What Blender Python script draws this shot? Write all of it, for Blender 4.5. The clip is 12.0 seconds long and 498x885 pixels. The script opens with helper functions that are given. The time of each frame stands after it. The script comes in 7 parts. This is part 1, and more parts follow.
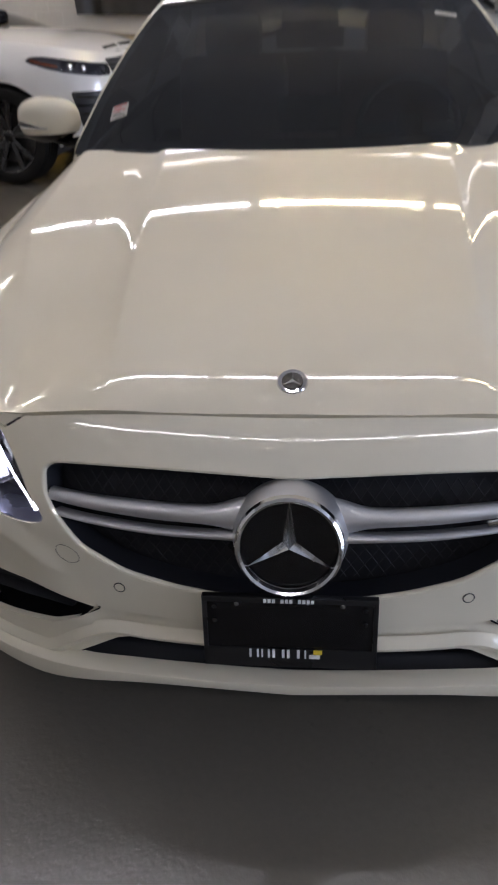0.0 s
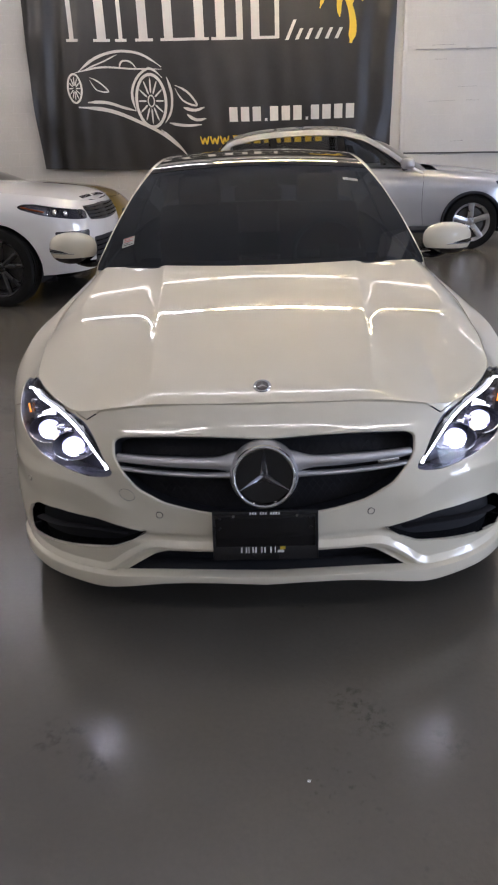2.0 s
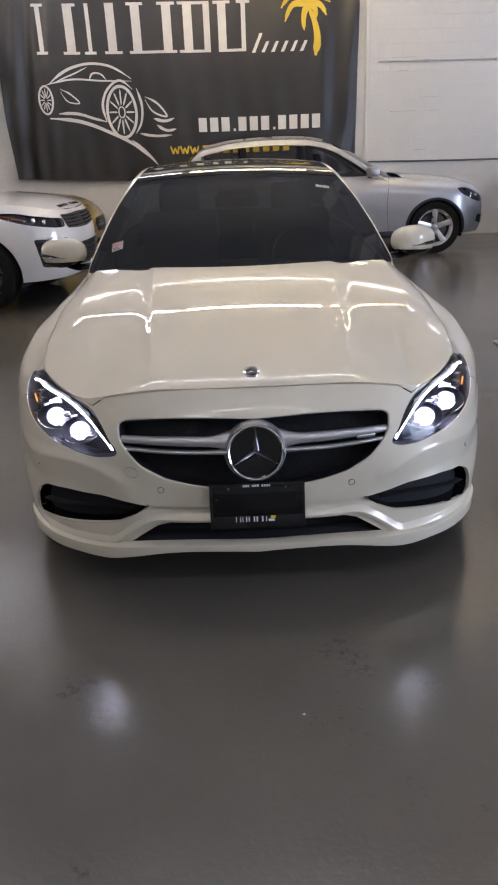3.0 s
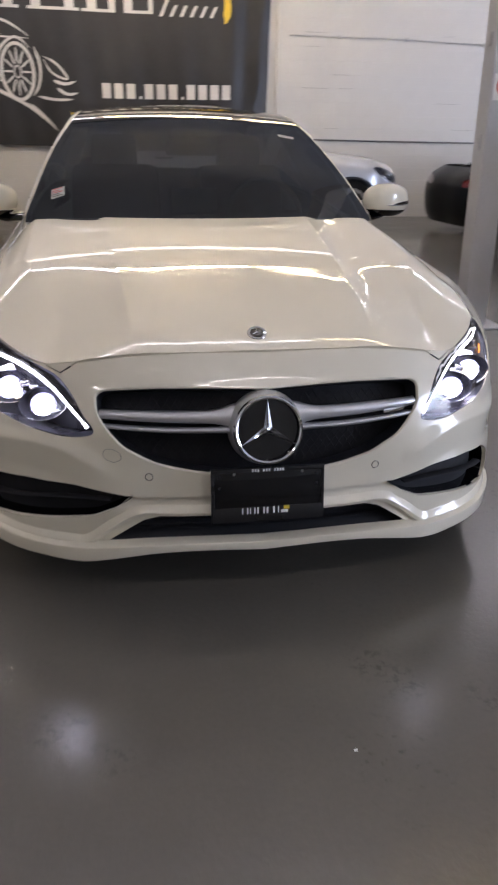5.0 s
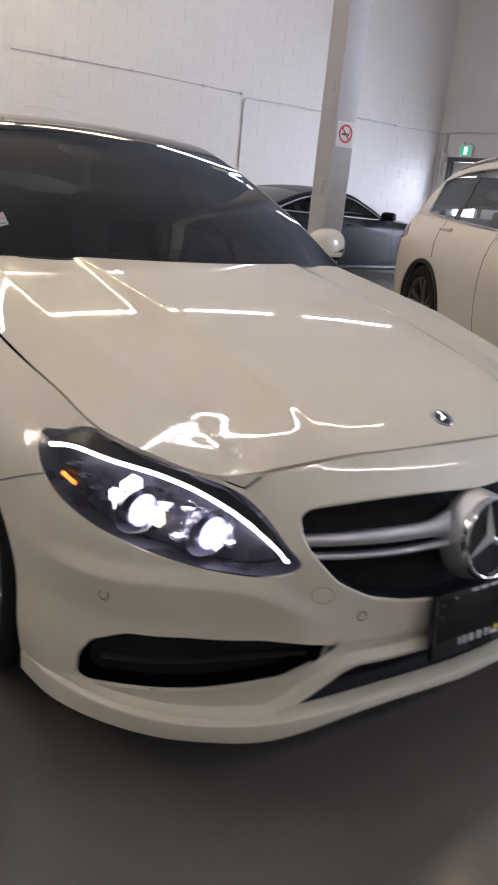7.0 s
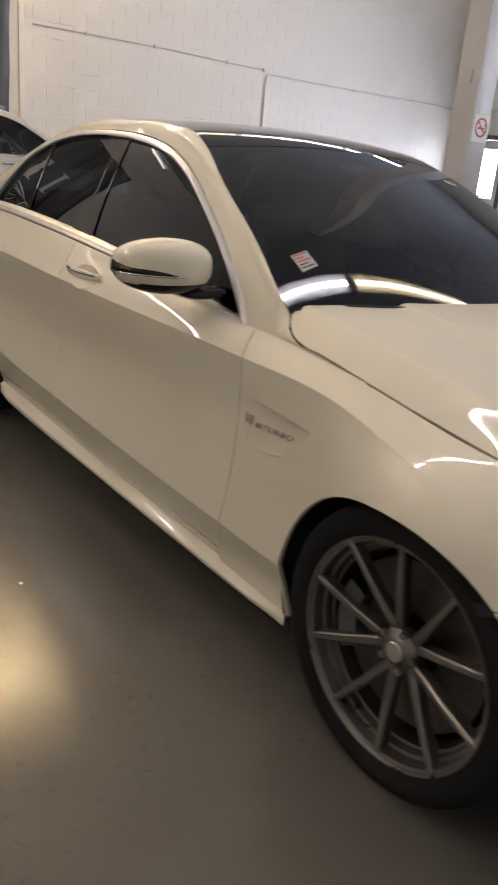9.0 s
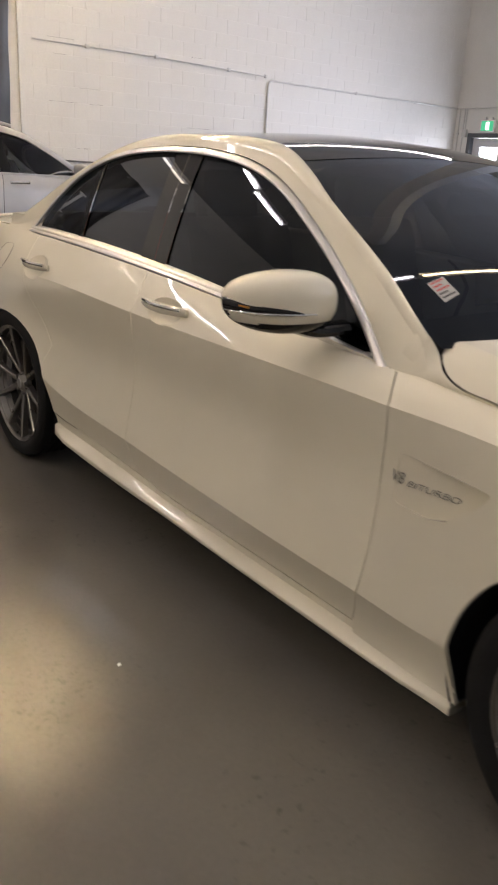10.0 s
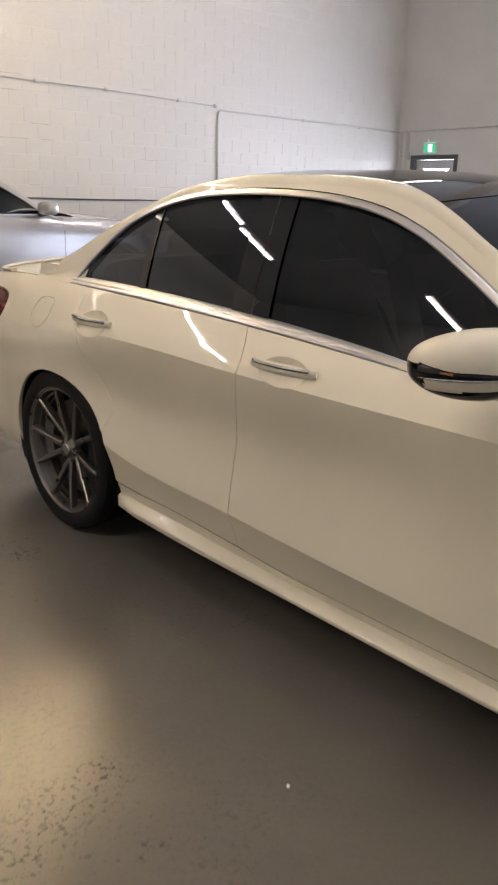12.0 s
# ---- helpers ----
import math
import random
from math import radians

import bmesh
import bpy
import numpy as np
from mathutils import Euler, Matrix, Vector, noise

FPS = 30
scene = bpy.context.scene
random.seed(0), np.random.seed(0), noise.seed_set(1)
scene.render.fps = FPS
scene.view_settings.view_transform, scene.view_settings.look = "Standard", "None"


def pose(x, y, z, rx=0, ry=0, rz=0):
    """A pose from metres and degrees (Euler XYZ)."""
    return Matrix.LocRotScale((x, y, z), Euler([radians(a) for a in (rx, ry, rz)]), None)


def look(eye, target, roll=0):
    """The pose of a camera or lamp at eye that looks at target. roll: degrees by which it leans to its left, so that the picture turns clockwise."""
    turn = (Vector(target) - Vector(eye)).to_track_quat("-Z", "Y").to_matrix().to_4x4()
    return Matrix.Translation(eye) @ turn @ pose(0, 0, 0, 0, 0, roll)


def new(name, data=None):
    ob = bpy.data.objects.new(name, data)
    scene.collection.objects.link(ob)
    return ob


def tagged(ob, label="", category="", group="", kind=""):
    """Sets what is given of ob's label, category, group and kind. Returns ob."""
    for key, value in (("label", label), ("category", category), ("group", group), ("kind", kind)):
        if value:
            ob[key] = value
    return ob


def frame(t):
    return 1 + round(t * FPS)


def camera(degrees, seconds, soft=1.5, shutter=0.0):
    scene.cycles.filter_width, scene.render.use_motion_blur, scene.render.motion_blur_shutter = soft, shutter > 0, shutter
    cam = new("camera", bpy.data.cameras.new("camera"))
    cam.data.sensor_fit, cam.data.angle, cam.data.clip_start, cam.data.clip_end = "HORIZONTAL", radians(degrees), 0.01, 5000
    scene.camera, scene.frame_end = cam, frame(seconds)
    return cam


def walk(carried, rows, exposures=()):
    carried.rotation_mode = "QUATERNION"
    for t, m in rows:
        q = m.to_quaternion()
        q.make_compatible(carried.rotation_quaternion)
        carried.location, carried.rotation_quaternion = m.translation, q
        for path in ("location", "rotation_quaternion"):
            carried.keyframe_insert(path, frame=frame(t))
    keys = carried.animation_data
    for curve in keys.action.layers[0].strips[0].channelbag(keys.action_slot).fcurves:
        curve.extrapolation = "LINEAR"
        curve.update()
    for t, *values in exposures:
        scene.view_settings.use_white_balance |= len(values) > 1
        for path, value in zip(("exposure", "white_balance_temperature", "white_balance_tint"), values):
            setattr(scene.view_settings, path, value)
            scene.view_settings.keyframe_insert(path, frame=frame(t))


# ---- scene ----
cam = camera(35.7, 12.0, 2.0, 0.5)
PATH = [
    (0, (0.049, -1.919, 1.391), (-0.131, -0.204, 0.378), -2.3),
    (0.5, (0.011, -2.223, 1.442), (-0.102, -0.419, 0.585), -1.9),
    (1, (-0.022, -2.505, 1.464), (-0.067, -0.665, 0.682), -2.3),
    (1.5, (0.026, -2.738, 1.46), (-0.023, -0.884, 0.712), -2.0),
    (2, (0.002, -2.954, 1.481), (-0.037, -1.091, 0.756), -1.7),
    (2.5, (-0.069, -3.153, 1.478), (-0.062, -1.284, 0.768), -2.1),
    (3, (-0.068, -3.229, 1.489), (-0.031, -1.359, 0.781), -2.0),
    (3.2, (-0.061, -3.233, 1.487), (-0.013, -1.364, 0.776), -1.8),
    (4.8, (-0.316, -2.897, 1.346), (-0.078, -1.068, 0.572), 0.2),
    (5, (-0.392, -2.785, 1.301), (-0.071, -0.956, 0.56), 0.8),
    (5.5, (-0.656, -2.568, 1.243), (0.019, -0.814, 0.558), 4.1),
    (6, (-0.928, -2.359, 1.221), (-0.04, -0.694, 0.559), 3.6),
    (6.5, (-1.15, -2.092, 1.217), (-0.129, -0.497, 0.572), 4.9),
    (6.7, (-1.243, -1.979, 1.229), (-0.189, -0.404, 0.589), 5.3),
    (8.3, (-1.83, -1.238, 1.296), (-0.608, 0.21, 0.653), 7.2),
    (8.5, (-1.886, -1.143, 1.296), (-0.687, 0.319, 0.643), 6.9),
    (9, (-2.06, -0.908, 1.318), (-0.898, 0.565, 0.626), 5.5),
    (9.5, (-2.129, -0.702, 1.307), (-0.958, 0.763, 0.611), 4.3),
    (10, (-2.15, -0.449, 1.319), (-0.977, 1.023, 0.642), 3.2),
    (10.5, (-2.265, -0.262, 1.337), (-1.082, 1.212, 0.682), 2.6),
    (11, (-2.412, -0.115, 1.354), (-1.216, 1.358, 0.723), 2.0),
    (11.5, (-2.443, -0.005, 1.347), (-1.2, 1.431, 0.718), 2.2),
    (12, (-2.4, 0.136, 1.35), (-1.092, 1.519, 0.735), 1.1),
]
EXPOSURES = [(0.0, 0.07, 6000.0, 19.5), (1.0, 0.26, 5980.0, 19.5), (2.2, 0.14, 5980.0, 20.5), (3.0, 0.15, 5980.0, 20.5), (5.5, 0.26, 6150.0, 22.0), (6.6, 0.26, 6150.0, 22.0), (8.4, 0.17, 6850.0, 19.5), (9.5, 0.47, 6700.0, 19.5), (12.0, 0.5, 6700.0, 19.5)]
walk(cam, [(t, look(eye, target, roll)) for t, eye, target, roll in PATH], EXPOSURES)

# ---------------------------------------------------------------- mesh tools
from mathutils import geometry


def part(name, bm, material, parent=None, label="", smooth=True, sharp=35):
    """Link a bmesh (or verts and faces) as one mesh object."""
    me = bpy.data.meshes.new(name)
    if isinstance(bm, tuple):
        me.from_pydata([tuple(map(float, v)) for v in bm[0]], [], [tuple(map(int, f)) for f in bm[1]])
    else:
        bm.to_mesh(me)
        bm.free()
    me.materials.append(material)
    if smooth and len(me.polygons):
        me.polygons.foreach_set("use_smooth", [True] * len(me.polygons))
        if sharp:
            me.set_sharp_from_angle(angle=radians(sharp))
    ob = new(name, me)
    if parent:
        ob.parent = parent
    if label:
        tagged(ob, label)
    return ob


def thing(name, m, label, category, group="", kind=""):
    ob = new(name)
    ob.empty_display_size = 0.1
    ob.matrix_basis = m
    return tagged(ob, label, category, group, kind)


def join(*geos):
    """Several (verts, faces) as one."""
    vs, fs, n = [], [], 0
    for v, f in geos:
        v = np.asarray(v, float).reshape(-1, 3)
        vs.append(v)
        fs += [tuple(i + n for i in g) for g in f]
        n += len(v)
    return np.concatenate(vs), fs


def moved(geo, m):
    v = np.asarray(geo[0], float)
    m = np.array(m)
    out = v @ m[:3, :3].T + m[:3, 3]
    f = geo[1]
    if np.linalg.det(m[:3, :3]) < 0:
        f = [tuple(reversed(g)) for g in f]
    return out, f


def box(x0, x1, y0, y1, z0, z1, bevel=0.0):
    bm = bmesh.new()
    bmesh.ops.create_cube(bm, size=1, matrix=Matrix.Translation(((x0 + x1) / 2, (y0 + y1) / 2, (z0 + z1) / 2)) @ Matrix.Diagonal((x1 - x0, y1 - y0, z1 - z0, 1)))
    if bevel:
        bmesh.ops.bevel(bm, geom=bm.edges[:], offset=bevel, segments=2, affect="EDGES", profile=0.6)
    return geo_of(bm)


def geo_of(bm):
    bm.verts.index_update()
    v = np.array([x.co[:] for x in bm.verts])
    f = [tuple(q.index for q in g.verts) for g in bm.faces]
    bm.free()
    return v, f


def grid(p, closed_u=False, closed_v=False):
    """Faces over an array of points p[i, j]."""
    p = np.asarray(p, float)
    n, m = p.shape[:2]
    f = []
    for i in range(n if closed_u else n - 1):
        for j in range(m if closed_v else m - 1):
            a, b = (i + 1) % n, (j + 1) % m
            f.append((i * m + j, a * m + j, a * m + b, i * m + b))
    return p.reshape(-1, 3), f


def lathe(profile, n=48, axis="x"):
    """Turn a profile of (along, radius) round an axis."""
    prof = np.array(profile, float)
    a = np.linspace(0, 2 * np.pi, n, endpoint=False)
    p = np.zeros((n, len(prof), 3))
    p[..., 0] = prof[:, 0]
    p[..., 1] = np.cos(a)[:, None] * prof[:, 1]
    p[..., 2] = np.sin(a)[:, None] * prof[:, 1]
    if axis == "y":
        p = p[..., [1, 0, 2]]
    if axis == "z":
        p = p[..., [1, 2, 0]]
    return grid(p, closed_u=True)


def tube(points, radius, n=8, squash=None, cap=True):
    """A round bar along points; squash gives (side, up) scale."""
    pts = np.asarray(points, float)
    tan = np.gradient(pts, axis=0)
    tan /= np.linalg.norm(tan, axis=1)[:, None] + 1e-12
    up = np.array([0, 0, 1.0]) if abs(tan[0, 2]) < 0.9 else np.array([0, 1.0, 0])
    first = np.cross(tan[0], up)
    side = [first / np.linalg.norm(first)]
    for k in range(1, len(pts)):
        s = side[-1] - tan[k] * (side[-1] @ tan[k])
        side.append(s / (np.linalg.norm(s) + 1e-12))
    side = np.array(side)
    nor = np.cross(side, tan)
    a = np.linspace(0, 2 * np.pi, n, endpoint=False)
    sx, sy = squash or (1, 1)
    r = np.broadcast_to(np.asarray(radius, float), (len(pts),))
    p = pts[:, None] + r[:, None, None] * (np.cos(a)[None, :, None] * side[:, None] * sx + np.sin(a)[None, :, None] * nor[:, None] * sy)
    v, f = grid(p, closed_v=True)
    if cap:
        f = f + [tuple(reversed(range(n))), tuple((len(pts) - 1) * n + i for i in range(n))]
    return v, f


def hermite(knots, vals):
    """A smooth curve through vals at knots (first axis); returns a function of u."""
    k, p = np.asarray(knots, float), np.asarray(vals, float)
    d = np.diff(p, axis=0) / np.diff(k).reshape((-1,) + (1,) * (p.ndim - 1))
    h = np.diff(k).reshape((-1,) + (1,) * (p.ndim - 1))
    t = np.empty_like(p)
    if len(k) > 2:
        t[1:-1] = (d[:-1] * h[1:] + d[1:] * h[:-1]) / (h[1:] + h[:-1])
        t[0], t[-1] = 1.5 * d[0] - 0.5 * t[1], 1.5 * d[-1] - 0.5 * t[-2]
    else:
        t[:] = d[0]

    def at(u):
        u = np.asarray(u, float)
        i = np.clip(np.searchsorted(k, u, side="right") - 1, 0, len(k) - 2)
        w = k[i + 1] - k[i]
        s = ((u - k[i]) / w)
        sh = s.shape + (1,) * (p.ndim - 1)
        s, w = s.reshape(sh), w.reshape(sh)
        s2, s3 = s * s, s * s * s
        return (2 * s3 - 3 * s2 + 1) * p[i] + (s3 - 2 * s2 + s) * w * t[i] + (3 * s2 - 2 * s3) * p[i + 1] + (s3 - s2) * w * t[i + 1]

    return at


def line(*pairs):
    """A scalar curve through (u, value) pairs."""
    a = np.array(pairs, float)
    g = hermite(a[:, 0], a[:, 1])
    lo, hi = a[0, 0], a[-1, 0]
    return lambda u: g(np.clip(u, lo, hi))


def inside(poly, q):
    """Which of the points q lie in the polygon."""
    x, y = q[:, 0], q[:, 1]
    c = np.zeros(len(q), bool)
    a = np.asarray(poly)
    for (x0, y0), (x1, y1) in zip(a, np.roll(a, -1, axis=0)):
        cross = (y0 > y) != (y1 > y)
        xi = x0 + (y - y0) * (x1 - x0) / (y1 - y0 if y1 != y0 else 1e-12)
        c ^= cross & (x < xi)
    return c


def dense(poly, step, closed=True):
    a = np.asarray(poly, float)
    b = np.roll(a, -1, axis=0) if closed else a[1:]
    out = []
    for p, q in zip(a, b):
        n = max(1, int(np.ceil(np.linalg.norm(q - p) / step)))
        out += [p + (q - p) * i / n for i in range(n)]
    if not closed:
        out.append(a[-1])
    return np.array(out)


def rounded(poly, r, n=4):
    """A polygon with its corners cut to curves of about radius r."""
    a = np.asarray(poly, float)
    out = []
    for i in range(len(a)):
        p, q, s = a[i - 1], a[i], a[(i + 1) % len(a)]
        d0, d1 = p - q, s - q
        l0, l1 = np.linalg.norm(d0), np.linalg.norm(d1)
        k = min(r, 0.45 * l0, 0.45 * l1)
        b0, b1 = q + d0 / l0 * k, q + d1 / l1 * k
        for t in np.linspace(0, 1, n + 1):
            out.append((1 - t) ** 2 * b0 + 2 * t * (1 - t) * q + t * t * b1)
    return np.array(out)


def smooth_loop(poly, n=6):
    """A closed smooth curve through the points."""
    a = np.asarray(poly, float)
    m = len(a)
    ext = np.concatenate([a[-3:], a, a[:3]])
    k = np.concatenate([[0], np.cumsum(np.sqrt(np.linalg.norm(np.diff(ext, axis=0), axis=1)))])
    g = hermite(k, ext)
    return g(np.concatenate([np.linspace(k[i + 3], k[i + 4], n, endpoint=False) for i in range(m)]))


def inset(poly, d):
    """The polygon shrunk by d."""
    a = np.asarray(poly, float)
    x, y = a[:, 0], a[:, 1]
    area = np.sum(x * np.roll(y, -1) - np.roll(x, -1) * y)
    sgn = 1 if area > 0 else -1
    e = np.roll(a, -1, axis=0) - a
    nrm = np.stack([-e[:, 1], e[:, 0]], 1) * sgn
    nrm /= np.linalg.norm(nrm, axis=1)[:, None] + 1e-12
    m = nrm + np.roll(nrm, 1, axis=0)
    m /= np.maximum(np.linalg.norm(m, axis=1)[:, None], 1e-9)
    c = np.maximum((m * nrm).sum(1), 0.4)
    return a + m * (d / c)[:, None]


def patch(surf, outline, holes=(), step=0.03, along=()):
    """A trimmed piece of a surface: triangles over a region of its parameters, with rows of vertices along given lines."""
    out = dense(outline, step)
    loops = [out] + [dense(h, step * 0.7) for h in holes]
    lo, hi = out.min(0), out.max(0)
    gx, gy = np.meshgrid(np.arange(lo[0], hi[0], step), np.arange(lo[1], hi[1], step * 0.9))
    gx[1::2] += step / 2
    g = np.stack([gx.ravel(), gy.ravel()], 1)
    keep = inside(out, g)
    for h in loops[1:]:
        keep &= ~inside(h, g)
    g = g[keep]
    edge = np.concatenate(loops)
    far = np.ones(len(g), bool)
    for i in range(0, len(g), 2000):
        d = np.linalg.norm(g[i:i + 2000, None] - edge[None], axis=2).min(1)
        far[i:i + 2000] = d > step * 0.45
    g = g[far]
    crest, ties = [], []
    for a in along:
        row = dense(a, step * 0.9, False)
        keep = inside(out, row)
        for h in loops[1:]:
            keep &= ~inside(h, row)
        keep &= np.array([np.linalg.norm(edge - r, axis=1).min() > step * 0.2 for r in row])
        last = None
        for k in range(len(row)):
            if not keep[k]:
                last = None
                continue
            crest.append(row[k])
            if last is not None:
                ties.append((last, len(crest) - 1))
            last = len(crest) - 1
    if crest:
        g = g[[np.linalg.norm(np.array(crest) - r, axis=1).min() > step * 0.55 for r in g]]
    verts, edges, n = [], [], 0
    for l in loops:
        verts += list(l)
        edges += [(n + i, n + (i + 1) % len(l)) for i in range(len(l))]
        n += len(l)
    edges += [(n + a, n + b) for a, b in ties]
    verts += crest + list(g)
    cv, _, cf, *_ = geometry.delaunay_2d_cdt([Vector(v) for v in verts], edges, [], 0, 1e-7)
    cv = np.array([v[:] for v in cv])
    cf = np.array([f for f in cf if len(f) == 3])
    mid = cv[cf].mean(1)
    keep = inside(out, mid)
    for h in loops[1:]:
        keep &= ~inside(h, mid)
    cf = cf[keep]
    used, back = np.unique(cf, return_inverse=True)
    return surf(cv[used]), [tuple(f) for f in back.reshape(-1, 3)]


def facing(geo, away):
    """Turn the faces so that they look away from a point."""
    v, f = geo
    v = np.asarray(v, float)
    t = np.array([g[:3] for g in f])
    n = np.cross(v[t[:, 1]] - v[t[:, 0]], v[t[:, 2]] - v[t[:, 0]])
    if (n * (v[t].mean(1) - np.asarray(away, float))).sum() < 0:
        f = [tuple(reversed(g)) for g in f]
    return v, f


def thick(geo, d):
    """A sheet given a thickness d against its faces' direction, closed round the rim."""
    v, f = geo
    v = np.asarray(v, float)
    nrm = np.zeros_like(v)
    for g in f:
        a, b, c = v[g[0]], v[g[1]], v[g[2]]
        w = np.cross(b - a, c - a)
        for i in g:
            nrm[i] += w
    nrm /= np.linalg.norm(nrm, axis=1)[:, None] + 1e-12
    count = {}
    for g in f:
        for a, b in zip(g, g[1:] + g[:1]):
            count[(a, b)] = 1
    n = len(v)
    rim = [(b, a, a + n, b + n) for a, b in count if (b, a) not in count]
    return np.concatenate([v, v - nrm * d]), list(f) + [tuple(i + n for i in reversed(g)) for g in f] + rim


def mirrored(geo):
    return moved(geo, np.diag([-1.0, 1, 1, 1]))


class Cage:
    """A body skin lofted through named long lines, each given at the same stations from the nose round to the tail."""

    def __init__(self, lines, creases=(), span=(0, 0), heights=None):
        p = np.array(lines, float)
        self.creases, self.span = creases, span
        flip = np.array([-1.0, 1, 1])
        full = np.concatenate([p[:, 2:0:-1] * flip, p, p[:, -2:-4:-1] * flip], axis=1)
        mid = full[len(p) // 2]
        k = np.concatenate([[0], np.cumsum(np.linalg.norm(np.diff(mid, axis=0), axis=1))])
        k -= k[2]
        self.U = k[2 + p.shape[1] - 1]
        self.kv = np.concatenate([[0], np.cumsum(np.median(np.linalg.norm(np.diff(p, axis=0), axis=2), axis=1))])
        if heights is not None:
            self.kv = np.array(heights)
        self.V = self.kv[-1]
        self.k, self.ku = k, k[2:2 + p.shape[1]]
        self.curves = hermite(k, np.moveaxis(full, 1, 0))
        uu, vv = np.meshgrid(np.linspace(0, self.U, 260), np.linspace(0, self.V, 50), indexing="ij")
        self.table_uv = np.stack([uu.ravel(), vv.ravel()], 1)
        self.table = self(self.table_uv)

    def __call__(self, uv):
        uv = np.asarray(uv, float).reshape(-1, 2)
        s = np.where(uv[:, 0] < 0, -1.0, 1.0)
        u = np.abs(uv[:, 0])
        lines = self.curves(u)
        kv = self.kv
        v = np.clip(uv[:, 1], 0, self.V)
        d = np.diff(lines, axis=1) / np.diff(kv)[None, :, None]
        h = np.diff(kv)[None, :, None]
        t = np.empty_like(lines)
        t[:, 1:-1] = (d[:, :-1] * h[:, 1:] + d[:, 1:] * h[:, :-1]) / (h[:, 1:] + h[:, :-1])
        t[:, 0], t[:, -1] = 1.5 * d[:, 0] - 0.5 * t[:, 1], 1.5 * d[:, -1] - 0.5 * t[:, -2]
        t0, t1 = t.copy(), t.copy()
        if self.creases:
            a = self.span[0]
            for n, w, b, soft in self.creases:
                fade = (np.clip((u - a) / 0.25, 0, 1) * np.clip((b - u) / soft, 0, 1))[:, None]
                t0[:, n] += w * fade * (d[:, n] - t[:, n])
                t1[:, n] += w * fade * (d[:, n - 1] - t[:, n])
        i = np.clip(np.searchsorted(kv, v, side="right") - 1, 0, len(kv) - 2)
        r = np.arange(len(u))
        w = (kv[i + 1] - kv[i])[:, None]
        q = ((v - kv[i]) / w[:, 0])[:, None]
        out = (2 * q**3 - 3 * q**2 + 1) * lines[r, i] + (q**3 - 2 * q**2 + q) * w * t0[r, i] + (3 * q**2 - 2 * q**3) * lines[r, i + 1] + (q**3 - q**2) * w * t1[r, i + 1]
        out[:, 0] *= s
        return out

    def normal(self, uv):
        uv = np.asarray(uv, float).reshape(-1, 2)
        e = 1e-3
        a = self(uv + (e, 0)) - self(uv - (e, 0))
        b = self(np.clip(uv + (0, e), None, (99, self.V))) - self(np.clip(uv - (0, e), (-99, 0), None))
        n = np.cross(a, b)
        n /= np.linalg.norm(n, axis=1)[:, None] + 1e-12
        out = self(uv) - np.array([0, 1.5, 0.5])
        out[:, 1] *= 0.3
        return n * np.where((n * out).sum(1) < 0, -1, 1)[:, None]

    def lifted(self, d):
        return lambda uv: self(uv) + self.normal(uv) * d

    def find(self, places, axes=(0, 1, 2), where=None):
        """The parameters of the skin nearest to places, as seen along the axis left out."""
        q = np.asarray(places, float).reshape(-1, len(axes))
        ok = np.ones(len(self.table), bool) if where is None else where(self.table)
        tab, tuv = self.table[ok][:, axes], self.table_uv[ok]
        out = []
        for p in q:
            uv = tuv[np.argmin(((tab - p) ** 2).sum(1))].copy()
            for _ in range(4):
                e = 1e-4
                r0 = self(uv)[0][list(axes)]
                j = np.stack([(self(uv + (e, 0))[0][list(axes)] - r0) / e, (self(uv + (0, e))[0][list(axes)] - r0) / e], 1)
                st = np.linalg.lstsq(j, p - r0, rcond=None)[0]
                uv = np.clip(uv + np.clip(st, -0.05, 0.05), (0, 0), (self.U, self.V))
            out.append(uv)
        return np.array(out)

    def side(self, yz):
        """Parameters of points given by (y, z) on the flank."""
        return self.find(yz, (1, 2), lambda t: t[:, 0] > 0.5)

    def front(self, xz):
        """Parameters of points given by (x, z) on the nose."""
        return self.find(xz, (0, 2), lambda t: t[:, 1] < 0.0)


# ---------------------------------------------------------------- light
world = bpy.data.worlds.new("world")
scene.world = world
world.use_nodes = True
world.node_tree.nodes["Background"].inputs[0].default_value = (0.6, 0.75, 1.0, 1)
world.node_tree.nodes["Background"].inputs[1].default_value = 1.2

# ---------------------------------------------------------------- materials


def nodes_of(name):
    m = bpy.data.materials.new(name)
    m.use_nodes = True
    return m, m.node_tree, m.node_tree.nodes["Principled BSDF"]


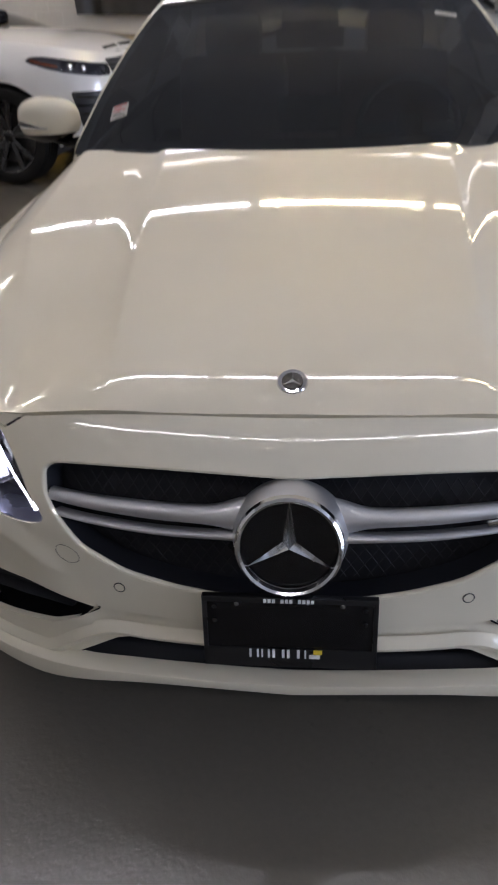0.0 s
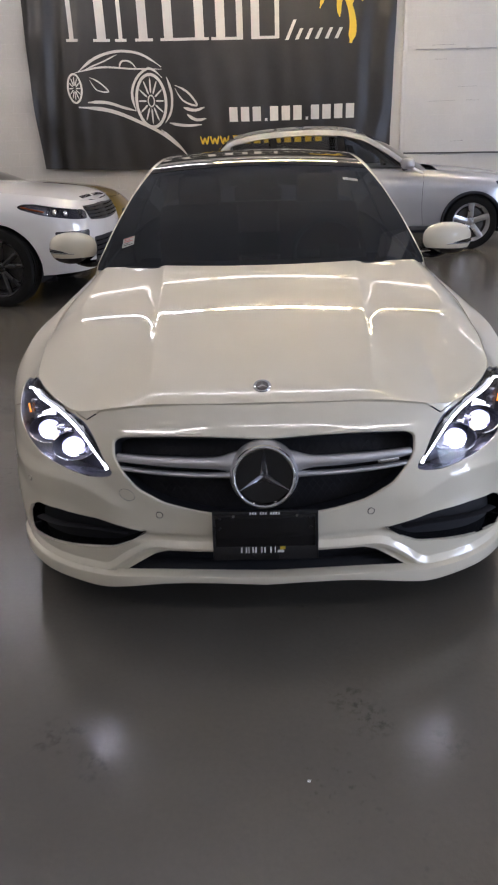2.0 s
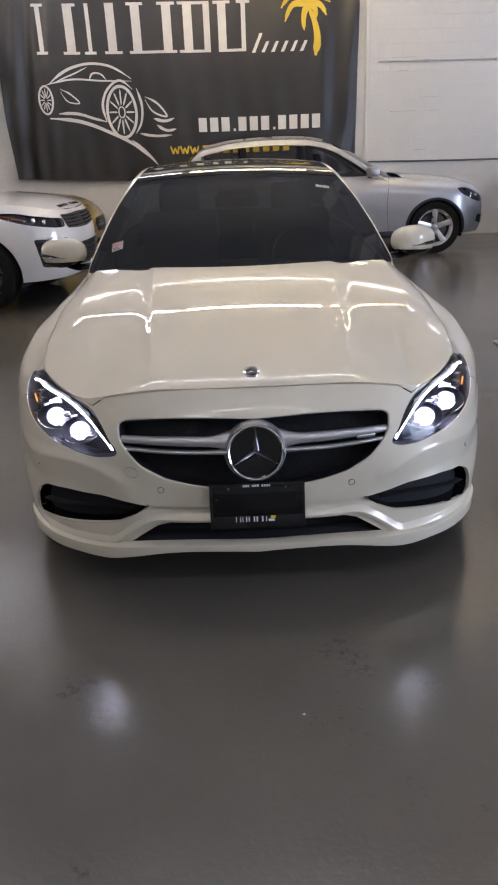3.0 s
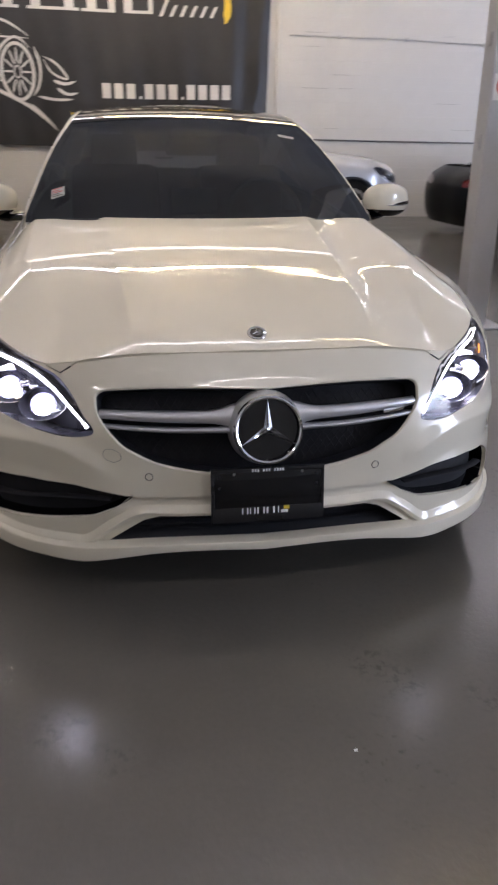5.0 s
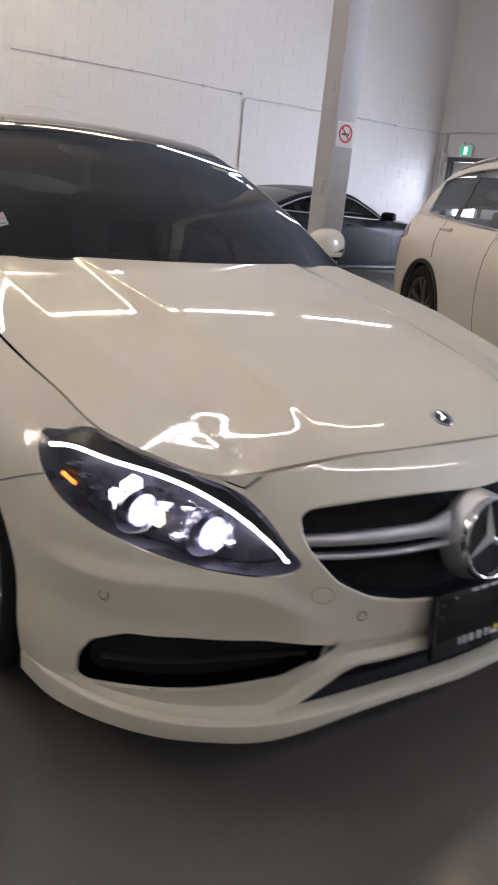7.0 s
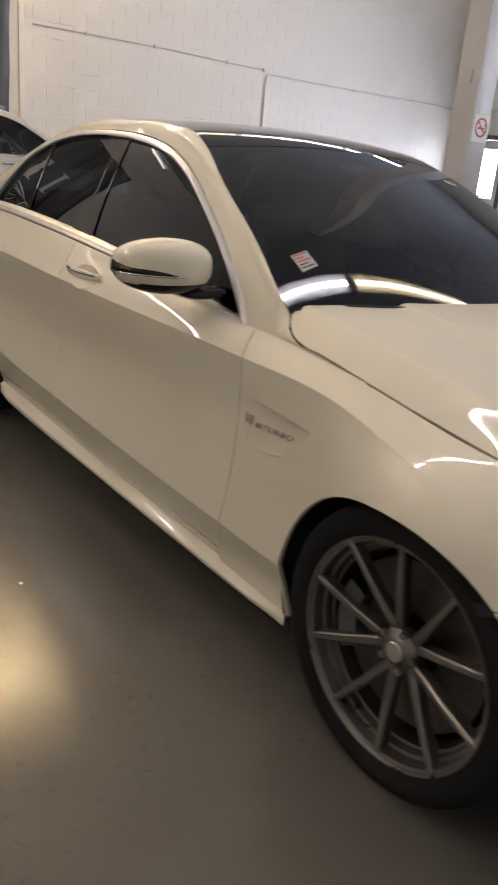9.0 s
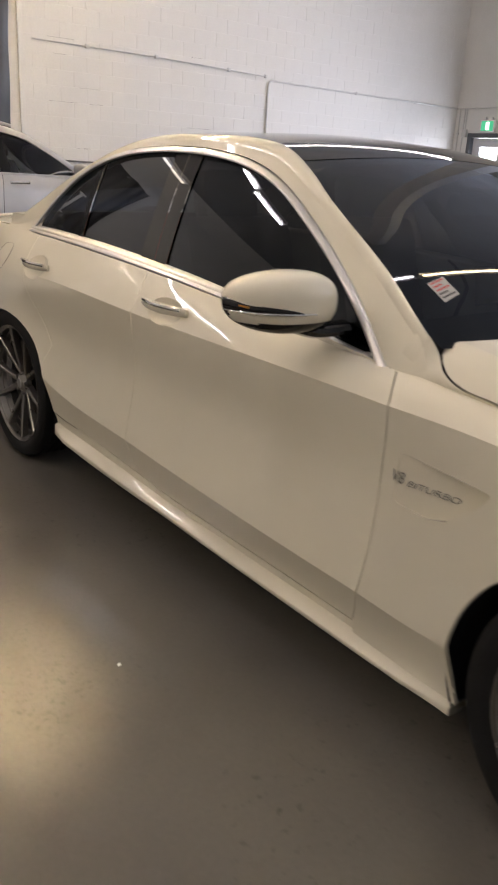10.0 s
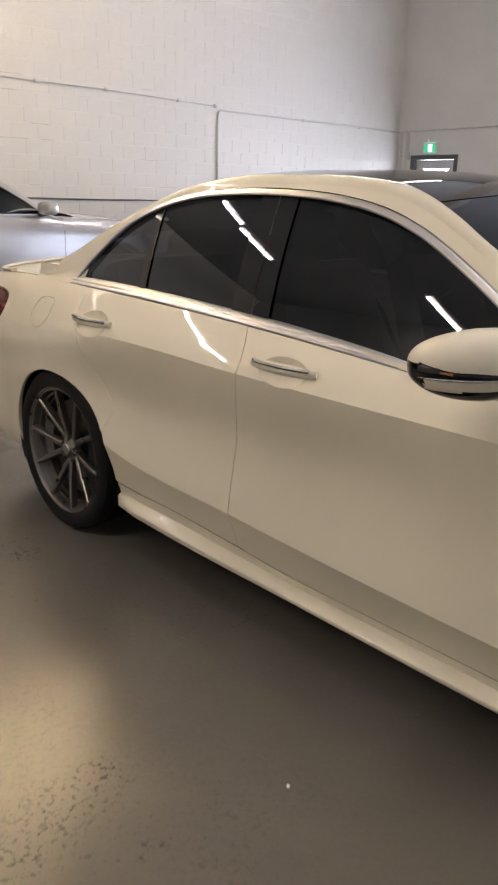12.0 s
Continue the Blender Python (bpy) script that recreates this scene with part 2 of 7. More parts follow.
def mat(name, color, rough=0.5, metal=0.0, coat=0.0, spec=0.5, vary=0.0, scale=8.0, bump=0.0, bump_scale=60.0, emit=None, emit_strength=0.0, rough_vary=0.0, transmission=0.0, ior=1.5, alpha=1.0):
    """A surface with colour and roughness that vary at two scales, and fine relief."""
    m, t, b = nodes_of(name)
    b.inputs["Base Color"].default_value = (*color, 1)
    b.inputs["Roughness"].default_value = rough
    b.inputs["Metallic"].default_value = metal
    b.inputs["Coat Weight"].default_value = coat
    b.inputs["Coat Roughness"].default_value = 0.03
    b.inputs["Specular IOR Level"].default_value = spec
    b.inputs["Transmission Weight"].default_value = transmission
    b.inputs["IOR"].default_value = ior
    b.inputs["Alpha"].default_value = alpha
    if emit:
        b.inputs["Emission Color"].default_value = (*emit, 1)
        b.inputs["Emission Strength"].default_value = emit_strength
    if vary or bump or rough_vary:
        tc = t.nodes.new("ShaderNodeTexCoord")
        n1 = t.nodes.new("ShaderNodeTexNoise")
        n1.inputs["Scale"].default_value, n1.inputs["Detail"].default_value = scale, 6
        t.links.new(tc.outputs["Object"], n1.inputs["Vector"])
        n2 = t.nodes.new("ShaderNodeTexNoise")
        n2.inputs["Scale"].default_value, n2.inputs["Detail"].default_value = bump_scale, 4
        t.links.new(tc.outputs["Object"], n2.inputs["Vector"])
        if vary:
            mix = t.nodes.new("ShaderNodeMix")
            mix.data_type = "RGBA"
            mix.inputs["A"].default_value = (*[c * (1 - vary) for c in color], 1)
            mix.inputs["B"].default_value = (*[min(1, c * (1 + vary)) for c in color], 1)
            add = t.nodes.new("ShaderNodeMath")
            add.operation = "MULTIPLY_ADD"
            add.inputs[1].default_value, add.inputs[2].default_value = 0.4, 0.0
            t.links.new(n2.outputs["Fac"], add.inputs[0])
            add2 = t.nodes.new("ShaderNodeMath")
            add2.operation = "MULTIPLY_ADD"
            add2.inputs[1].default_value = 0.6
            t.links.new(n1.outputs["Fac"], add2.inputs[0])
            t.links.new(add.outputs[0], add2.inputs[2])
            ramp = t.nodes.new("ShaderNodeMapRange")
            ramp.inputs["From Min"].default_value, ramp.inputs["From Max"].default_value = 0.35, 0.65
            t.links.new(add2.outputs[0], ramp.inputs["Value"])
            t.links.new(ramp.outputs[0], mix.inputs["Factor"])
            t.links.new(mix.outputs["Result"], b.inputs["Base Color"])
        if rough_vary:
            mr = t.nodes.new("ShaderNodeMapRange")
            mr.inputs["From Min"].default_value, mr.inputs["From Max"].default_value = 0.3, 0.7
            mr.inputs["To Min"].default_value, mr.inputs["To Max"].default_value = max(0, rough - rough_vary), min(1, rough + rough_vary)
            t.links.new(n1.outputs["Fac"], mr.inputs["Value"])
            t.links.new(mr.outputs[0], b.inputs["Roughness"])
        if bump:
            bp = t.nodes.new("ShaderNodeBump")
            bp.inputs["Strength"].default_value, bp.inputs["Distance"].default_value = bump, 0.01
            t.links.new(n2.outputs["Fac"], bp.inputs["Height"])
            t.links.new(bp.outputs[0], b.inputs["Normal"])
    return m


def glow(name, color, strength):
    m, t, b = nodes_of(name)
    b.inputs["Base Color"].default_value = (*color, 1)
    b.inputs["Emission Color"].default_value = (*color, 1)
    b.inputs["Emission Strength"].default_value = strength
    return m


WHITE_PAINT = mat("white_paint", (0.72, 0.67, 0.545), rough=0.48, metal=0.07, coat=1.0, spec=0.2, vary=0.02, scale=3, bump_scale=900)
BLACK_GLOSS = mat("gloss_black", (0.004, 0.004, 0.005), rough=0.05, coat=0.0, spec=0.45, rough_vary=0.02)
BLACK_PLASTIC = mat("black_plastic", (0.011, 0.012, 0.017), rough=0.45, vary=0.2, bump=0.08, bump_scale=400)
BLACK_TRIM = mat("black_trim", (0.01, 0.01, 0.011), rough=0.3, rough_vary=0.08)
DARK_GAP = mat("dark_gap", (0.006, 0.0065, 0.010), rough=0.8, vary=0.2)
CHROME = mat("chrome", (0.78, 0.78, 0.78), rough=0.08, metal=1.0, rough_vary=0.03)
SATIN_SILVER = mat("satin_silver", (0.46, 0.46, 0.47), rough=0.3, metal=1.0, rough_vary=0.05)
ALLOY = mat("wheel_alloy", (0.21, 0.198, 0.186), rough=0.34, metal=0.92, vary=0.08, rough_vary=0.08, scale=20)
ALLOY_SILVER = mat("silver_alloy", (0.55, 0.55, 0.56), rough=0.3, metal=0.9, vary=0.06, rough_vary=0.06)
BLACK_ALLOY = mat("black_alloy", (0.012, 0.012, 0.013), rough=0.25, coat=0.4, rough_vary=0.06)
RUBBER = mat("tyre_rubber", (0.009, 0.009, 0.009), rough=0.85, spec=0.2, vary=0.25, bump=0.15, bump_scale=180)
STEEL = mat("brake_steel", (0.32, 0.31, 0.30), rough=0.35, metal=1.0, vary=0.12, scale=30)
CALIPER = mat("brake_caliper", (0.10, 0.10, 0.105), rough=0.4, metal=0.4, vary=0.1)
TINT = mat("tinted_glass", (0.006, 0.007, 0.009), rough=0.02, coat=0.0, spec=0.6, rough_vary=0.01)
SATIN_TRIM = mat("satin_trim", (0.56, 0.56, 0.57), rough=0.36, metal=1.0, rough_vary=0.02)
GRILLE_SILVER = mat("grille_silver", (0.60, 0.60, 0.62), rough=0.42, metal=0.9, rough_vary=0.05)
DARK_STEEL = mat("dull_brake_steel", (0.10, 0.095, 0.09), rough=0.5, metal=0.9, vary=0.15, scale=30)
DARK_ALLOY = mat("dark_alloy", (0.05, 0.048, 0.046), rough=0.45, metal=0.8, vary=0.15)
CABIN = mat("cabin_trim", (0.018, 0.017, 0.017), rough=0.7, vary=0.3, bump=0.1)
RED_LEATHER = mat("red_leather", (0.12, 0.012, 0.012), rough=0.5, vary=0.15, bump=0.15, bump_scale=300)
SILVER_PAINT = mat("silver_paint", (0.46, 0.47, 0.50), rough=0.3, metal=0.55, coat=1.0, vary=0.03, bump_scale=900)
BLACK_PAINT = mat("black_paint", (0.006, 0.0065, 0.008), rough=0.35, coat=0.12, spec=0.1, vary=0.1)
SUV_WHITE = mat("suv_white_paint", (0.78, 0.78, 0.78), rough=0.3, coat=1.0, vary=0.02, bump_scale=900)
WHITE_SUV = mat("cream_white_paint", (0.74, 0.70, 0.63), rough=0.3, coat=1.0, vary=0.02, bump_scale=900)
GOLD_PAINT = mat("gold_paint", (0.42, 0.28, 0.04), rough=0.3, metal=0.4, coat=1.0, vary=0.04)
RED_LENS = mat("red_lens", (0.13, 0.006, 0.009), rough=0.08, coat=1.0, vary=0.1)
AMBER = mat("amber_lens", (0.7, 0.2, 0.02), rough=0.15, emit=(1.0, 0.3, 0.04), emit_strength=1.6, vary=0.1)
AMBER_DULL = mat("unlit_amber_lens", (0.55, 0.22, 0.03), rough=0.2, coat=1.0, vary=0.1)
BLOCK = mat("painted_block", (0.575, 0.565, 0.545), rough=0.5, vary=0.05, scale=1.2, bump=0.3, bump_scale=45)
# block paint darkened for unseen walls, to deepen reflections in the car's flank
UNSEEN_WALL = mat("unseen_wall_dark", (0.42, 0.41, 0.38), rough=0.6, vary=0.06, scale=1.2, bump=0.3, bump_scale=45)
MORTAR = mat("painted_joint", (0.60, 0.59, 0.57), rough=0.7, vary=0.08, bump=0.2)
# paler than a dark hall roof: bounces fill light and brightens glass reflections
CEILING_FILL = mat("ceiling_fill", (0.56, 0.56, 0.57), rough=0.8, vary=0.08, scale=1)
STEEL_PAINT = mat("grey_painted_steel", (0.50, 0.50, 0.52), rough=0.4, vary=0.05, scale=4, bump=0.05)
CONDUIT = mat("conduit_grey", (0.48, 0.48, 0.47), rough=0.45, metal=0.3, vary=0.08)
DARK_CABLE = mat("dark_cable", (0.10, 0.10, 0.10), rough=0.6, vary=0.1)
DARK_FRAME = mat("dark_door_frame", (0.05, 0.055, 0.06), rough=0.4, vary=0.1)
PANE = mat("clear_pane", (1, 1, 1), rough=0.02, transmission=1.0, ior=1.1)
DAYLIGHT = glow("daylight_backdrop", (0.86, 0.93, 1.0), 6.0)
VINYL = mat("black_vinyl", (0.018, 0.017, 0.017), rough=0.36, vary=0.12, rough_vary=0.05, bump=0.1, bump_scale=25)
PRINT_WHITE = mat("white_print", (0.62, 0.60, 0.57), rough=0.45, vary=0.05)
PRINT_YELLOW = mat("yellow_print_vinyl", (0.70, 0.48, 0.03), rough=0.45, vary=0.05)
PAPER_WHITE = mat("white_plastic", (0.75, 0.75, 0.74), rough=0.5, vary=0.04)
SIGN_RED = mat("sign_red", (0.55, 0.04, 0.04), rough=0.5, vary=0.06)
EXIT_GREEN = mat("exit_green", (0.02, 0.28, 0.12), rough=0.4, emit=(0.05, 0.6, 0.3), emit_strength=0.5)
EXIT_WHITE = glow("exit_white", (0.8, 1.0, 0.9), 1.2)
TUBE = glow("tube_light", (1.0, 0.96, 0.90), 60.0)
TUBE_DIM = glow("tube_light_dim", (1.0, 0.95, 0.86), 42.0)
TUBE_FAINT = glow("tube_light_faint", (1.0, 0.93, 0.78), 6.0)
TUBE_HOT = glow("tube_light_bright_warm", (1.0, 0.78, 0.40), 250.0)
TUBE_SIDE = glow("tube_light_side", (1.0, 0.89, 0.70), 155.0)
TUBE_LOW = glow("tube_light_low", (1.0, 0.96, 0.92), 55.0)
TUBE_WARM = glow("tube_light_warm", (1.0, 0.80, 0.42), 50.0)


def floor_material():
    """Sealed concrete: broad stains, fine grain, worn gloss, pitted patches and dark scuffs."""
    m, t, b = nodes_of("floor_concrete")
    tc = t.nodes.new("ShaderNodeTexCoord")

    def noise_at(scale, detail=6, rough=0.55, dist=0.0):
        n = t.nodes.new("ShaderNodeTexNoise")
        n.inputs["Scale"].default_value, n.inputs["Detail"].default_value = scale, detail
        n.inputs["Roughness"].default_value, n.inputs["Distortion"].default_value = rough, dist
        t.links.new(tc.outputs["Object"], n.inputs["Vector"])
        return n.outputs["Fac"]

    def ramp(src, lo, hi, a=0.0, z=1.0):
        r = t.nodes.new("ShaderNodeMapRange")
        for k, v in (("From Min", lo), ("From Max", hi), ("To Min", a), ("To Max", z)):
            r.inputs[k].default_value = v
        t.links.new(src, r.inputs["Value"])
        return r.outputs[0]

    def mixed(fac, a, bcol):
        x = t.nodes.new("ShaderNodeMix")
        x.data_type = "RGBA"
        t.links.new(fac, x.inputs["Factor"])
        for sock, c in (("A", a), ("B", bcol)):
            if isinstance(c, tuple):
                x.inputs[sock].default_value = (*c, 1)
            else:
                t.links.new(c, x.inputs[sock])
        return x.outputs["Result"]

    broad = ramp(noise_at(0.7, 4, 0.5, 0.4), 0.28, 0.74)
    base = mixed(broad, (0.090, 0.083, 0.073), (0.135, 0.124, 0.105))
    grain = mixed(ramp(noise_at(60, 8, 0.7), 0.35, 0.75, 0, 0.22), base, (0.07, 0.066, 0.06))
    pits = t.nodes.new("ShaderNodeMath")
    pits.operation = "MULTIPLY"
    t.links.new(ramp(noise_at(38, 2, 0.5), 0.62, 0.72), pits.inputs[0])
    t.links.new(ramp(noise_at(1.3, 3, 0.5), 0.50, 0.68, 0, 0.75), pits.inputs[1])
    spots = pits.outputs[0]
    stained = mixed(spots, grain, (0.05, 0.046, 0.042))
    rust = ramp(noise_at(1.6, 6, 0.6, 0.4), 0.60, 0.90, 0, 0.35)
    rusted = mixed(rust, stained, (0.09, 0.05, 0.04))

    def times(a, c):
        x = t.nodes.new("ShaderNodeMath")
        x.operation = "MULTIPLY"
        t.links.new(a, x.inputs[0])
        t.links.new(c, x.inputs[1])
        return x.outputs[0]

    wobble = ramp(noise_at(5.0, 5, 0.6), 0.3, 0.7, -0.5, 0.5)

    def spot(cx, cy, r):
        """A ragged round area of the floor."""
        d = t.nodes.new("ShaderNodeVectorMath")
        d.operation = "DISTANCE"
        t.links.new(tc.outputs["Object"], d.inputs[0])
        d.inputs[1].default_value = (cx, cy, 0)
        x = t.nodes.new("ShaderNodeMath")
        x.operation = "MULTIPLY_ADD"
        x.inputs[1].default_value = r
        t.links.new(wobble, x.inputs[0])
        t.links.new(d.outputs["Value"], x.inputs[2])
        return ramp(x.outputs[0], 0.35 * r, 1.15 * r, 1.0, 0.0)

    def most(*srcs):
        out = srcs[0]
        for q in srcs[1:]:
            x = t.nodes.new("ShaderNodeMath")
            x.operation = "MAXIMUM"
            t.links.new(out, x.inputs[0])
            t.links.new(q, x.inputs[1])
            out = x.outputs[0]
        return out

    # a worn area beside the doors, and chipped places before the nose and behind the rear wheel
    worn = most(ramp(noise_at(0.55, 6, 0.65, 0.6), 0.50, 0.70, 0.0, 0.22), spot(-1.90, 1.80, 0.62), spot(-1.50, 1.27, 0.32))
    chipped = most(*[spot(*q) for q in ((-1.74, 1.44, 0.15), (-1.62, 1.50, 0.10), (-1.86, 1.38, 0.08), (-0.68, 3.98, 0.14), (-0.82, 3.50, 0.10), (-1.15, 2.70, 0.07))])
    scuffed = most(*[spot(*q) for q in ((0.22, -1.17, 0.07), (0.28, -1.27, 0.06), (0.48, -1.34, 0.06), (-0.56, -1.31, 0.07), (-0.46, -1.41, 0.06), (-0.45, -1.94, 0.035))])
    speck = ramp(noise_at(55, 9, 0.74), 0.50, 0.64)
    flaked = times(worn, speck)
    final = mixed(times(flaked, ramp(noise_at(4.0, 4, 0.6), 0.35, 0.6, 0.10, 0.55)), rusted, (0.05, 0.045, 0.039))
    holes = most(times(chipped, ramp(noise_at(58, 4, 0.65), 0.54, 0.61, 0, 0.9)), times(scuffed, ramp(noise_at(34, 5, 0.65), 0.50, 0.62, 0, 0.5)))
    final = mixed(holes, final, (0.022, 0.019, 0.017))
    t.links.new(final, b.inputs["Base Color"])
    sheen = ramp(noise_at(1.6, 4, 0.55), 0.3, 0.7, 0.16, 0.23)
    dull = t.nodes.new("ShaderNodeMath")
    dull.operation = "MULTIPLY_ADD"
    dull.inputs[1].default_value = 0.03
    t.links.new(flaked, dull.inputs[0])
    t.links.new(sheen, dull.inputs[2])
    t.links.new(dull.outputs[0], b.inputs["Roughness"])
    t.links.new(ramp(most(flaked, holes), 0.0, 0.9, 0.55, 0.36), b.inputs["Specular IOR Level"])
    bp = t.nodes.new("ShaderNodeBump")
    bp.inputs["Strength"].default_value, bp.inputs["Distance"].default_value = 0.33, 0.0010
    t.links.new(ramp(noise_at(46, 3, 0.6), 0.25, 0.60), bp.inputs["Height"])
    chips = t.nodes.new("ShaderNodeBump")
    chips.inputs["Strength"].default_value, chips.inputs["Distance"].default_value = 0.4, 0.0006
    chips.invert = True
    t.links.new(flaked, chips.inputs["Height"])
    t.links.new(bp.outputs[0], chips.inputs["Normal"])
    t.links.new(chips.outputs[0], b.inputs["Normal"])
    return m


CONCRETE = floor_material()

# ---------------------------------------------------------------- the white saloon
# Long lines of the body from the nose's middle round the corner, along the flank to the middle of the tail.
hood_mid = line((-0.80, 0.69), (-0.712, 0.746), (-0.685, 0.7595), (-0.65, 0.7735), (-0.60, 0.7905), (-0.5, 0.8200), (-0.2, 0.881), (0.2, 0.942), (0.6, 0.995))


def bonnet_fold(y):
    """Where the bonnet's outer field folds down towards the wing."""
    return np.minimum(0.6375 + 0.25 * (np.asarray(y, float) + 0.2), 0.70)


def bonnet_ridge(y):
    """The crisp edge of the raised middle field."""
    return 0.390 + 0.062 * np.asarray(y, float)


bonnet_edge = line((-0.64, 0.56), (-0.605, 0.63), (-0.42, 0.76), (-0.25, 0.785), (0.0, 0.80), (0.33, 0.80), (0.6, 0.79))
bonnet_rim = line((-0.605, 0.7015), (-0.42, 0.749), (-0.25, 0.7881), (0.0, 0.8197), (0.33, 0.8657), (0.6, 0.885))


def bonnet_field(x, y):
    """Height inside the folds: a nose that rolls over along its front edge, and a raised middle field."""
    g = np.clip((-0.05 - y) / 0.61, 0, 1)
    g = g * g * (3 - 2 * g)
    d = np.clip(x - bonnet_ridge(y) + 0.002, 0, 1)
    step = np.clip(np.where(d < 0.004, d * d / 0.008, d - 0.002) / 0.062, 0, 1)
    rise = 0.0085 * (1 - (1 - step) ** 2) * np.clip((y + 0.68) / 0.16, 0, 1)
    return hood_mid(y - 0.17 * x**2 * g) - g * 0.031 * np.clip((np.minimum(x, 0.56) - 0.28) / 0.22, 0, 1.3) ** 2 - (1 - g) * 0.05 * x**2 - rise


def hood_z(x, y):
    """Height of the bonnet: the field, and beyond its folds the fall to the edge."""
    x, y = np.abs(np.asarray(x, float)), np.asarray(y, float)
    xe, xo = bonnet_edge(y), bonnet_fold(y)
    q = np.clip((x - xo) / np.maximum(xe - xo, 0.03), 0, 1.15)
    return bonnet_field(x, y) - (bonnet_field(xe, y) - bonnet_rim(y)) * (0.45 * q + 0.55 * q * q)


def with_hood(stations, n):
    """Lay the first n stations of the top line on the bonnet's surface."""
    return [(x, y, float(hood_z(x, y)) - 0.001 if i < n else z) for i, (x, y, z) in enumerate(stations)]


TOP = with_hood([(0, -0.722, 0), (0.30, -0.710, 0), (0.50, -0.673, 0), (0.63, -0.605, 0), (0.76, -0.42, 0), (0.785, -0.25, 0), (0.80, 0, 0), (0.80, 0.33, 0), (0.775, 0.72, 0.885),
                 (0.785, 1.75, 0.968), (0.775, 2.45, 0.995), (0.755, 2.84, 0.998), (0.70, 3.35, 0.992), (0.66, 3.72, 0.984), (0.4, 3.80, 1.0), (0, 3.82, 1.006)], 8)
SHOULDER = [(0, -0.757, 0.70), (0.30, -0.742, 0.697), (0.497, -0.70, 0.675), (0.65, -0.605, 0.66), (0.79, -0.425, 0.70), (0.82, -0.27, 0.745), (0.842, 0, 0.80), (0.833, 0.36, 0.852), (0.825, 0.72, 0.868),
            (0.835, 1.75, 0.918), (0.826, 2.45, 0.938), (0.82, 2.84, 0.945), (0.765, 3.35, 0.94), (0.71, 3.74, 0.93), (0.42, 3.86, 0.943), (0, 3.89, 0.948)]
CREASE = [(0, -0.80, 0.63), (0.30, -0.785, 0.63), (0.495, -0.735, 0.615), (0.67, -0.635, 0.60), (0.812, -0.45, 0.63), (0.872, -0.29, 0.68), (0.906, 0, 0.765), (0.874, 0.36, 0.822), (0.872, 0.72, 0.826),
          (0.892, 1.75, 0.838), (0.894, 2.45, 0.852), (0.892, 2.84, 0.845), (0.84, 3.35, 0.81), (0.74, 3.75, 0.80), (0.43, 3.88, 0.80), (0, 3.91, 0.80)]
MIDDLE = [(0, -0.835, 0.52), (0.30, -0.82, 0.52), (0.495, -0.765, 0.52), (0.68, -0.66, 0.51), (0.836, -0.47, 0.52), (0.904, -0.31, 0.55), (0.962, 0, 0.655), (0.882, 0.40, 0.62), (0.863, 0.72, 0.61),
          (0.858, 1.75, 0.61), (0.870, 2.45, 0.63), (0.918, 2.84, 0.67), (0.865, 3.35, 0.6), (0.76, 3.76, 0.6), (0.45, 3.90, 0.6), (0, 3.93, 0.6)]
LOWER = [(0, -0.84, 0.40), (0.30, -0.82, 0.40), (0.50, -0.77, 0.40), (0.69, -0.67, 0.40), (0.84, -0.475, 0.40), (0.914, -0.32, 0.42), (0.968, 0, 0.52), (0.898, 0.40, 0.352), (0.896, 0.72, 0.350),
         (0.904, 1.75, 0.385), (0.908, 2.45, 0.435), (0.922, 2.84, 0.55), (0.865, 3.35, 0.45), (0.77, 3.76, 0.45), (0.45, 3.91, 0.45), (0, 3.94, 0.45)]
SILL = [(0, -0.84, 0.30), (0.30, -0.82, 0.30), (0.50, -0.775, 0.30), (0.69, -0.68, 0.29), (0.85, -0.48, 0.29), (0.912, -0.33, 0.30), (0.956, 0, 0.36), (0.870, 0.40, 0.262), (0.864, 0.72, 0.258),
        (0.868, 1.75, 0.275), (0.876, 2.45, 0.31), (0.90, 2.84, 0.4), (0.86, 3.35, 0.3), (0.77, 3.74, 0.3), (0.45, 3.88, 0.3), (0, 3.91, 0.3)]
HEM = [(0, -0.82, 0.19), (0.30, -0.805, 0.19), (0.5, -0.765, 0.19), (0.69, -0.67, 0.19), (0.85, -0.47, 0.19), (0.885, -0.34, 0.2), (0.885, 0, 0.25), (0.865, 0.40, 0.2), (0.855, 0.72, 0.2),
       (0.845, 1.75, 0.2), (0.85, 2.45, 0.21), (0.88, 2.84, 0.28), (0.83, 3.35, 0.22), (0.74, 3.70, 0.22), (0.44, 3.82, 0.22), (0, 3.84, 0.22)]


def denser(stations):
    """One more station between the second and the third, on the same curve."""
    a = np.array(stations, float)
    return [*stations[:2], tuple((9 * a[1] + 9 * a[2] - a[0] - a[3]) / 16), *stations[2:]]


TOP = with_hood(denser(TOP), 9)
SKIN = Cage([denser(q) for q in (HEM, SILL, LOWER, MIDDLE, CREASE, SHOULDER)] + [TOP], creases=((2, 1.0, 4.9, 0.25), (4, 0.8, 4.25, 0.8)), span=(1.35, 4.9), heights=(0.0, 0.101, 0.235, 0.378, 0.542, 0.623, 0.682))

# the cabin: side plane, and a roof surface with windscreen and rear window
roof_mid = line((0.30, 0.890), (0.40, 0.9418), (0.48, 0.985), (0.56, 1.0288), (0.64, 1.0735), (0.70, 1.1077), (0.95, 1.225), (1.2, 1.33), (1.42, 1.398), (1.65, 1.428), (1.95, 1.436), (2.25, 1.431), (2.5, 1.395), (2.8, 1.296), (3.1, 1.163), (3.3, 1.08))


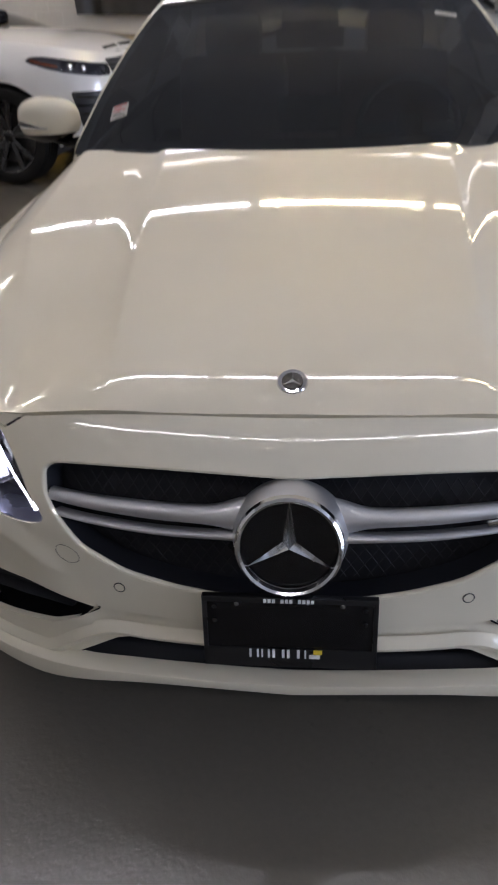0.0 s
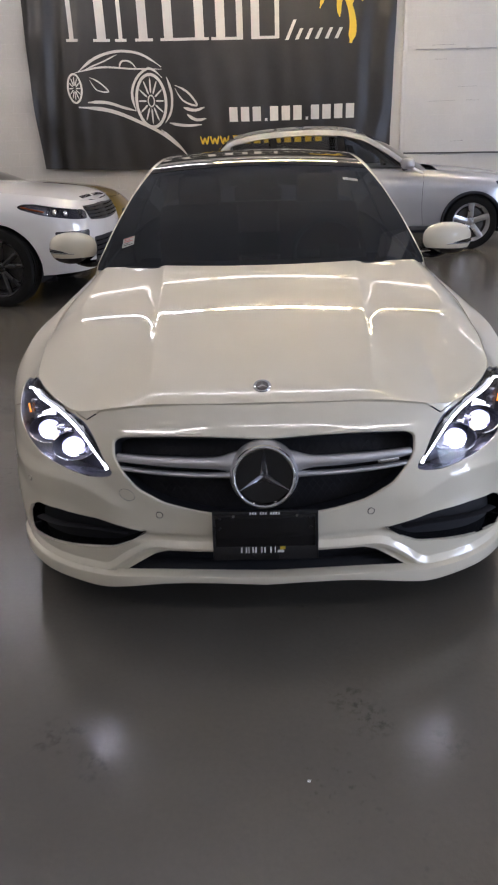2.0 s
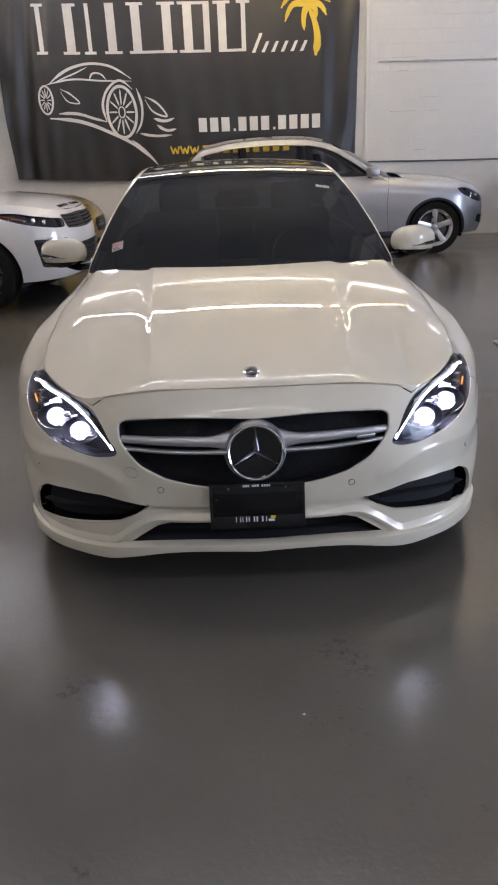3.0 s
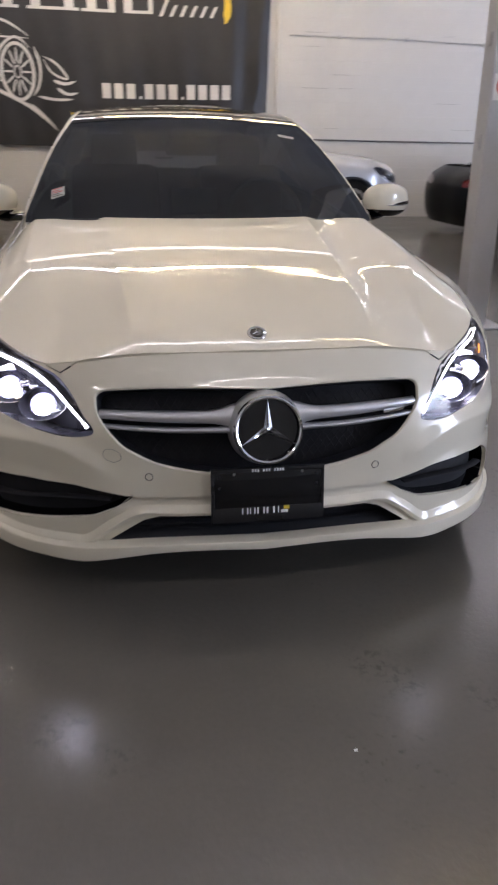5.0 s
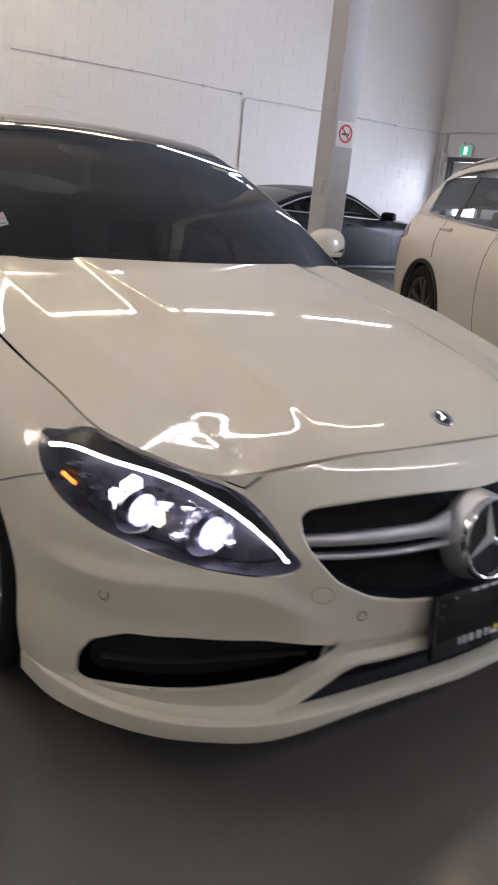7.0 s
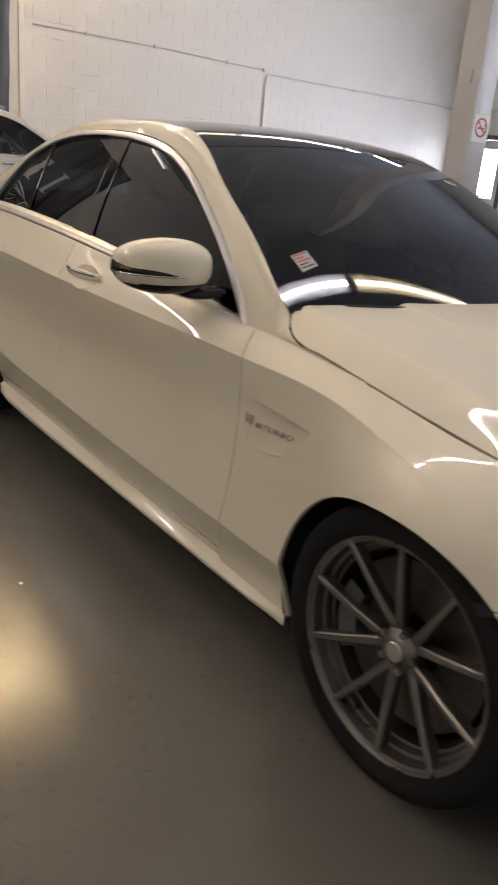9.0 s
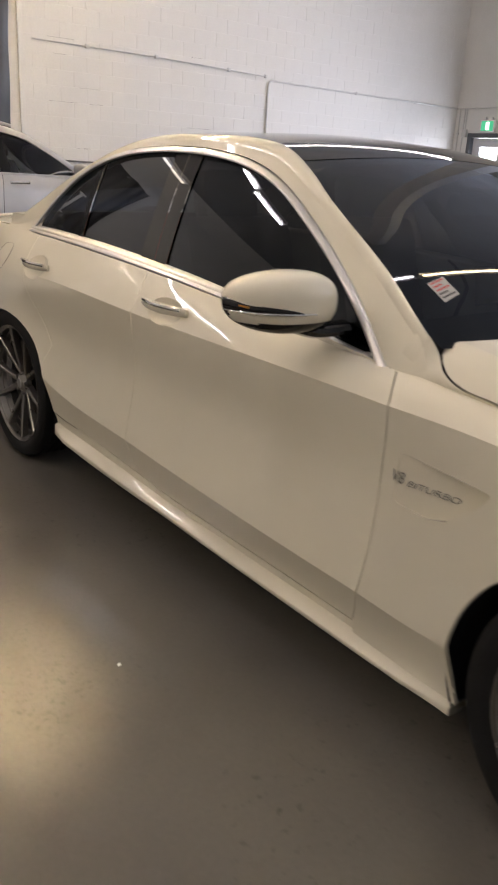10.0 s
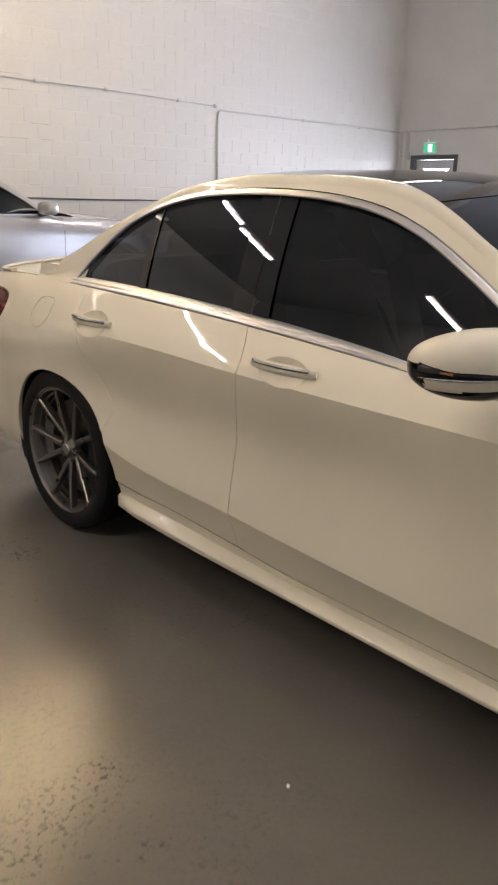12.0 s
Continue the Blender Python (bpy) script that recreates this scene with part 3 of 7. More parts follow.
def roof_z(x, y):
    x = np.abs(np.asarray(x, float))
    bow = np.clip((1.7 - np.asarray(y, float)) / 0.5, -0.6, 1) * 0.26
    return roof_mid(y - bow * x**2) - (0.075 + 0.03 * np.clip((y - 1.2) / 0.5, 0, 1)) * x**2


def cabin_x(y, z):
    """Half width of the cabin's side at a height."""
    y, z = np.asarray(y, float), np.asarray(z, float)
    h = z - 0.93
    taper = np.where(y < 1.6, 0.03 * ((y - 1.6) / 0.95) ** 2, 0.035 * ((y - 1.6) / 1.25) ** 2)
    return (0.785 - 0.36 * h - 0.30 * h * h) * (1 - taper)


def rail(y):
    """Where the roof and the cabin's side meet."""
    y = np.asarray(y, float)
    x = np.full(y.shape, 0.6)
    for _ in range(60):
        x = 0.6 * x + 0.4 * cabin_x(y, roof_z(x, y))
    return np.stack([x, y, roof_z(x, y)], -1)


def on_side(yz):
    yz = np.asarray(yz, float)
    return np.stack([cabin_x(yz[:, 0], yz[:, 1]), yz[:, 0], yz[:, 1]], 1)


def on_roof(xy):
    xy = np.asarray(xy, float)
    return np.stack([xy[:, 0], xy[:, 1], roof_z(xy[:, 0], xy[:, 1])], 1)


def on_hood(xy):
    xy = np.asarray(xy, float)
    return np.stack([xy[:, 0], xy[:, 1], hood_z(xy[:, 0], xy[:, 1])], 1)


HUB_F, HUB_R, HUB_Z = 0.0, 2.84, 0.333
saloon = thing("saloon_car", pose(0, 0, 0), "pearl white four-door saloon with lit headlamps and a black roof", "car")
mid = (0, 1.5, 0.5)


def circle(cy, cz, r, n=48):
    a = np.linspace(0, 2 * np.pi, n, endpoint=False)
    return np.stack([cy + r * np.cos(a), cz + r * np.sin(a)], 1)


def arch(cy, a, b):
    """The wheel arch, open downwards, in parameters of the skin."""
    t = np.linspace(-0.5, np.pi + 0.5, 44)
    uv = SKIN.side(np.stack([cy + a * np.cos(t), HUB_Z + b * np.sin(t)], 1))
    return np.concatenate([uv, [(uv[-1, 0], -0.2), (uv[0, 0], -0.2)]])


ARCH_F, ARCH_R = arch(0.022, 0.378, 0.338), arch(2.855, 0.372, 0.332)

# outlines in the skin's own measures: metres round from the nose, metres up from the hem
LAMP = smooth_loop([(0.478, 0.40), (0.545, 0.378), (0.65, 0.40), (0.78, 0.438), (0.87, 0.462), (0.955, 0.482), (1.035, 0.51), (1.088, 0.548), (1.115, 0.588), (1.045, 0.632),
                    (0.98, 0.675), (0.86, 0.68), (0.74, 0.68), (0.60, 0.64), (0.535, 0.565), (0.503, 0.48)], 4)
GRILLE_HALF = [(0.0, 0.570), (0.15, 0.576), (0.30, 0.580), (0.445, 0.583), (0.472, 0.566), (0.472, 0.50), (0.458, 0.45), (0.435, 0.40), (0.40, 0.35), (0.313, 0.297), (0.218, 0.270), (0.12, 0.252), (0.0, 0.246)]
GRILLE = np.array(GRILLE_HALF + [(-u, v) for u, v in GRILLE_HALF[-2:0:-1]])
GRILLE = rounded(GRILLE, 0.02, 2)
INTAKE = rounded([(0.368, 0.168), (0.46, 0.190), (0.54, 0.209), (0.69, 0.213), (0.82, 0.196), (0.896, 0.150), (0.926, 0.092), (0.925, 0.042), (0.90, 0.034), (0.80, 0.052), (0.70, 0.066), (0.56, 0.078), (0.49, 0.086), (0.43, 0.116)], 0.018, 3)
LOW_HALF = [(0.0, 0.097), (0.16, 0.097), (0.30, 0.095), (0.345, 0.082), (0.45, 0.014), (0.44, 0.008), (0.0, 0.008)]
LOW = np.array(LOW_HALF + [(-u, v) for u, v in LOW_HALF[-2:0:-1]])
TAIL = smooth_loop([(4.91, 0.585), (5.0, 0.61), (5.25, 0.60), (5.32, 0.55), (5.2, 0.51), (5.05, 0.495), (4.945, 0.53)], 4)
DOOR_F = [(2.205, 0.671), (2.172, 0.61), (2.15, 0.54), (2.148, 0.41), (2.146, 0.29), (2.165, 0.19), (2.19, 0.073)]
DOOR_M = [(3.331, 0.671), (3.290, 0.605), (3.276, 0.545), (3.299, 0.44), (3.306, 0.33), (3.290, 0.225), (3.280, 0.085)]
DOOR_R = [(4.275, 0.671), (4.25, 0.64), (4.19, 0.56), (4.085, 0.46), (3.95, 0.343)]
sill_v = line((1.5, 0.072), (2.19, 0.072), (2.45, 0.074), (2.85, 0.07), (3.06, 0.068), (3.295, 0.085), (3.63, 0.104), (3.93, 0.085), (4.2, 0.08))
VENT = rounded([(2.098, 0.462), (1.852, 0.453), (1.872, 0.424), (1.945, 0.379), (2.0, 0.371), (2.10, 0.376)], 0.014, 3)


def flip_u(poly):
    return np.asarray(poly, float)[::-1] * (-1, 1)


def smooth_path(points, n=8):
    a = np.asarray(points, float)
    k = np.concatenate([[0], np.cumsum(np.linalg.norm(np.diff(a, axis=0), axis=1))])
    return hermite(k, a)(np.linspace(0, k[-1], n * (len(a) - 1) + 1))


def both(name, geo, material, parent, label="", **kw):
    """The same piece on either side of the car."""
    return part(name, geo, material, parent, label, **kw), part(name, mirrored(geo), material, parent, label, **kw)


def panel(outline, holes=(), step=0.024, depth=0.012, surf=SKIN, along=()):
    return thick(facing(patch(surf, outline, holes, step, along), mid), depth)


CRESTS = [[(1.3, SKIN.kv[n] + o), (5.0, SKIN.kv[n] + o)] for n in (2, 4) for o in (-0.012, 0.0, 0.012)]

# the bumper's own relief: a ledge under the lamps and a recess above the lower intake
ledge_v = line((0.40, 0.255), (0.486, 0.291), (0.56, 0.328), (0.663, 0.351), (0.76, 0.346), (0.857, 0.332), (1.15, 0.335))


def nose_relief(uv):
    u, v = np.abs(uv[:, 0]), uv[:, 1]
    k = v - ledge_v(u)
    tent = 0.011 * np.clip(1 - np.where(k > 0, k / 0.05, -k / 0.10), 0, 1) * np.clip((u - 0.41) / 0.07, 0, 1) * np.clip((1.12 - u) / 0.2, 0, 1)
    sunk = 0.014 * np.clip((0.1715 - v) / 0.005, 0, 1) * np.clip((v - 0.112) / 0.02, 0, 1) * np.clip((0.43 - u) / 0.05, 0, 1)
    return tent - sunk


def NOSE(uv):
    uv = np.asarray(uv, float).reshape(-1, 2)
    return SKIN(uv) + SKIN.normal(uv) * nose_relief(uv)[:, None]


V = SKIN.V
GAP = 0.0017
# front bumper in one piece across the nose
half = [(0.0, 0.0), (1.25, 0.0), (1.25, 0.36), (1.05, 0.53), (1.02, V - 0.001), (0.0, V - 0.001)]
half = half[:-1] + [(0.660, V - 0.001), (0.575, V - 0.040), (0.512, V - 0.003)]
outline = np.array(half + [(-u, v) for u, v in half[::-1]][:-1])
us = np.linspace(0.41, 1.12, 40)
nose_rows = [np.stack([sx * us, ledge_v(us) + o], 1) for sx in (1, -1) for o in (-0.012, -0.003, 0.003, 0.012)] + [[(-0.43, v), (0.43, v)] for v in (0.174, 0.1715, 0.1665, 0.163)]
bumper = part("front_bumper", panel(inset(outline, GAP), [ARCH_F, flip_u(ARCH_F), LAMP, flip_u(LAMP), GRILLE, INTAKE, flip_u(INTAKE), LOW], 0.017, 0.012, NOSE, nose_rows), WHITE_PAINT, saloon)
# wings, doors, rear quarters
fender = np.concatenate([[(1.25, 0.36), (1.05, 0.53), (1.02, V)], smooth_path(DOOR_F, 4), [(2.19, 0.0), (1.25, 0.0)]])
both("front_wing", panel(inset(fender, GAP), [ARCH_F, LAMP, VENT], along=CRESTS), WHITE_PAINT, saloon, sharp=14)
us = np.linspace(2.19, 3.295, 14)
door = np.concatenate([smooth_path(DOOR_F, 4)[::-1], smooth_path(DOOR_M, 4), np.stack([us, sill_v(us)], 1)[::-1][1:-1]])


def dish_of(y0, y1, z):
    return circle(0, 0, 1, 28) * (0.094, 0.040) + SKIN.side([((y0 + y1) / 2, z)])[0]


def bowl(dish, deep=0.024):
    """A shallow hollow pressed into the skin."""
    c = dish.mean(0)

    def at(q):
        q = np.asarray(q, float)
        k = ((q - c) / (0.094, 0.040)) ** 2
        return SKIN(q) - SKIN.normal(q) * (deep * np.clip(1 - k.sum(1), 0, 1) ** 0.7 + 0.0004)[:, None]

    return facing(patch(at, dish, (), 0.012), mid)


DISH_F, DISH_R = dish_of(1.500, 1.745, 0.871), dish_of(2.478, 2.726, 0.880)
DOORS = both("front_door", panel(inset(door, GAP), [DISH_F], 0.017, along=CRESTS), WHITE_PAINT, saloon, sharp=14)
us = np.linspace(3.295, 3.98, 12)
door = np.concatenate([smooth_path(DOOR_M, 4)[::-1], smooth_path(DOOR_R, 4), [(4.05, 0.2)], np.stack([us, sill_v(us)], 1)[::-1][:-1]])
REAR_DOORS = both("rear_door", panel(inset(door, GAP * 0.6), [inset(ARCH_R, -0.004), DISH_R], 0.018, along=CRESTS), WHITE_PAINT, saloon, sharp=14)
quarter = np.concatenate([smooth_path(DOOR_R, 4), [(4.05, 0.2), (4.05, 0.0), (SKIN.U, 0.0), (SKIN.U, V), (4.27, V)][:-1]])
both("rear_quarter", panel(inset(quarter, GAP * 0.4), [ARCH_R, TAIL], along=CRESTS), WHITE_PAINT, saloon, sharp=14)
# dark seals behind the joints
for name, seam in (("seal", DOOR_F), ("seal", DOOR_M), ("seal", DOOR_R + [(3.9, 0.3)]), ("seal", [(u, sill_v(u)) for u in np.linspace(2.0, 3.98, 12)]), ("seal", [(1.06, 0.52), (1.26, 0.352)])):
    p = smooth_path(seam, 6)
    t = np.gradient(p, axis=0)
    nrm = np.stack([-t[:, 1], t[:, 0]], 1)
    nrm /= np.linalg.norm(nrm, axis=1)[:, None]
    rows = np.stack([SKIN.lifted(-0.013)(p - nrm * 0.012), SKIN.lifted(-0.013)(p + nrm * 0.012)], 1)
    both(name, facing(grid(rows), mid), DARK_GAP, saloon)
# side skirts: a flared blade under the doors
us = np.linspace(1.858, 3.955, 60)
base = SKIN(np.stack([us, sill_v(us) - 0.003], 1))
f = np.clip((us - 1.80) / 0.20, 0, 1) * np.clip((3.96 - us) / 0.12, 0, 1)
bulge = line((1.9, 0.020), (2.4, 0.022), (3.2, 0.022), (3.96, 0.024))(us)
low = line((1.9, 0.172), (2.6, 0.168), (3.4, 0.180), (3.96, 0.200))(us)
rows = []
for dx, k in ((-0.03, 0.0), (0.0, 0.0), (-0.30, 0.26), (-0.45, 0.46), (0.10, 0.56), (0.92, 0.74), (1.0, 0.78), (1.0, 0.88), (0.8, 1.0), (-1.0, 1.0), (-3.5, 0.9)):
    p = base.copy()
    p[:, 0] += dx * bulge * f if dx > 0 else dx * 0.03
    p[:, 2] = base[:, 2] + (low - base[:, 2]) * k
    rows.append(p)
both("side_skirt", facing(grid(np.array(rows)), mid), WHITE_PAINT, saloon, sharp=24)
# fender vents with lettering
def vent_at(q, up=0.0):
    """The vent's floor, which sinks towards the wheel."""
    q = np.asarray(q, float)
    return SKIN(q) + SKIN.normal(q) * (up - 0.0006 - 0.034 * np.clip((2.09 - np.abs(q[:, 0])) / 0.22, 0, 1) ** 1.3)[:, None]


vent = facing(patch(vent_at, inset(VENT, -0.006), (), 0.02), mid)
both("vent_panel", vent, WHITE_PAINT, saloon)
ring_uv = np.concatenate([VENT, VENT[:1]])
both("vent_edge", facing(grid(np.stack([SKIN.lifted(0.0005)(ring_uv), vent_at(ring_uv, -0.001)], 1)), mid), WHITE_PAINT, saloon)
for sx in (1, -1):
    tc = bpy.data.curves.new("badge", "FONT")
    tc.body, tc.size, tc.extrude, tc.offset = "V8 BITURBO", 0.042, 0.002, -0.0005
    tc.shear = 0.2
    tmp = new("badge", tc)
    bpy.context.view_layer.update()
    me = bpy.data.meshes.new_from_object(tmp.evaluated_get(bpy.context.evaluated_depsgraph_get()))
    bpy.data.objects.remove(tmp)
    v = np.array([q.co[:] for q in me.vertices])
    fs = [tuple(p.vertices) for p in me.polygons]
    bpy.data.meshes.remove(me)
    w = v[:, 0].max()
    s = 0.182 / w
    uu = 2.115 - v[:, 0] * s if sx < 0 else 1.933 + v[:, 0] * s
    sv = np.stack([uu, 0.408 + v[:, 1] * s * np.where(v[:, 0] < w * 0.22, 0.92, 0.46)], 1)
    p = np.where((np.abs(sv[:, :1]) > 2.085), SKIN(sv) + SKIN.normal(sv) * (v[:, 2:3] + 0.001), vent_at(sv, v[:, 2] + 0.002))
    p[:, 0] *= sx
    part("badge", (p, fs), CHROME, saloon, "chrome model lettering", smooth=False)

# bonnet with its badge
us = np.linspace(0, SKIN.ku[9] - 0.12, 70)
edge = SKIN(np.stack([us, np.full(70, V)], 1))[:, :2]
edge = edge[edge[:, 1] < 0.47]
rear = smooth_path([tuple(edge[-1]), (0.789, 0.53), (0.770, 0.60), (0.736, 0.640), (0.65, 0.607), (0.55, 0.575), (0.30, 0.505), (0.0, 0.475)], 5)[1:]
h = np.concatenate([edge, rear])
h = np.concatenate([h, (h * (-1, 1))[::-1][1:-1]])
yy = np.linspace(-0.66, 0.6, 60)
folds = [np.stack([sx * (bonnet_ridge(yy) + o), yy], 1) for sx in (1, -1) for o in (-0.010, -0.002, 0.003, 0.010, 0.020, 0.034, 0.052, 0.073)]
folds += [np.stack([sx * (bonnet_fold(yy) + o), yy], 1) for sx in (1, -1) for o in (-0.006, 0.0, 0.006)]
bonnet = part("bonnet", thick(facing(patch(on_hood, inset(h, GAP), (), 0.018, folds), mid), 0.014), WHITE_PAINT, saloon)
# its corners turn down to the lamps
corner = inset(np.array([(0.512, V), (0.577, V - 0.037), (0.655, V)]), GAP * 0.6)
both("bonnet_corner", facing(patch(SKIN.lifted(0.0004), corner, (), 0.012), mid), WHITE_PAINT, bonnet)
# white corner that rises from the wing to the foot of the windscreen pillar
us = np.linspace(float(SKIN.ku[8]) - 0.06, 2.225, 26)
low_edge = SKIN(np.stack([us, np.full(26, V)], 1)) - (0, 0, 0.0006)
seam = low_edge[low_edge[:, 1] < 0.47] + (0.0015, 0, 0)
foot = np.concatenate([seam, [(0.791, 0.53, 0.0), (0.772, 0.602, 0.0), (0.742, 0.643, 0.0)]])
foot[:, 2] = np.maximum(hood_z(foot[:, 0] - 0.002, foot[:, 1]) - 0.002, np.interp(foot[:, 1], low_edge[:, 1], low_edge[:, 2]))
upper = smooth_path([tuple(q) for q in foot] + [(0.745, 0.665, 0.964), (0.744, 0.70, 0.985)], 5)
upper = upper[np.linspace(0, len(upper) - 1, 26).round().astype(int)]
swell = (low_edge + upper) / 2 + (0.010, 0, 0.004) * np.clip((low_edge[:, 1:2] - 0.5) / 0.15, 0, 1)
tuck = SKIN.lifted(-0.0035)(np.stack([us, np.full(26, V - 0.012)], 1))
loft = [tuck] + [(1 - k) ** 2 * low_edge + 2 * k * (1 - k) * swell + k * k * upper for k in np.linspace(0, 1, 7)]
both("cowl_corner", facing(grid(np.array(loft)), mid), WHITE_PAINT, saloon)
bz = float(hood_z(0, -0.655))
tilt = pose(0, -0.655, bz + 0.001, 26)
badge = part("bonnet_badge", moved(lathe([(0.0, 0.0), (0.003, 0.018), (0.004, 0.0265), (0.0, 0.029), (-0.004, 0.029)], 32, "z"), tilt), CHROME, saloon, "round chrome bonnet badge")
part("badge_field", moved(lathe([(0.0046, 0.0), (0.0046, 0.019)], 32, "z"), tilt), DARK_STEEL, badge)


def star(r, depth, w):
    """A three-armed plate with ridged arms."""
    geos = []
    for k in range(3):
        a = radians(90 + 120 * k)
        d, s = np.array([np.cos(a), 0, np.sin(a)]), np.array([-np.sin(a), 0, np.cos(a)])
        pts = [d * r, s * w, -s * w, np.array([0, -depth, 0])]
        geos.append((np.array([pts[0], pts[1], pts[3], pts[2]]), [(0, 2, 1), (0, 3, 2)]))
    return join(*geos)


part("badge_star", moved(star(0.019, 0.004, 0.0035), tilt @ pose(0, 0, 0.005, -90)), CHROME, badge)

# radiator grille: dark mesh, two silver blades a side, and the ringed star in the middle
grille = part("grille", facing(patch(SKIN.lifted(-0.07), inset(GRILLE, -0.02), (), 0.04), mid), DARK_GAP, saloon, "black mesh grille with silver blades")
bars = []
for k in np.arange(-0.46, 0.47, 0.026):
    for lean in (-1, 1):
        vv = np.linspace(0.25, 0.565, 16)
        uu = k + lean * (vv - 0.40) * 0.55
        ok = inside(inset(GRILLE, 0.004), np.stack([uu, vv], 1))
        if ok.sum() > 2:
            bars.append(tube(SKIN.lifted(-0.055)(np.stack([uu[ok], vv[ok]], 1)), 0.0012, 4, cap=False))
part("mesh", join(*bars), DARK_GAP, grille, "black grille mesh")
rim = np.concatenate([GRILLE, GRILLE[:1]])
part("surround", tube(SKIN.lifted(-0.006)(rim), 0.006, 8, cap=False), WHITE_PAINT, grille)
wall_rows = np.stack([SKIN.lifted(-0.002)(rim), SKIN.lifted(-0.06)(rim)], 1)
part("shroud", grid(wall_rows), BLACK_PLASTIC, grille)
CY, CZ = -0.848, 0.552
blade_v = line((0.09, 0.458), (0.25, 0.462), (0.46, 0.478))
for sx in (1, -1):
    for name, dv, hh, dep in (("blade", 0.016, 0.031, 0.016), ("lower_blade", -0.039, 0.013, 0.017)):
        uu = np.linspace(0.075, 0.462 if dv > 0 else 0.452, 26)
        rows = []
        for a in np.linspace(-np.pi * 0.62, np.pi * 0.62, 9):
            taper = 1.0 - 0.25 * (uu - 0.075) / 0.39 if dv > 0 else np.ones_like(uu)
            root = 1 + (0.8 if dv > 0 else 0.3) * np.exp(-((uu - 0.075) / 0.045) ** 2)
            sv = np.stack([uu, blade_v(uu) + dv + np.sin(a) * hh * taper * root - (0.004 if dv < 0 else 0)], 1)
            p = SKIN(sv) + SKIN.normal(sv) * (-0.022 + dep * np.cos(a))[..., None] if np.ndim(np.cos(a)) else SKIN(sv) + SKIN.normal(sv) * (-0.022 + dep * np.cos(a))
            p[:, 0] *= sx
            rows.append(p)
        part(name, facing(grid(np.array(rows)), (sx * 0.27, 0, 0.55)), GRILLE_SILVER, grille, "satin silver grille blade", sharp=60)
lean = pose(0, CY, CZ, -12)
hub = part("star_hub", moved(lathe([(0.012, 0.0), (0.012, 0.08), (0.004, 0.084), (-0.010, 0.087), (-0.014, 0.091), (-0.010, 0.095), (0.006, 0.098), (0.03, 0.103), (0.05, 0.106)], 56, "y"), lean), GRILLE_SILVER, grille, "silver ring hub of the grille", sharp=60)
part("ring", moved(lathe([(-0.006, 0.083), (-0.016, 0.0855), (-0.019, 0.090), (-0.015, 0.0945), (-0.004, 0.0965)], 56, "y"), lean), CHROME, hub)
part("hub_disc", moved(lathe([(-0.0005, 0.0), (-0.0005, 0.087)], 48, "y"), lean), BLACK_GLOSS, hub)
part("star", moved(star(0.088, 0.016, 0.0125), lean @ pose(0, -0.002, 0)), CHROME, hub, smooth=False)
us = np.linspace(0.345, 0.412, 6)
part("model_badge", tube(SKIN.lifted(-0.002)(np.stack([us, blade_v(us) - 0.010], 1)), 0.006, 6, squash=(0.5, 1)), CHROME, grille, "small chrome badge bar")

# plate holder of the dealer
plate = part("plate_holder", moved(box(-0.157, 0.157, -0.007, 0.007, -0.075, 0.075, 0.006), pose(0, -0.866, 0.368, -6)), BLACK_GLOSS, saloon, "black dealer plate with white lettering bars")
PLATE_WHITE = mat("plate_white", (0.75, 0.75, 0.75), rough=0.5, vary=0.05)
YELLOW = mat("yellow_print", (0.75, 0.55, 0.04), rough=0.5, vary=0.05)
pm = pose(0, -0.866, 0.368, -6)
part("plate_rim", join(*[moved(box(*b, 0.002), pm) for b in ((-0.160, 0.160, -0.010, 0.004, 0.066, 0.078), (-0.160, -0.151, -0.010, 0.004, -0.078, 0.066), (0.151, 0.160, -0.010, 0.004, -0.078, 0.066), (-0.160, 0.160, -0.010, 0.004, -0.078, -0.036))]), BLACK_TRIM, plate)
for k in range(12):
    if k not in (3, 7):
        part("number_bar", moved(box(-0.047 + k * 0.0078, -0.047 + k * 0.0078 + 0.0055, -0.0115, -0.0095, 0.068, 0.0755), pm), PLATE_WHITE, plate, smooth=False)
x = -0.075
for stems in ((0.004, 0.010, 0.004), (0.003, 0.009, 0.004), (0.005, 0.008), (0.005,), (0.005, 0.009), (0.005, 0.009, 0.003)):
    for n, w in enumerate(stems):
        if n % 2 == 0:
            part("name_bar", moved(box(x, x + w, -0.0115, -0.0095, -0.055, -0.037), pm), PLATE_WHITE, plate, smooth=False)
        x += w
    x += 0.0045
part("name_bar", moved(box(0.036, 0.056, -0.0115, -0.0095, -0.055, -0.047), pm), PLATE_WHITE, plate, smooth=False)
part("name_bar", moved(box(0.044, 0.060, -0.0115, -0.0095, -0.045, -0.036), pm), YELLOW, plate, smooth=False)
for px, pz in ((-0.096, 0.063), (0.096, 0.063), (-0.137, 0.055), (0.137, 0.055), (-0.137, 0.025), (0.137, 0.025)):
    part("screw", moved(lathe([(-0.012, 0.0), (-0.011, 0.004), (-0.009, 0.0045)], 10, "y"), pm @ pose(px, 0, pz)), STEEL if abs(px) < 0.1 else BLACK_TRIM, plate)

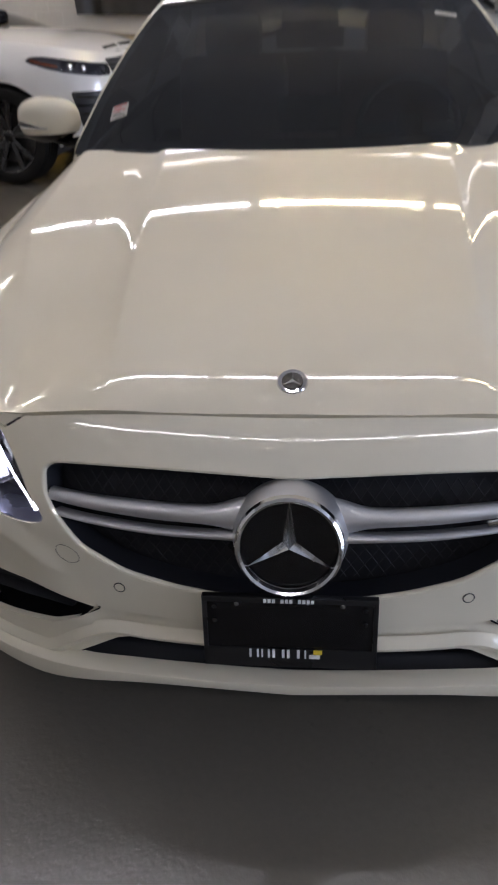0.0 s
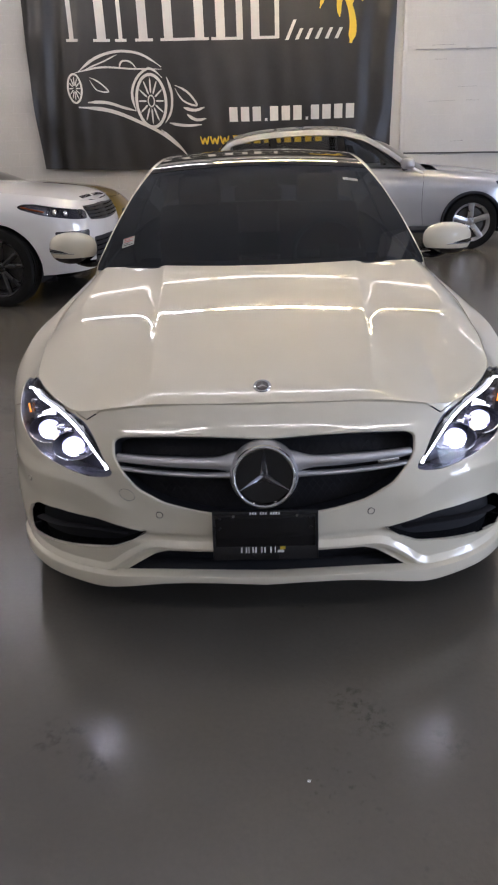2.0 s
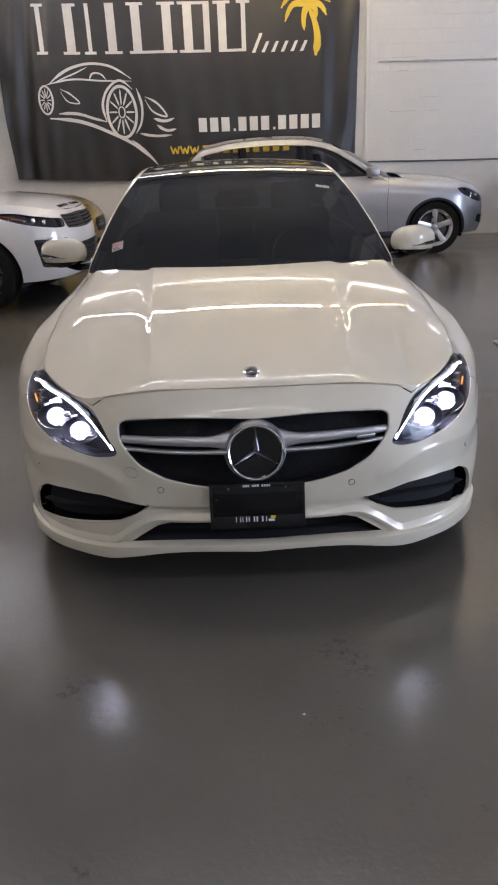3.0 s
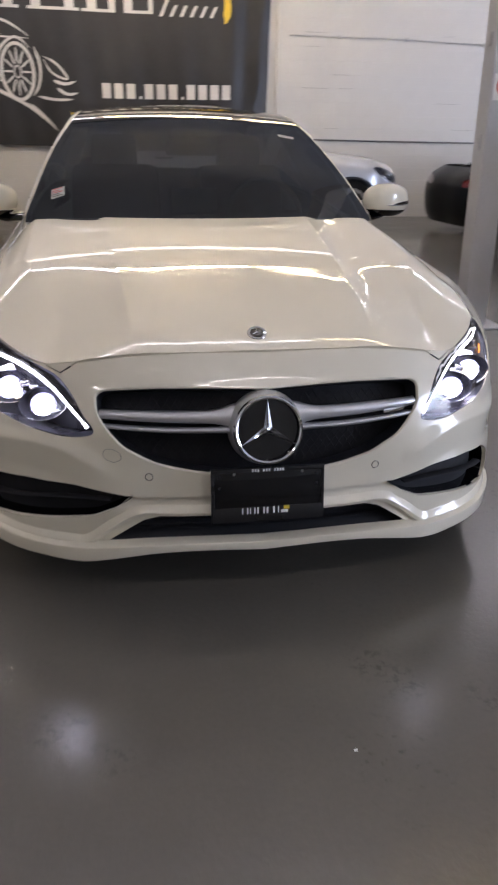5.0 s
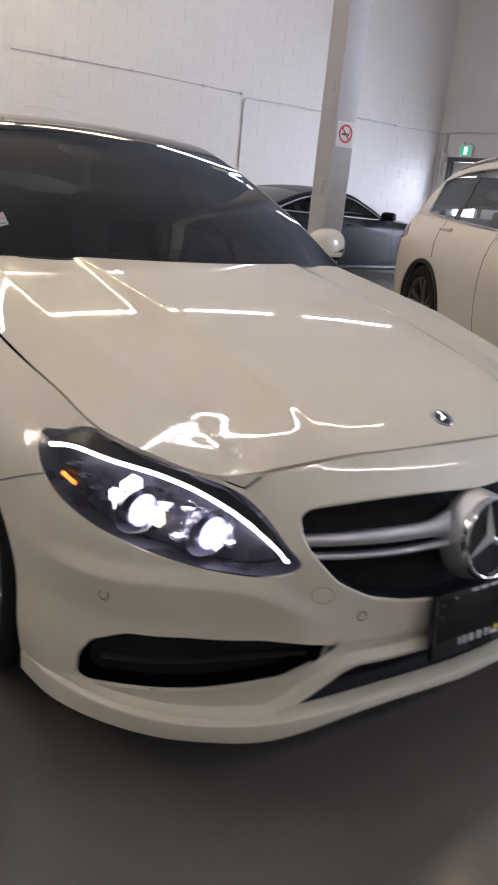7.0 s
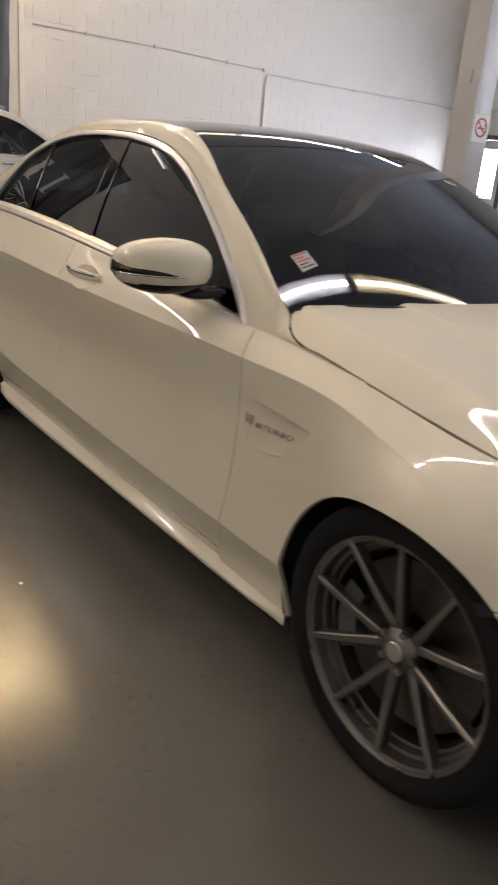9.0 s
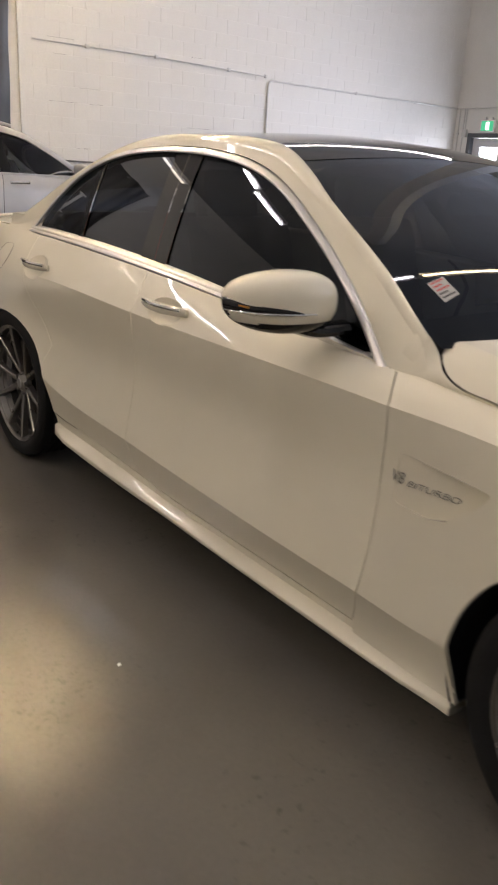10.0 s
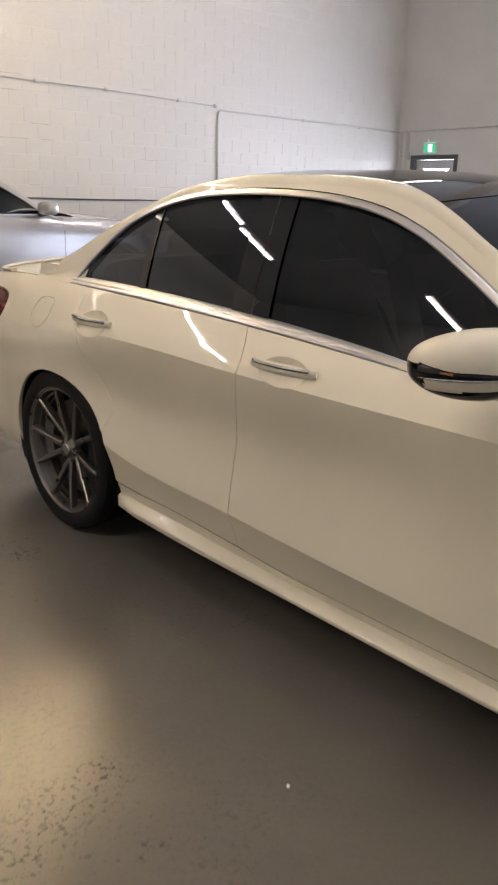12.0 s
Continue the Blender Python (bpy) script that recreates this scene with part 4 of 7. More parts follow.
# side intakes and the low centre intake: dark ducts with fins
for sx, poly in ((1, INTAKE), (-1, flip_u(INTAKE))):
    duct = part("air_intake", facing(patch(SKIN.lifted(-0.055), inset(poly, -0.01), (), 0.04), mid), DARK_GAP, saloon, "black side air intake")
    loop = np.concatenate([poly, poly[:1]])
    part("duct", grid(np.stack([SKIN.lifted(-0.004)(loop), SKIN.lifted(-0.056)(loop)], 1)), BLACK_GLOSS, duct)
    uu = np.linspace(0.44, 0.87, 20) * sx
    for dv in (0.02,):
        vv = line((0.44, 0.125), (0.6, 0.125), (0.87, 0.085))(np.abs(uu)) + dv
        part("fin", tube(SKIN.lifted(-0.022)(np.stack([uu, vv], 1)), 0.011, 6, squash=(1.3, 0.25)), DARK_GAP, duct)
low_duct = part("lower_intake", facing(patch(SKIN.lifted(-0.06), inset(LOW, -0.012), (), 0.04), mid), DARK_GAP, saloon, "black lower air intake")
loop = np.concatenate([LOW, LOW[:1]])
part("duct", grid(np.stack([SKIN.lifted(-0.004)(loop), SKIN.lifted(-0.06)(loop)], 1)), DARK_GAP, low_duct)
uu = np.linspace(-0.40, 0.40, 24)
for vv in (0.035, 0.065):
    part("fin", tube(SKIN.lifted(-0.035)(np.stack([uu, np.full(24, vv)], 1)), 0.006, 6, squash=(1.3, 0.4)), DARK_GAP, low_duct)
# the raised wing along the lower edge and the groove above it
ridge = smooth_path([(0.97, 0.030), (0.90, 0.022), (0.82, 0.018), (0.69, 0.014), (0.56, 0.012), (0.515, 0.012), (0.492, 0.022), (0.45, 0.052), (0.40, 0.086), (0.362, 0.107), (0.335, 0.113), (0.29, 0.112), (0.16, 0.112), (0.0, 0.112)], 6)
ridge = np.concatenate([ridge, (ridge * (-1, 1))[::-1][1:]])
tng = np.gradient(ridge, axis=0)
up = np.stack([-tng[:, 1], tng[:, 0]], 1) / np.linalg.norm(tng, axis=1)[:, None]
up *= np.sign(up[len(up) // 2, 1])
fade = np.clip((0.965 - np.abs(ridge[:, 0])) / 0.16, 0.0, 1)
fold = [SKIN(ridge + up * off) + SKIN.normal(ridge + up * off) * (lift * fade - 0.001)[:, None] for off, lift in ((0.022, -0.002), (0.013, 0.004), (0.004, 0.0125), (0.0, 0.0145), (-0.004, 0.0135), (-0.011, 0.011), (-0.013, 0.003), (-0.015, -0.008))]
part("bumper_wing", facing(grid(np.array(fold)), (0, 0.3, 0.3)), WHITE_PAINT, bumper, sharp=25)
tow = smooth_loop([(0.452, 0.322), (0.446, 0.342), (0.425, 0.345), (0.405, 0.332), (0.402, 0.313), (0.425, 0.302)], 4)
tow = np.concatenate([tow, tow[:1]]) * (-1, 1)
part("tow_cover_joint", tube(NOSE(tow) + SKIN.normal(tow) * 0.0002, 0.0005, 5, cap=False), DARK_GAP, bumper)
# splitter
us = np.linspace(-1.15, 1.15, 95)
a = np.abs(us)
zt = line((0, 0.213), (0.36, 0.212), (0.5, 0.200), (0.8, 0.204), (1.07, 0.206), (1.15, 0.204))(a)
zb = line((0, 0.183), (0.36, 0.178), (0.44, 0.163), (0.5, 0.152), (0.65, 0.155), (0.8, 0.156), (1.0, 0.154), (1.07, 0.153), (1.15, 0.152))(a)
fwd = line((0, 0.040), (0.5, 0.038), (0.85, 0.026), (1.0, 0.010), (1.07, 0.004), (1.15, 0.002))(a)
base = SKIN(np.stack([us, np.zeros_like(us)], 1))
nn = SKIN.normal(np.stack([us, np.full_like(us, 0.01)], 1))
nn[:, 2] = 0
rows = []
for k, d in ((1.10, -0.04), (1.06, 0.3), (1.0, 0.90), (0.95, 0.98), (0.85, 1.0), (0.10, 0.90), (0.02, 0.88), (0.0, 0.80), (0.0, -1.6)):
    p = base + nn * (d * fwd if d > 0 else np.full_like(us, d * 0.04))[:, None]
    p[:, 2] = zb + (zt - zb) * k
    rows.append(p)
part("splitter", facing(grid(np.array(rows)), (0, 0.2, 0.3)), WHITE_PAINT, bumper, "white front lip", sharp=40)
part("undertray", box(-0.74, 0.74, -0.50, 3.6, 0.19, 0.22), DARK_GAP, saloon)
part("inner_body", box(-0.50, 0.50, -0.55, 3.6, 0.22, 0.60), DARK_GAP, saloon)
# parking sensors
for u, v in ((0.326, 0.254), (0.87, 0.285)):
    for sx in (1, -1):
        o, n = NOSE([(sx * u, v)])[0], SKIN.normal([(sx * u, v)])[0]
        m = Matrix.Translation(o) @ Vector(n).to_track_quat("Z", "Y").to_matrix().to_4x4()
        sensor = part("parking_sensor", moved(lathe([(0.0015, 0.0), (0.0015, 0.009), (0.0, 0.0095)], 20, "z"), m), WHITE_PAINT, bumper)
        part("sensor_ring", moved(lathe([(-0.002, 0.0095), (0.001, 0.0097), (0.001, 0.0115), (-0.002, 0.0118)], 20, "z"), m), DARK_GAP, sensor)

# headlamps
LENS = mat("lamp_lens", (1, 1, 1), rough=0.02)
nt = LENS.node_tree
trans, gloss, mix, fres = nt.nodes.new("ShaderNodeBsdfTransparent"), nt.nodes.new("ShaderNodeBsdfGlossy"), nt.nodes.new("ShaderNodeMixShader"), nt.nodes.new("ShaderNodeFresnel")
gloss.inputs["Roughness"].default_value = 0.02
fres.inputs["IOR"].default_value = 1.45
nt.links.new(fres.outputs[0], mix.inputs[0])
nt.links.new(trans.outputs[0], mix.inputs[1])
nt.links.new(gloss.outputs[0], mix.inputs[2])
nt.links.new(mix.outputs[0], nt.nodes["Material Output"].inputs["Surface"])
LAMP_WHITE = glow("lamp_glow", (0.93, 0.94, 1.0), 70.0)
# emission on reflector cells, in place of lamp light glinting off them
CELL_WHITE = glow("lamp_cell_glow", (0.90, 0.91, 1.0), 2.6)
CELL_WARM = glow("lamp_cell_warm_glint", (1.0, 0.86, 0.62), 1.4)
# rim emission imitates the bluish halo round the lit lenses
RIM_HALO = mat("lens_rim_halo", (0.30, 0.30, 0.40), rough=0.12, metal=0.6, emit=(0.70, 0.70, 1.0), emit_strength=2.4, vary=0.1)
BEZEL = mat("lamp_bezel", (0.30, 0.30, 0.38), rough=0.28, metal=0.9, rough_vary=0.1)
GUIDE = glow("light_guide", (0.95, 0.97, 1.0), 9.0)
REFLECTOR = mat("lamp_reflector", (0.80, 0.80, 0.84), rough=0.22, metal=1.0, rough_vary=0.08)
HOUSE = mat("lamp_housing", (0.05, 0.05, 0.068), rough=0.30, metal=0.6, rough_vary=0.1)
lens_poly = inset(LAMP, 0.002)
lens_poly[:, 1] = np.minimum(lens_poly[:, 1], V - 0.003)
for sx in (1, -1):
    poly = lens_poly if sx > 0 else flip_u(lens_poly)
    lamp = part("headlamp", facing(patch(SKIN.lifted(-0.085), inset(poly, 0.004), (), 0.03), mid), HOUSE, saloon, "lit headlamp with a white light strip")
    loop = np.concatenate([poly, poly[:1]])
    part("housing", grid(np.stack([SKIN.lifted(-0.003)(loop), SKIN.lifted(-0.086)(loop)], 1)), HOUSE, lamp)
    lens = part("lens", facing(patch(SKIN.lifted(-0.001), poly, (), 0.025), mid), LENS, lamp, "clear lamp lens")
    lens.visible_shadow = False
    guide = smooth_path([(1.08, 0.583), (1.02, 0.612), (0.90, 0.636), (0.77, 0.646), (0.67, 0.622), (0.59, 0.572), (0.53, 0.485), (0.503, 0.416)], 6) * (sx, 1)
    part("light_strip", tube(SKIN.lifted(-0.016)(guide), 0.0045, 8), GUIDE, lamp, "glowing white light strip")
    brow = np.concatenate([guide[::3] + (0, 0.008), np.array([(0.52, 0.52), (0.56, 0.585), (0.62, 0.638), (0.74, 0.672), (0.86, 0.673), (0.98, 0.668), (1.045, 0.626)]) * (sx, 1)])
    part("brow", facing(patch(SKIN.lifted(-0.012), brow, (), 0.03), mid), BLACK_GLOSS, lamp)
    for n, (u, v, r) in enumerate(((0.664, 0.545, 0.034), (0.826, 0.565, 0.034))):
        o = SKIN.lifted(-0.036)([(sx * u, v)])[0]
        m = pose(*o, 4, 0, -sx * 12)
        prj = part("projector", moved(lathe([(-0.004, r * 0.98), (-0.014, r * 1.0), (-0.016, r * 1.04), (-0.010, r * 1.10), (0.03, r * 1.04)], 32, "y"), m), BEZEL, lamp, "dark metal lamp bezel")
        a = np.linspace(0, np.pi / 2, 8)
        k = 0.58 if n == 0 else 0.46
        part("lens_ball", moved(lathe([(-0.004 - 0.012 * np.cos(t), r * k * np.sin(t)) for t in a], 28, "y"), m @ pose(sx * 0.002, 0, -0.002)), LAMP_WHITE, prj, "glowing lamp lens")
        part("lens_rim", moved(lathe([(-0.010, r * k * 0.9), (-0.009, r * 0.82), (-0.002, r * 1.0)], 28, "y"), m), RIM_HALO, prj, "lens rim with a bluish glow for the lamp's halo")
        part("reflector", moved(moved(lathe([(0.030, 0.010), (0.022, 0.030), (0.008, 0.044), (-0.010, 0.052), (-0.012, 0.054)], 32, "y"), np.diag([1.25, 1, 0.95, 1])), m), REFLECTOR, lamp, "bright lamp reflector")
    # faceted cells round the two lamps; some glow to imitate light caught in reflectors
    for u, v, w, h, glowing in ((0.838, 0.606, 0.020, 0.010, CELL_WHITE), (0.772, 0.556, 0.010, 0.017, CELL_WARM), (0.872, 0.560, 0.009, 0.022, CELL_WHITE), (0.750, 0.592, 0.014, 0.008, REFLECTOR), (0.700, 0.590, 0.012, 0.008, REFLECTOR), (0.720, 0.515, 0.016, 0.006, REFLECTOR), (0.610, 0.500, 0.014, 0.005, REFLECTOR)):
        o = SKIN.lifted(-0.030)([(sx * u, v)])[0]
        part("lamp_cell", moved(box(-w, w, -0.004, 0.02, -h, h, 0.003), pose(*o, 8, sx * 14, -sx * 18)), glowing, lamp)
    for k in range(4):
        o = SKIN.lifted(-0.04)([(sx * (0.90 + 0.035 * k), 0.535 + 0.012 * k)])[0]
        part("reflector", moved(box(-0.012, 0.012, -0.01, 0.02, -0.016, 0.016, 0.004), pose(*o, 0, 0, -sx * 40)), HOUSE, lamp)
    part("side_marker", tube(SKIN.lifted(-0.020)(np.stack([np.linspace(0.985, 1.026, 6) * sx, np.linspace(0.546, 0.550, 6)], 1)), 0.0055, 8, squash=(0.5, 1)), AMBER, lamp, "amber side marker")

# tail lamps
for sx in (1, -1):
    poly = inset(TAIL, 0.002) if sx > 0 else flip_u(inset(TAIL, 0.002))
    tl = part("tail_lamp", facing(patch(SKIN.lifted(-0.001), poly, (), 0.03), mid), RED_LENS, saloon, "red tail lamp")
    part("lamp_bar", tube(SKIN.lifted(0.001)(np.stack([np.linspace(4.98, 5.26, 8) * sx, np.full(8, 0.555)], 1)), 0.004, 6), SATIN_SILVER, tl)

# fuel flap
flap = smooth_loop(np.array([(4.43, 0.605), (4.50, 0.612), (4.565, 0.60), (4.58, 0.565), (4.545, 0.535), (4.46, 0.53), (4.42, 0.56)]), 4)
p = SKIN.lifted(0.0003)(np.concatenate([flap, flap[:1]]))
p[:, 0] *= -1
part("fuel_flap_joint", tube(p, 0.0006, 5, cap=False), DARK_GAP, saloon)

# boot lid and lip
boot_mid = line((2.95, 1.03), (3.1, 1.025), (3.35, 1.018), (3.72, 1.010), (3.83, 1.004))


def on_boot(xy):
    xy = np.asarray(xy, float)
    return np.stack([xy[:, 0], xy[:, 1], boot_mid(xy[:, 1]) - 0.058 * xy[:, 0] ** 2], 1)


us = np.linspace(4.75, SKIN.U, 40)
e = SKIN(np.stack([us, np.full(40, V)], 1))[:, :2]
b = np.concatenate([[(0.735, 3.0)], e])
b = np.concatenate([b, (b * (-1, 1))[::-1][1:]])
part("boot_lid", thick(facing(patch(on_boot, b, (), 0.04), mid), 0.012), WHITE_PAINT, saloon)
lip = SKIN(np.stack([np.linspace(5.06, SKIN.U, 24), np.full(24, V)], 1)) + (0, -0.022, 0.006)
lip = np.concatenate([lip, (lip * (-1, 1, 1))[::-1][1:]])
part("boot_spoiler", tube(lip, 0.011, 8, squash=(1.5, 0.7)), WHITE_PAINT, saloon)

# rounded shoulder that joins the rear quarter to the foot of the rear pillar
us = np.linspace(4.36, 4.78, 18)
edge = SKIN(np.stack([us, np.full(18, V)], 1))
wall = np.stack([cabin_x(edge[:, 1], edge[:, 2] + 0.05), edge[:, 1], edge[:, 2] + 0.05], 1)
tuck = SKIN.lifted(0.0006)(np.stack([us, np.full(18, V - 0.010)], 1))
bow = np.stack([(edge[:, 0] + wall[:, 0]) / 2 - 0.004, edge[:, 1], edge[:, 2] + 0.012], 1)
both("rear_shoulder", facing(grid(np.array([tuck] + [(1 - k) ** 2 * edge + 2 * k * (1 - k) * bow + k * k * wall for k in np.linspace(0, 1, 6)])), mid), WHITE_PAINT, saloon)

# cabin: glass roof, windscreen, rear window, white rails, side frames
SCREEN = mat("windscreen_glass", (1, 1, 1), rough=0.01)
SIDE_GLASS = mat("side_glass", (1, 1, 1), rough=0.01)


def tint_glass(m, through_color, rough):
    nt = m.node_tree
    tr, gl, mx, fr = nt.nodes.new("ShaderNodeBsdfTransparent"), nt.nodes.new("ShaderNodeBsdfGlossy"), nt.nodes.new("ShaderNodeMixShader"), nt.nodes.new("ShaderNodeFresnel")
    tr.inputs["Color"].default_value = (*through_color, 1)
    gl.inputs["Roughness"].default_value = rough
    gl.inputs["Color"].default_value = (0.84, 0.90, 1.0, 1)
    fr.inputs["IOR"].default_value = 1.55
    nt.links.new(fr.outputs[0], mx.inputs[0])
    nt.links.new(tr.outputs[0], mx.inputs[1])
    nt.links.new(gl.outputs[0], mx.inputs[2])
    nt.links.new(mx.outputs[0], nt.nodes["Material Output"].inputs["Surface"])


tint_glass(SCREEN, (0.045, 0.052, 0.062), 0.012)
tint_glass(SIDE_GLASS, (0.025, 0.028, 0.034), 0.012)
ys = np.concatenate([np.linspace(0.675, 1.5, 50), np.linspace(1.53, 3.12, 60)])
R = rail(ys)
RIM = 0.034
win_x = R[:, 0] - np.interp(ys, [1.15, 1.55, 2.3, 2.75], [0.009, RIM, RIM, 0.10]) * np.clip((R[:, 1] - 0.60) / 0.2, 0.25, 1)


def roof_piece(y0c, y1c, bend0, bend1, step=0.035):
    """The roof's surface between two cross lines that bow forward or back in the middle."""
    xs = np.linspace(-1, 1, 31)
    wx = lambda y: np.interp(y, ys, win_x)
    lo_e, hi_e = y0c + bend0, y1c + bend1
    yy = np.linspace(lo_e, hi_e, 40)
    right = np.stack([wx(yy), yy], 1)
    top = np.stack([wx(hi_e) * xs[::-1], y1c + bend1 * xs[::-1] ** 2], 1)
    bot = np.stack([wx(lo_e) * xs, y0c + bend0 * xs**2], 1)
    left = (right * (-1, 1))[::-1]
    return facing(patch(on_roof, np.concatenate([right[1:-1], top, left[1:-1], bot]), (), step), mid)


screen = part("windscreen", roof_piece(0.44, 1.30, 0.195, 0.05), SCREEN, saloon, "dark tinted windscreen")
for w, (y0, y1, b0, b1) in enumerate(((1.262, 1.30, 0.05, 0.05),)):
    part("header_band", moved(roof_piece(y0, y1, b0, b1), Matrix.Translation((0, 0, -0.004))), BLACK_TRIM, screen)
part("roof_panel", thick(roof_piece(1.306, 2.36, 0.05, -0.02), 0.008), BLACK_GLOSS, saloon, "gloss black glass roof")
part("rear_window", roof_piece(2.366, 3.05, -0.02, 0.0), TINT, saloon, "dark rear window")
rows = []
pw = np.stack([win_x + 0.001, ys, roof_z(win_x, ys)], 1)
zg = R[:, 2] - 0.027
pg = np.stack([cabin_x(ys, zg), ys, zg], 1)
ctrl = R + (0.004, 0, 0.004)
for t in np.linspace(0, 1, 9):
    rows.append((1 - t) ** 2 * pw + 2 * t * (1 - t) * ctrl + t * t * pg)
both("roof_rail", facing(grid(np.array(rows)), mid), WHITE_PAINT, saloon)
# side frame with the window opening
OPEN = np.array([(0.762, 0.884), (0.87, 0.985), (0.986, 1.072), (1.10, 1.142), (1.22, 1.207), (1.36, 1.272), (1.47, 1.309), (1.58, 1.334), (1.69, 1.350), (1.82, 1.361), (1.945, 1.366), (2.154, 1.364), (2.345, 1.349), (2.5, 1.318),
                 (2.67, 1.252), (2.826, 1.133), (2.90, 1.055), (2.95, 1.000)])
belt_z = line((0.762, 0.884), (1.0, 0.914), (1.313, 0.943), (1.51, 0.960), (1.905, 0.981), (2.3, 0.996), (2.6, 1.000), (2.95, 1.000))
top_uv = np.stack([np.linspace(2.13, 4.72, 60), np.full(60, V)], 1)
belt_pts = SKIN(top_uv)[:, 1:]
rail_pts = np.stack([ys, zg], 1)
rail_pts = rail_pts[rail_pts[:, 1] > np.interp(rail_pts[:, 0], belt_pts[:, 0], belt_pts[:, 1]) + 0.004]
frame_out = np.concatenate([rail_pts, belt_pts[::-1] + (0, -0.004)])
yy = np.linspace(2.95, 0.762, 30)[1:-1]
arc = smooth_path(OPEN, 4)
opening = np.concatenate([arc, np.stack([yy, belt_z(yy)], 1)])
both("side_frame", facing(patch(on_side, frame_out, [opening], 0.03), mid), WHITE_PAINT, saloon)


def strip_on_side(pts, w, lift, step=None):
    """A rounded strip of trim along a line on the cabin's side."""
    pts = np.asarray(pts, float)
    t = np.gradient(pts, axis=0)
    n = np.stack([-t[:, 1], t[:, 0]], 1)
    n /= np.linalg.norm(n, axis=1)[:, None]
    rows = []
    for s, d in ((-1, -0.006), (-1, 0.6), (-0.5, 1.0), (0.5, 1.0), (1, 0.6), (1, -0.006)):
        q = on_side(pts + n * (s * w / 2))
        if step is None:
            q[:, 0] += lift * d if d > 0 else d
        else:
            q[:, 0] += step + lift * d if d > 0 else 0.0
        rows.append(q)
    return facing(grid(np.array(rows)), mid)


arc = smooth_path(OPEN, 4)
both("window_trim", strip_on_side(arc + (0, -0.013), 0.020, 0.010), SATIN_TRIM, saloon, "chrome window surround")
yy = np.linspace(0.77, 2.945, 60)
ledge = SKIN(top_uv)
lx, lz = np.interp(yy, ledge[:, 1], ledge[:, 0]), np.interp(yy, ledge[:, 1], ledge[:, 2])
bu = np.interp(yy, ledge[:, 1], top_uv[:, 0])
crown = [SKIN.lifted(up)(np.stack([bu, np.full(60, V - dv)], 1)) for dv, up in ((0.0095, -0.004), (0.0080, 0.002), (0.0050, 0.0032), (0.001, 0.0032))]
crown += [np.stack([lx + dx, yy, lz + dz], 1) for dx, dz in ((0.0, 0.003), (-0.003, 0.009), (-0.008, 0.013))]
crown.append(np.stack([cabin_x(yy, lz + 0.018) - 0.014, yy, lz + 0.018], 1))
both("belt_trim", facing(grid(np.array(crown)), mid), SATIN_TRIM, saloon, "satin chrome belt strip")
glass_in = lambda q: on_side(q) - (0.012, 0, 0)


def window(y0t, y1t, y0b, y1b):
    """Outline of a side window between two leaning edges."""
    b = [y for y in np.linspace(y1b, y0b, 14)]
    low = [(y, belt_z(y) + 0.004) for y in b]
    upper = [(y, z) for y, z in arc if y0t < y < y1t]
    return np.array([(y0t, np.interp(y0t, arc[:, 0], arc[:, 1]))] + upper + [(y1t, np.interp(y1t, arc[:, 0], arc[:, 1]))] + low)


for name, q in (("front_window", (0.775, 1.865, 0.785, 1.805)), ("rear_window_pane", (2.015, 2.525, 1.965, 2.465)), ("quarter_pane", (2.55, 2.93, 2.49, 2.90))):
    both(name, facing(patch(glass_in, window(*q), (), 0.05), mid), SIDE_GLASS, saloon, "dark tinted side window")
for name, q in (("door_pillar", (1.858, 1.9385, 1.798, 1.8735)), ("door_pillar", (1.9415, 2.022, 1.8765, 1.972)), ("window_divider", (2.518, 2.558, 2.458, 2.498))):
    both(name, facing(patch(lambda p: on_side(p) - (0.006, 0, 0), window(*q), (), 0.03), mid), TINT, saloon)

# interior, seen dimly through the glass
part("floor_pan", box(-0.68, 0.68, 0.2, 3.2, 0.24, 0.30), CABIN, saloon)
dash = part("dashboard", moved(box(-0.70, 0.70, -0.20, 0.22, -0.14, 0.09, 0.05), pose(0, 0.80, 0.84)), CABIN, saloon)
part("dash_screen", moved(box(-0.11, 0.11, -0.006, 0.006, -0.06, 0.06, 0.005), pose(0, 1.03, 1.00, -12)), BLACK_GLOSS, dash)
part("steering_wheel", moved(join(lathe([(0.013 * np.sin(t), 0.18 + 0.013 * np.cos(t)) for t in np.linspace(0, 2 * np.pi, 10)], 40, "y"), box(-0.17, 0.17, -0.01, 0.012, -0.02, 0.02, 0.004), box(-0.05, 0.05, -0.02, 0.02, -0.06, 0.05, 0.02)), pose(0.36, 1.14, 0.93, -24)), CABIN, saloon)
for sx in (1, -1):
    seat = part("front_seat", moved(box(-0.25, 0.25, -0.26, 0.26, -0.09, 0.07, 0.06), pose(sx * 0.36, 1.52, 0.52, 6)), RED_LEATHER, saloon, "red leather front seat")
    part("backrest", moved(box(-0.25, 0.25, -0.075, 0.075, -0.02, 0.62, 0.07), pose(sx * 0.36, 1.80, 0.54, -18)), RED_LEATHER, seat)
    part("headrest", moved(box(-0.13, 0.13, -0.05, 0.05, 0.0, 0.20, 0.05), pose(sx * 0.36, 2.00, 1.10, -12)), CABIN, seat)
    for hx in (-0.06, 0.06):
        part("headrest_post", tube([(sx * 0.36 + hx, 1.985, 1.05), (sx * 0.36 + hx, 2.01, 1.15)], 0.006), CHROME, seat)
bench = part("rear_seat", moved(box(-0.62, 0.62, -0.26, 0.26, -0.09, 0.08, 0.06), pose(0, 2.45, 0.54, 6)), RED_LEATHER, saloon)
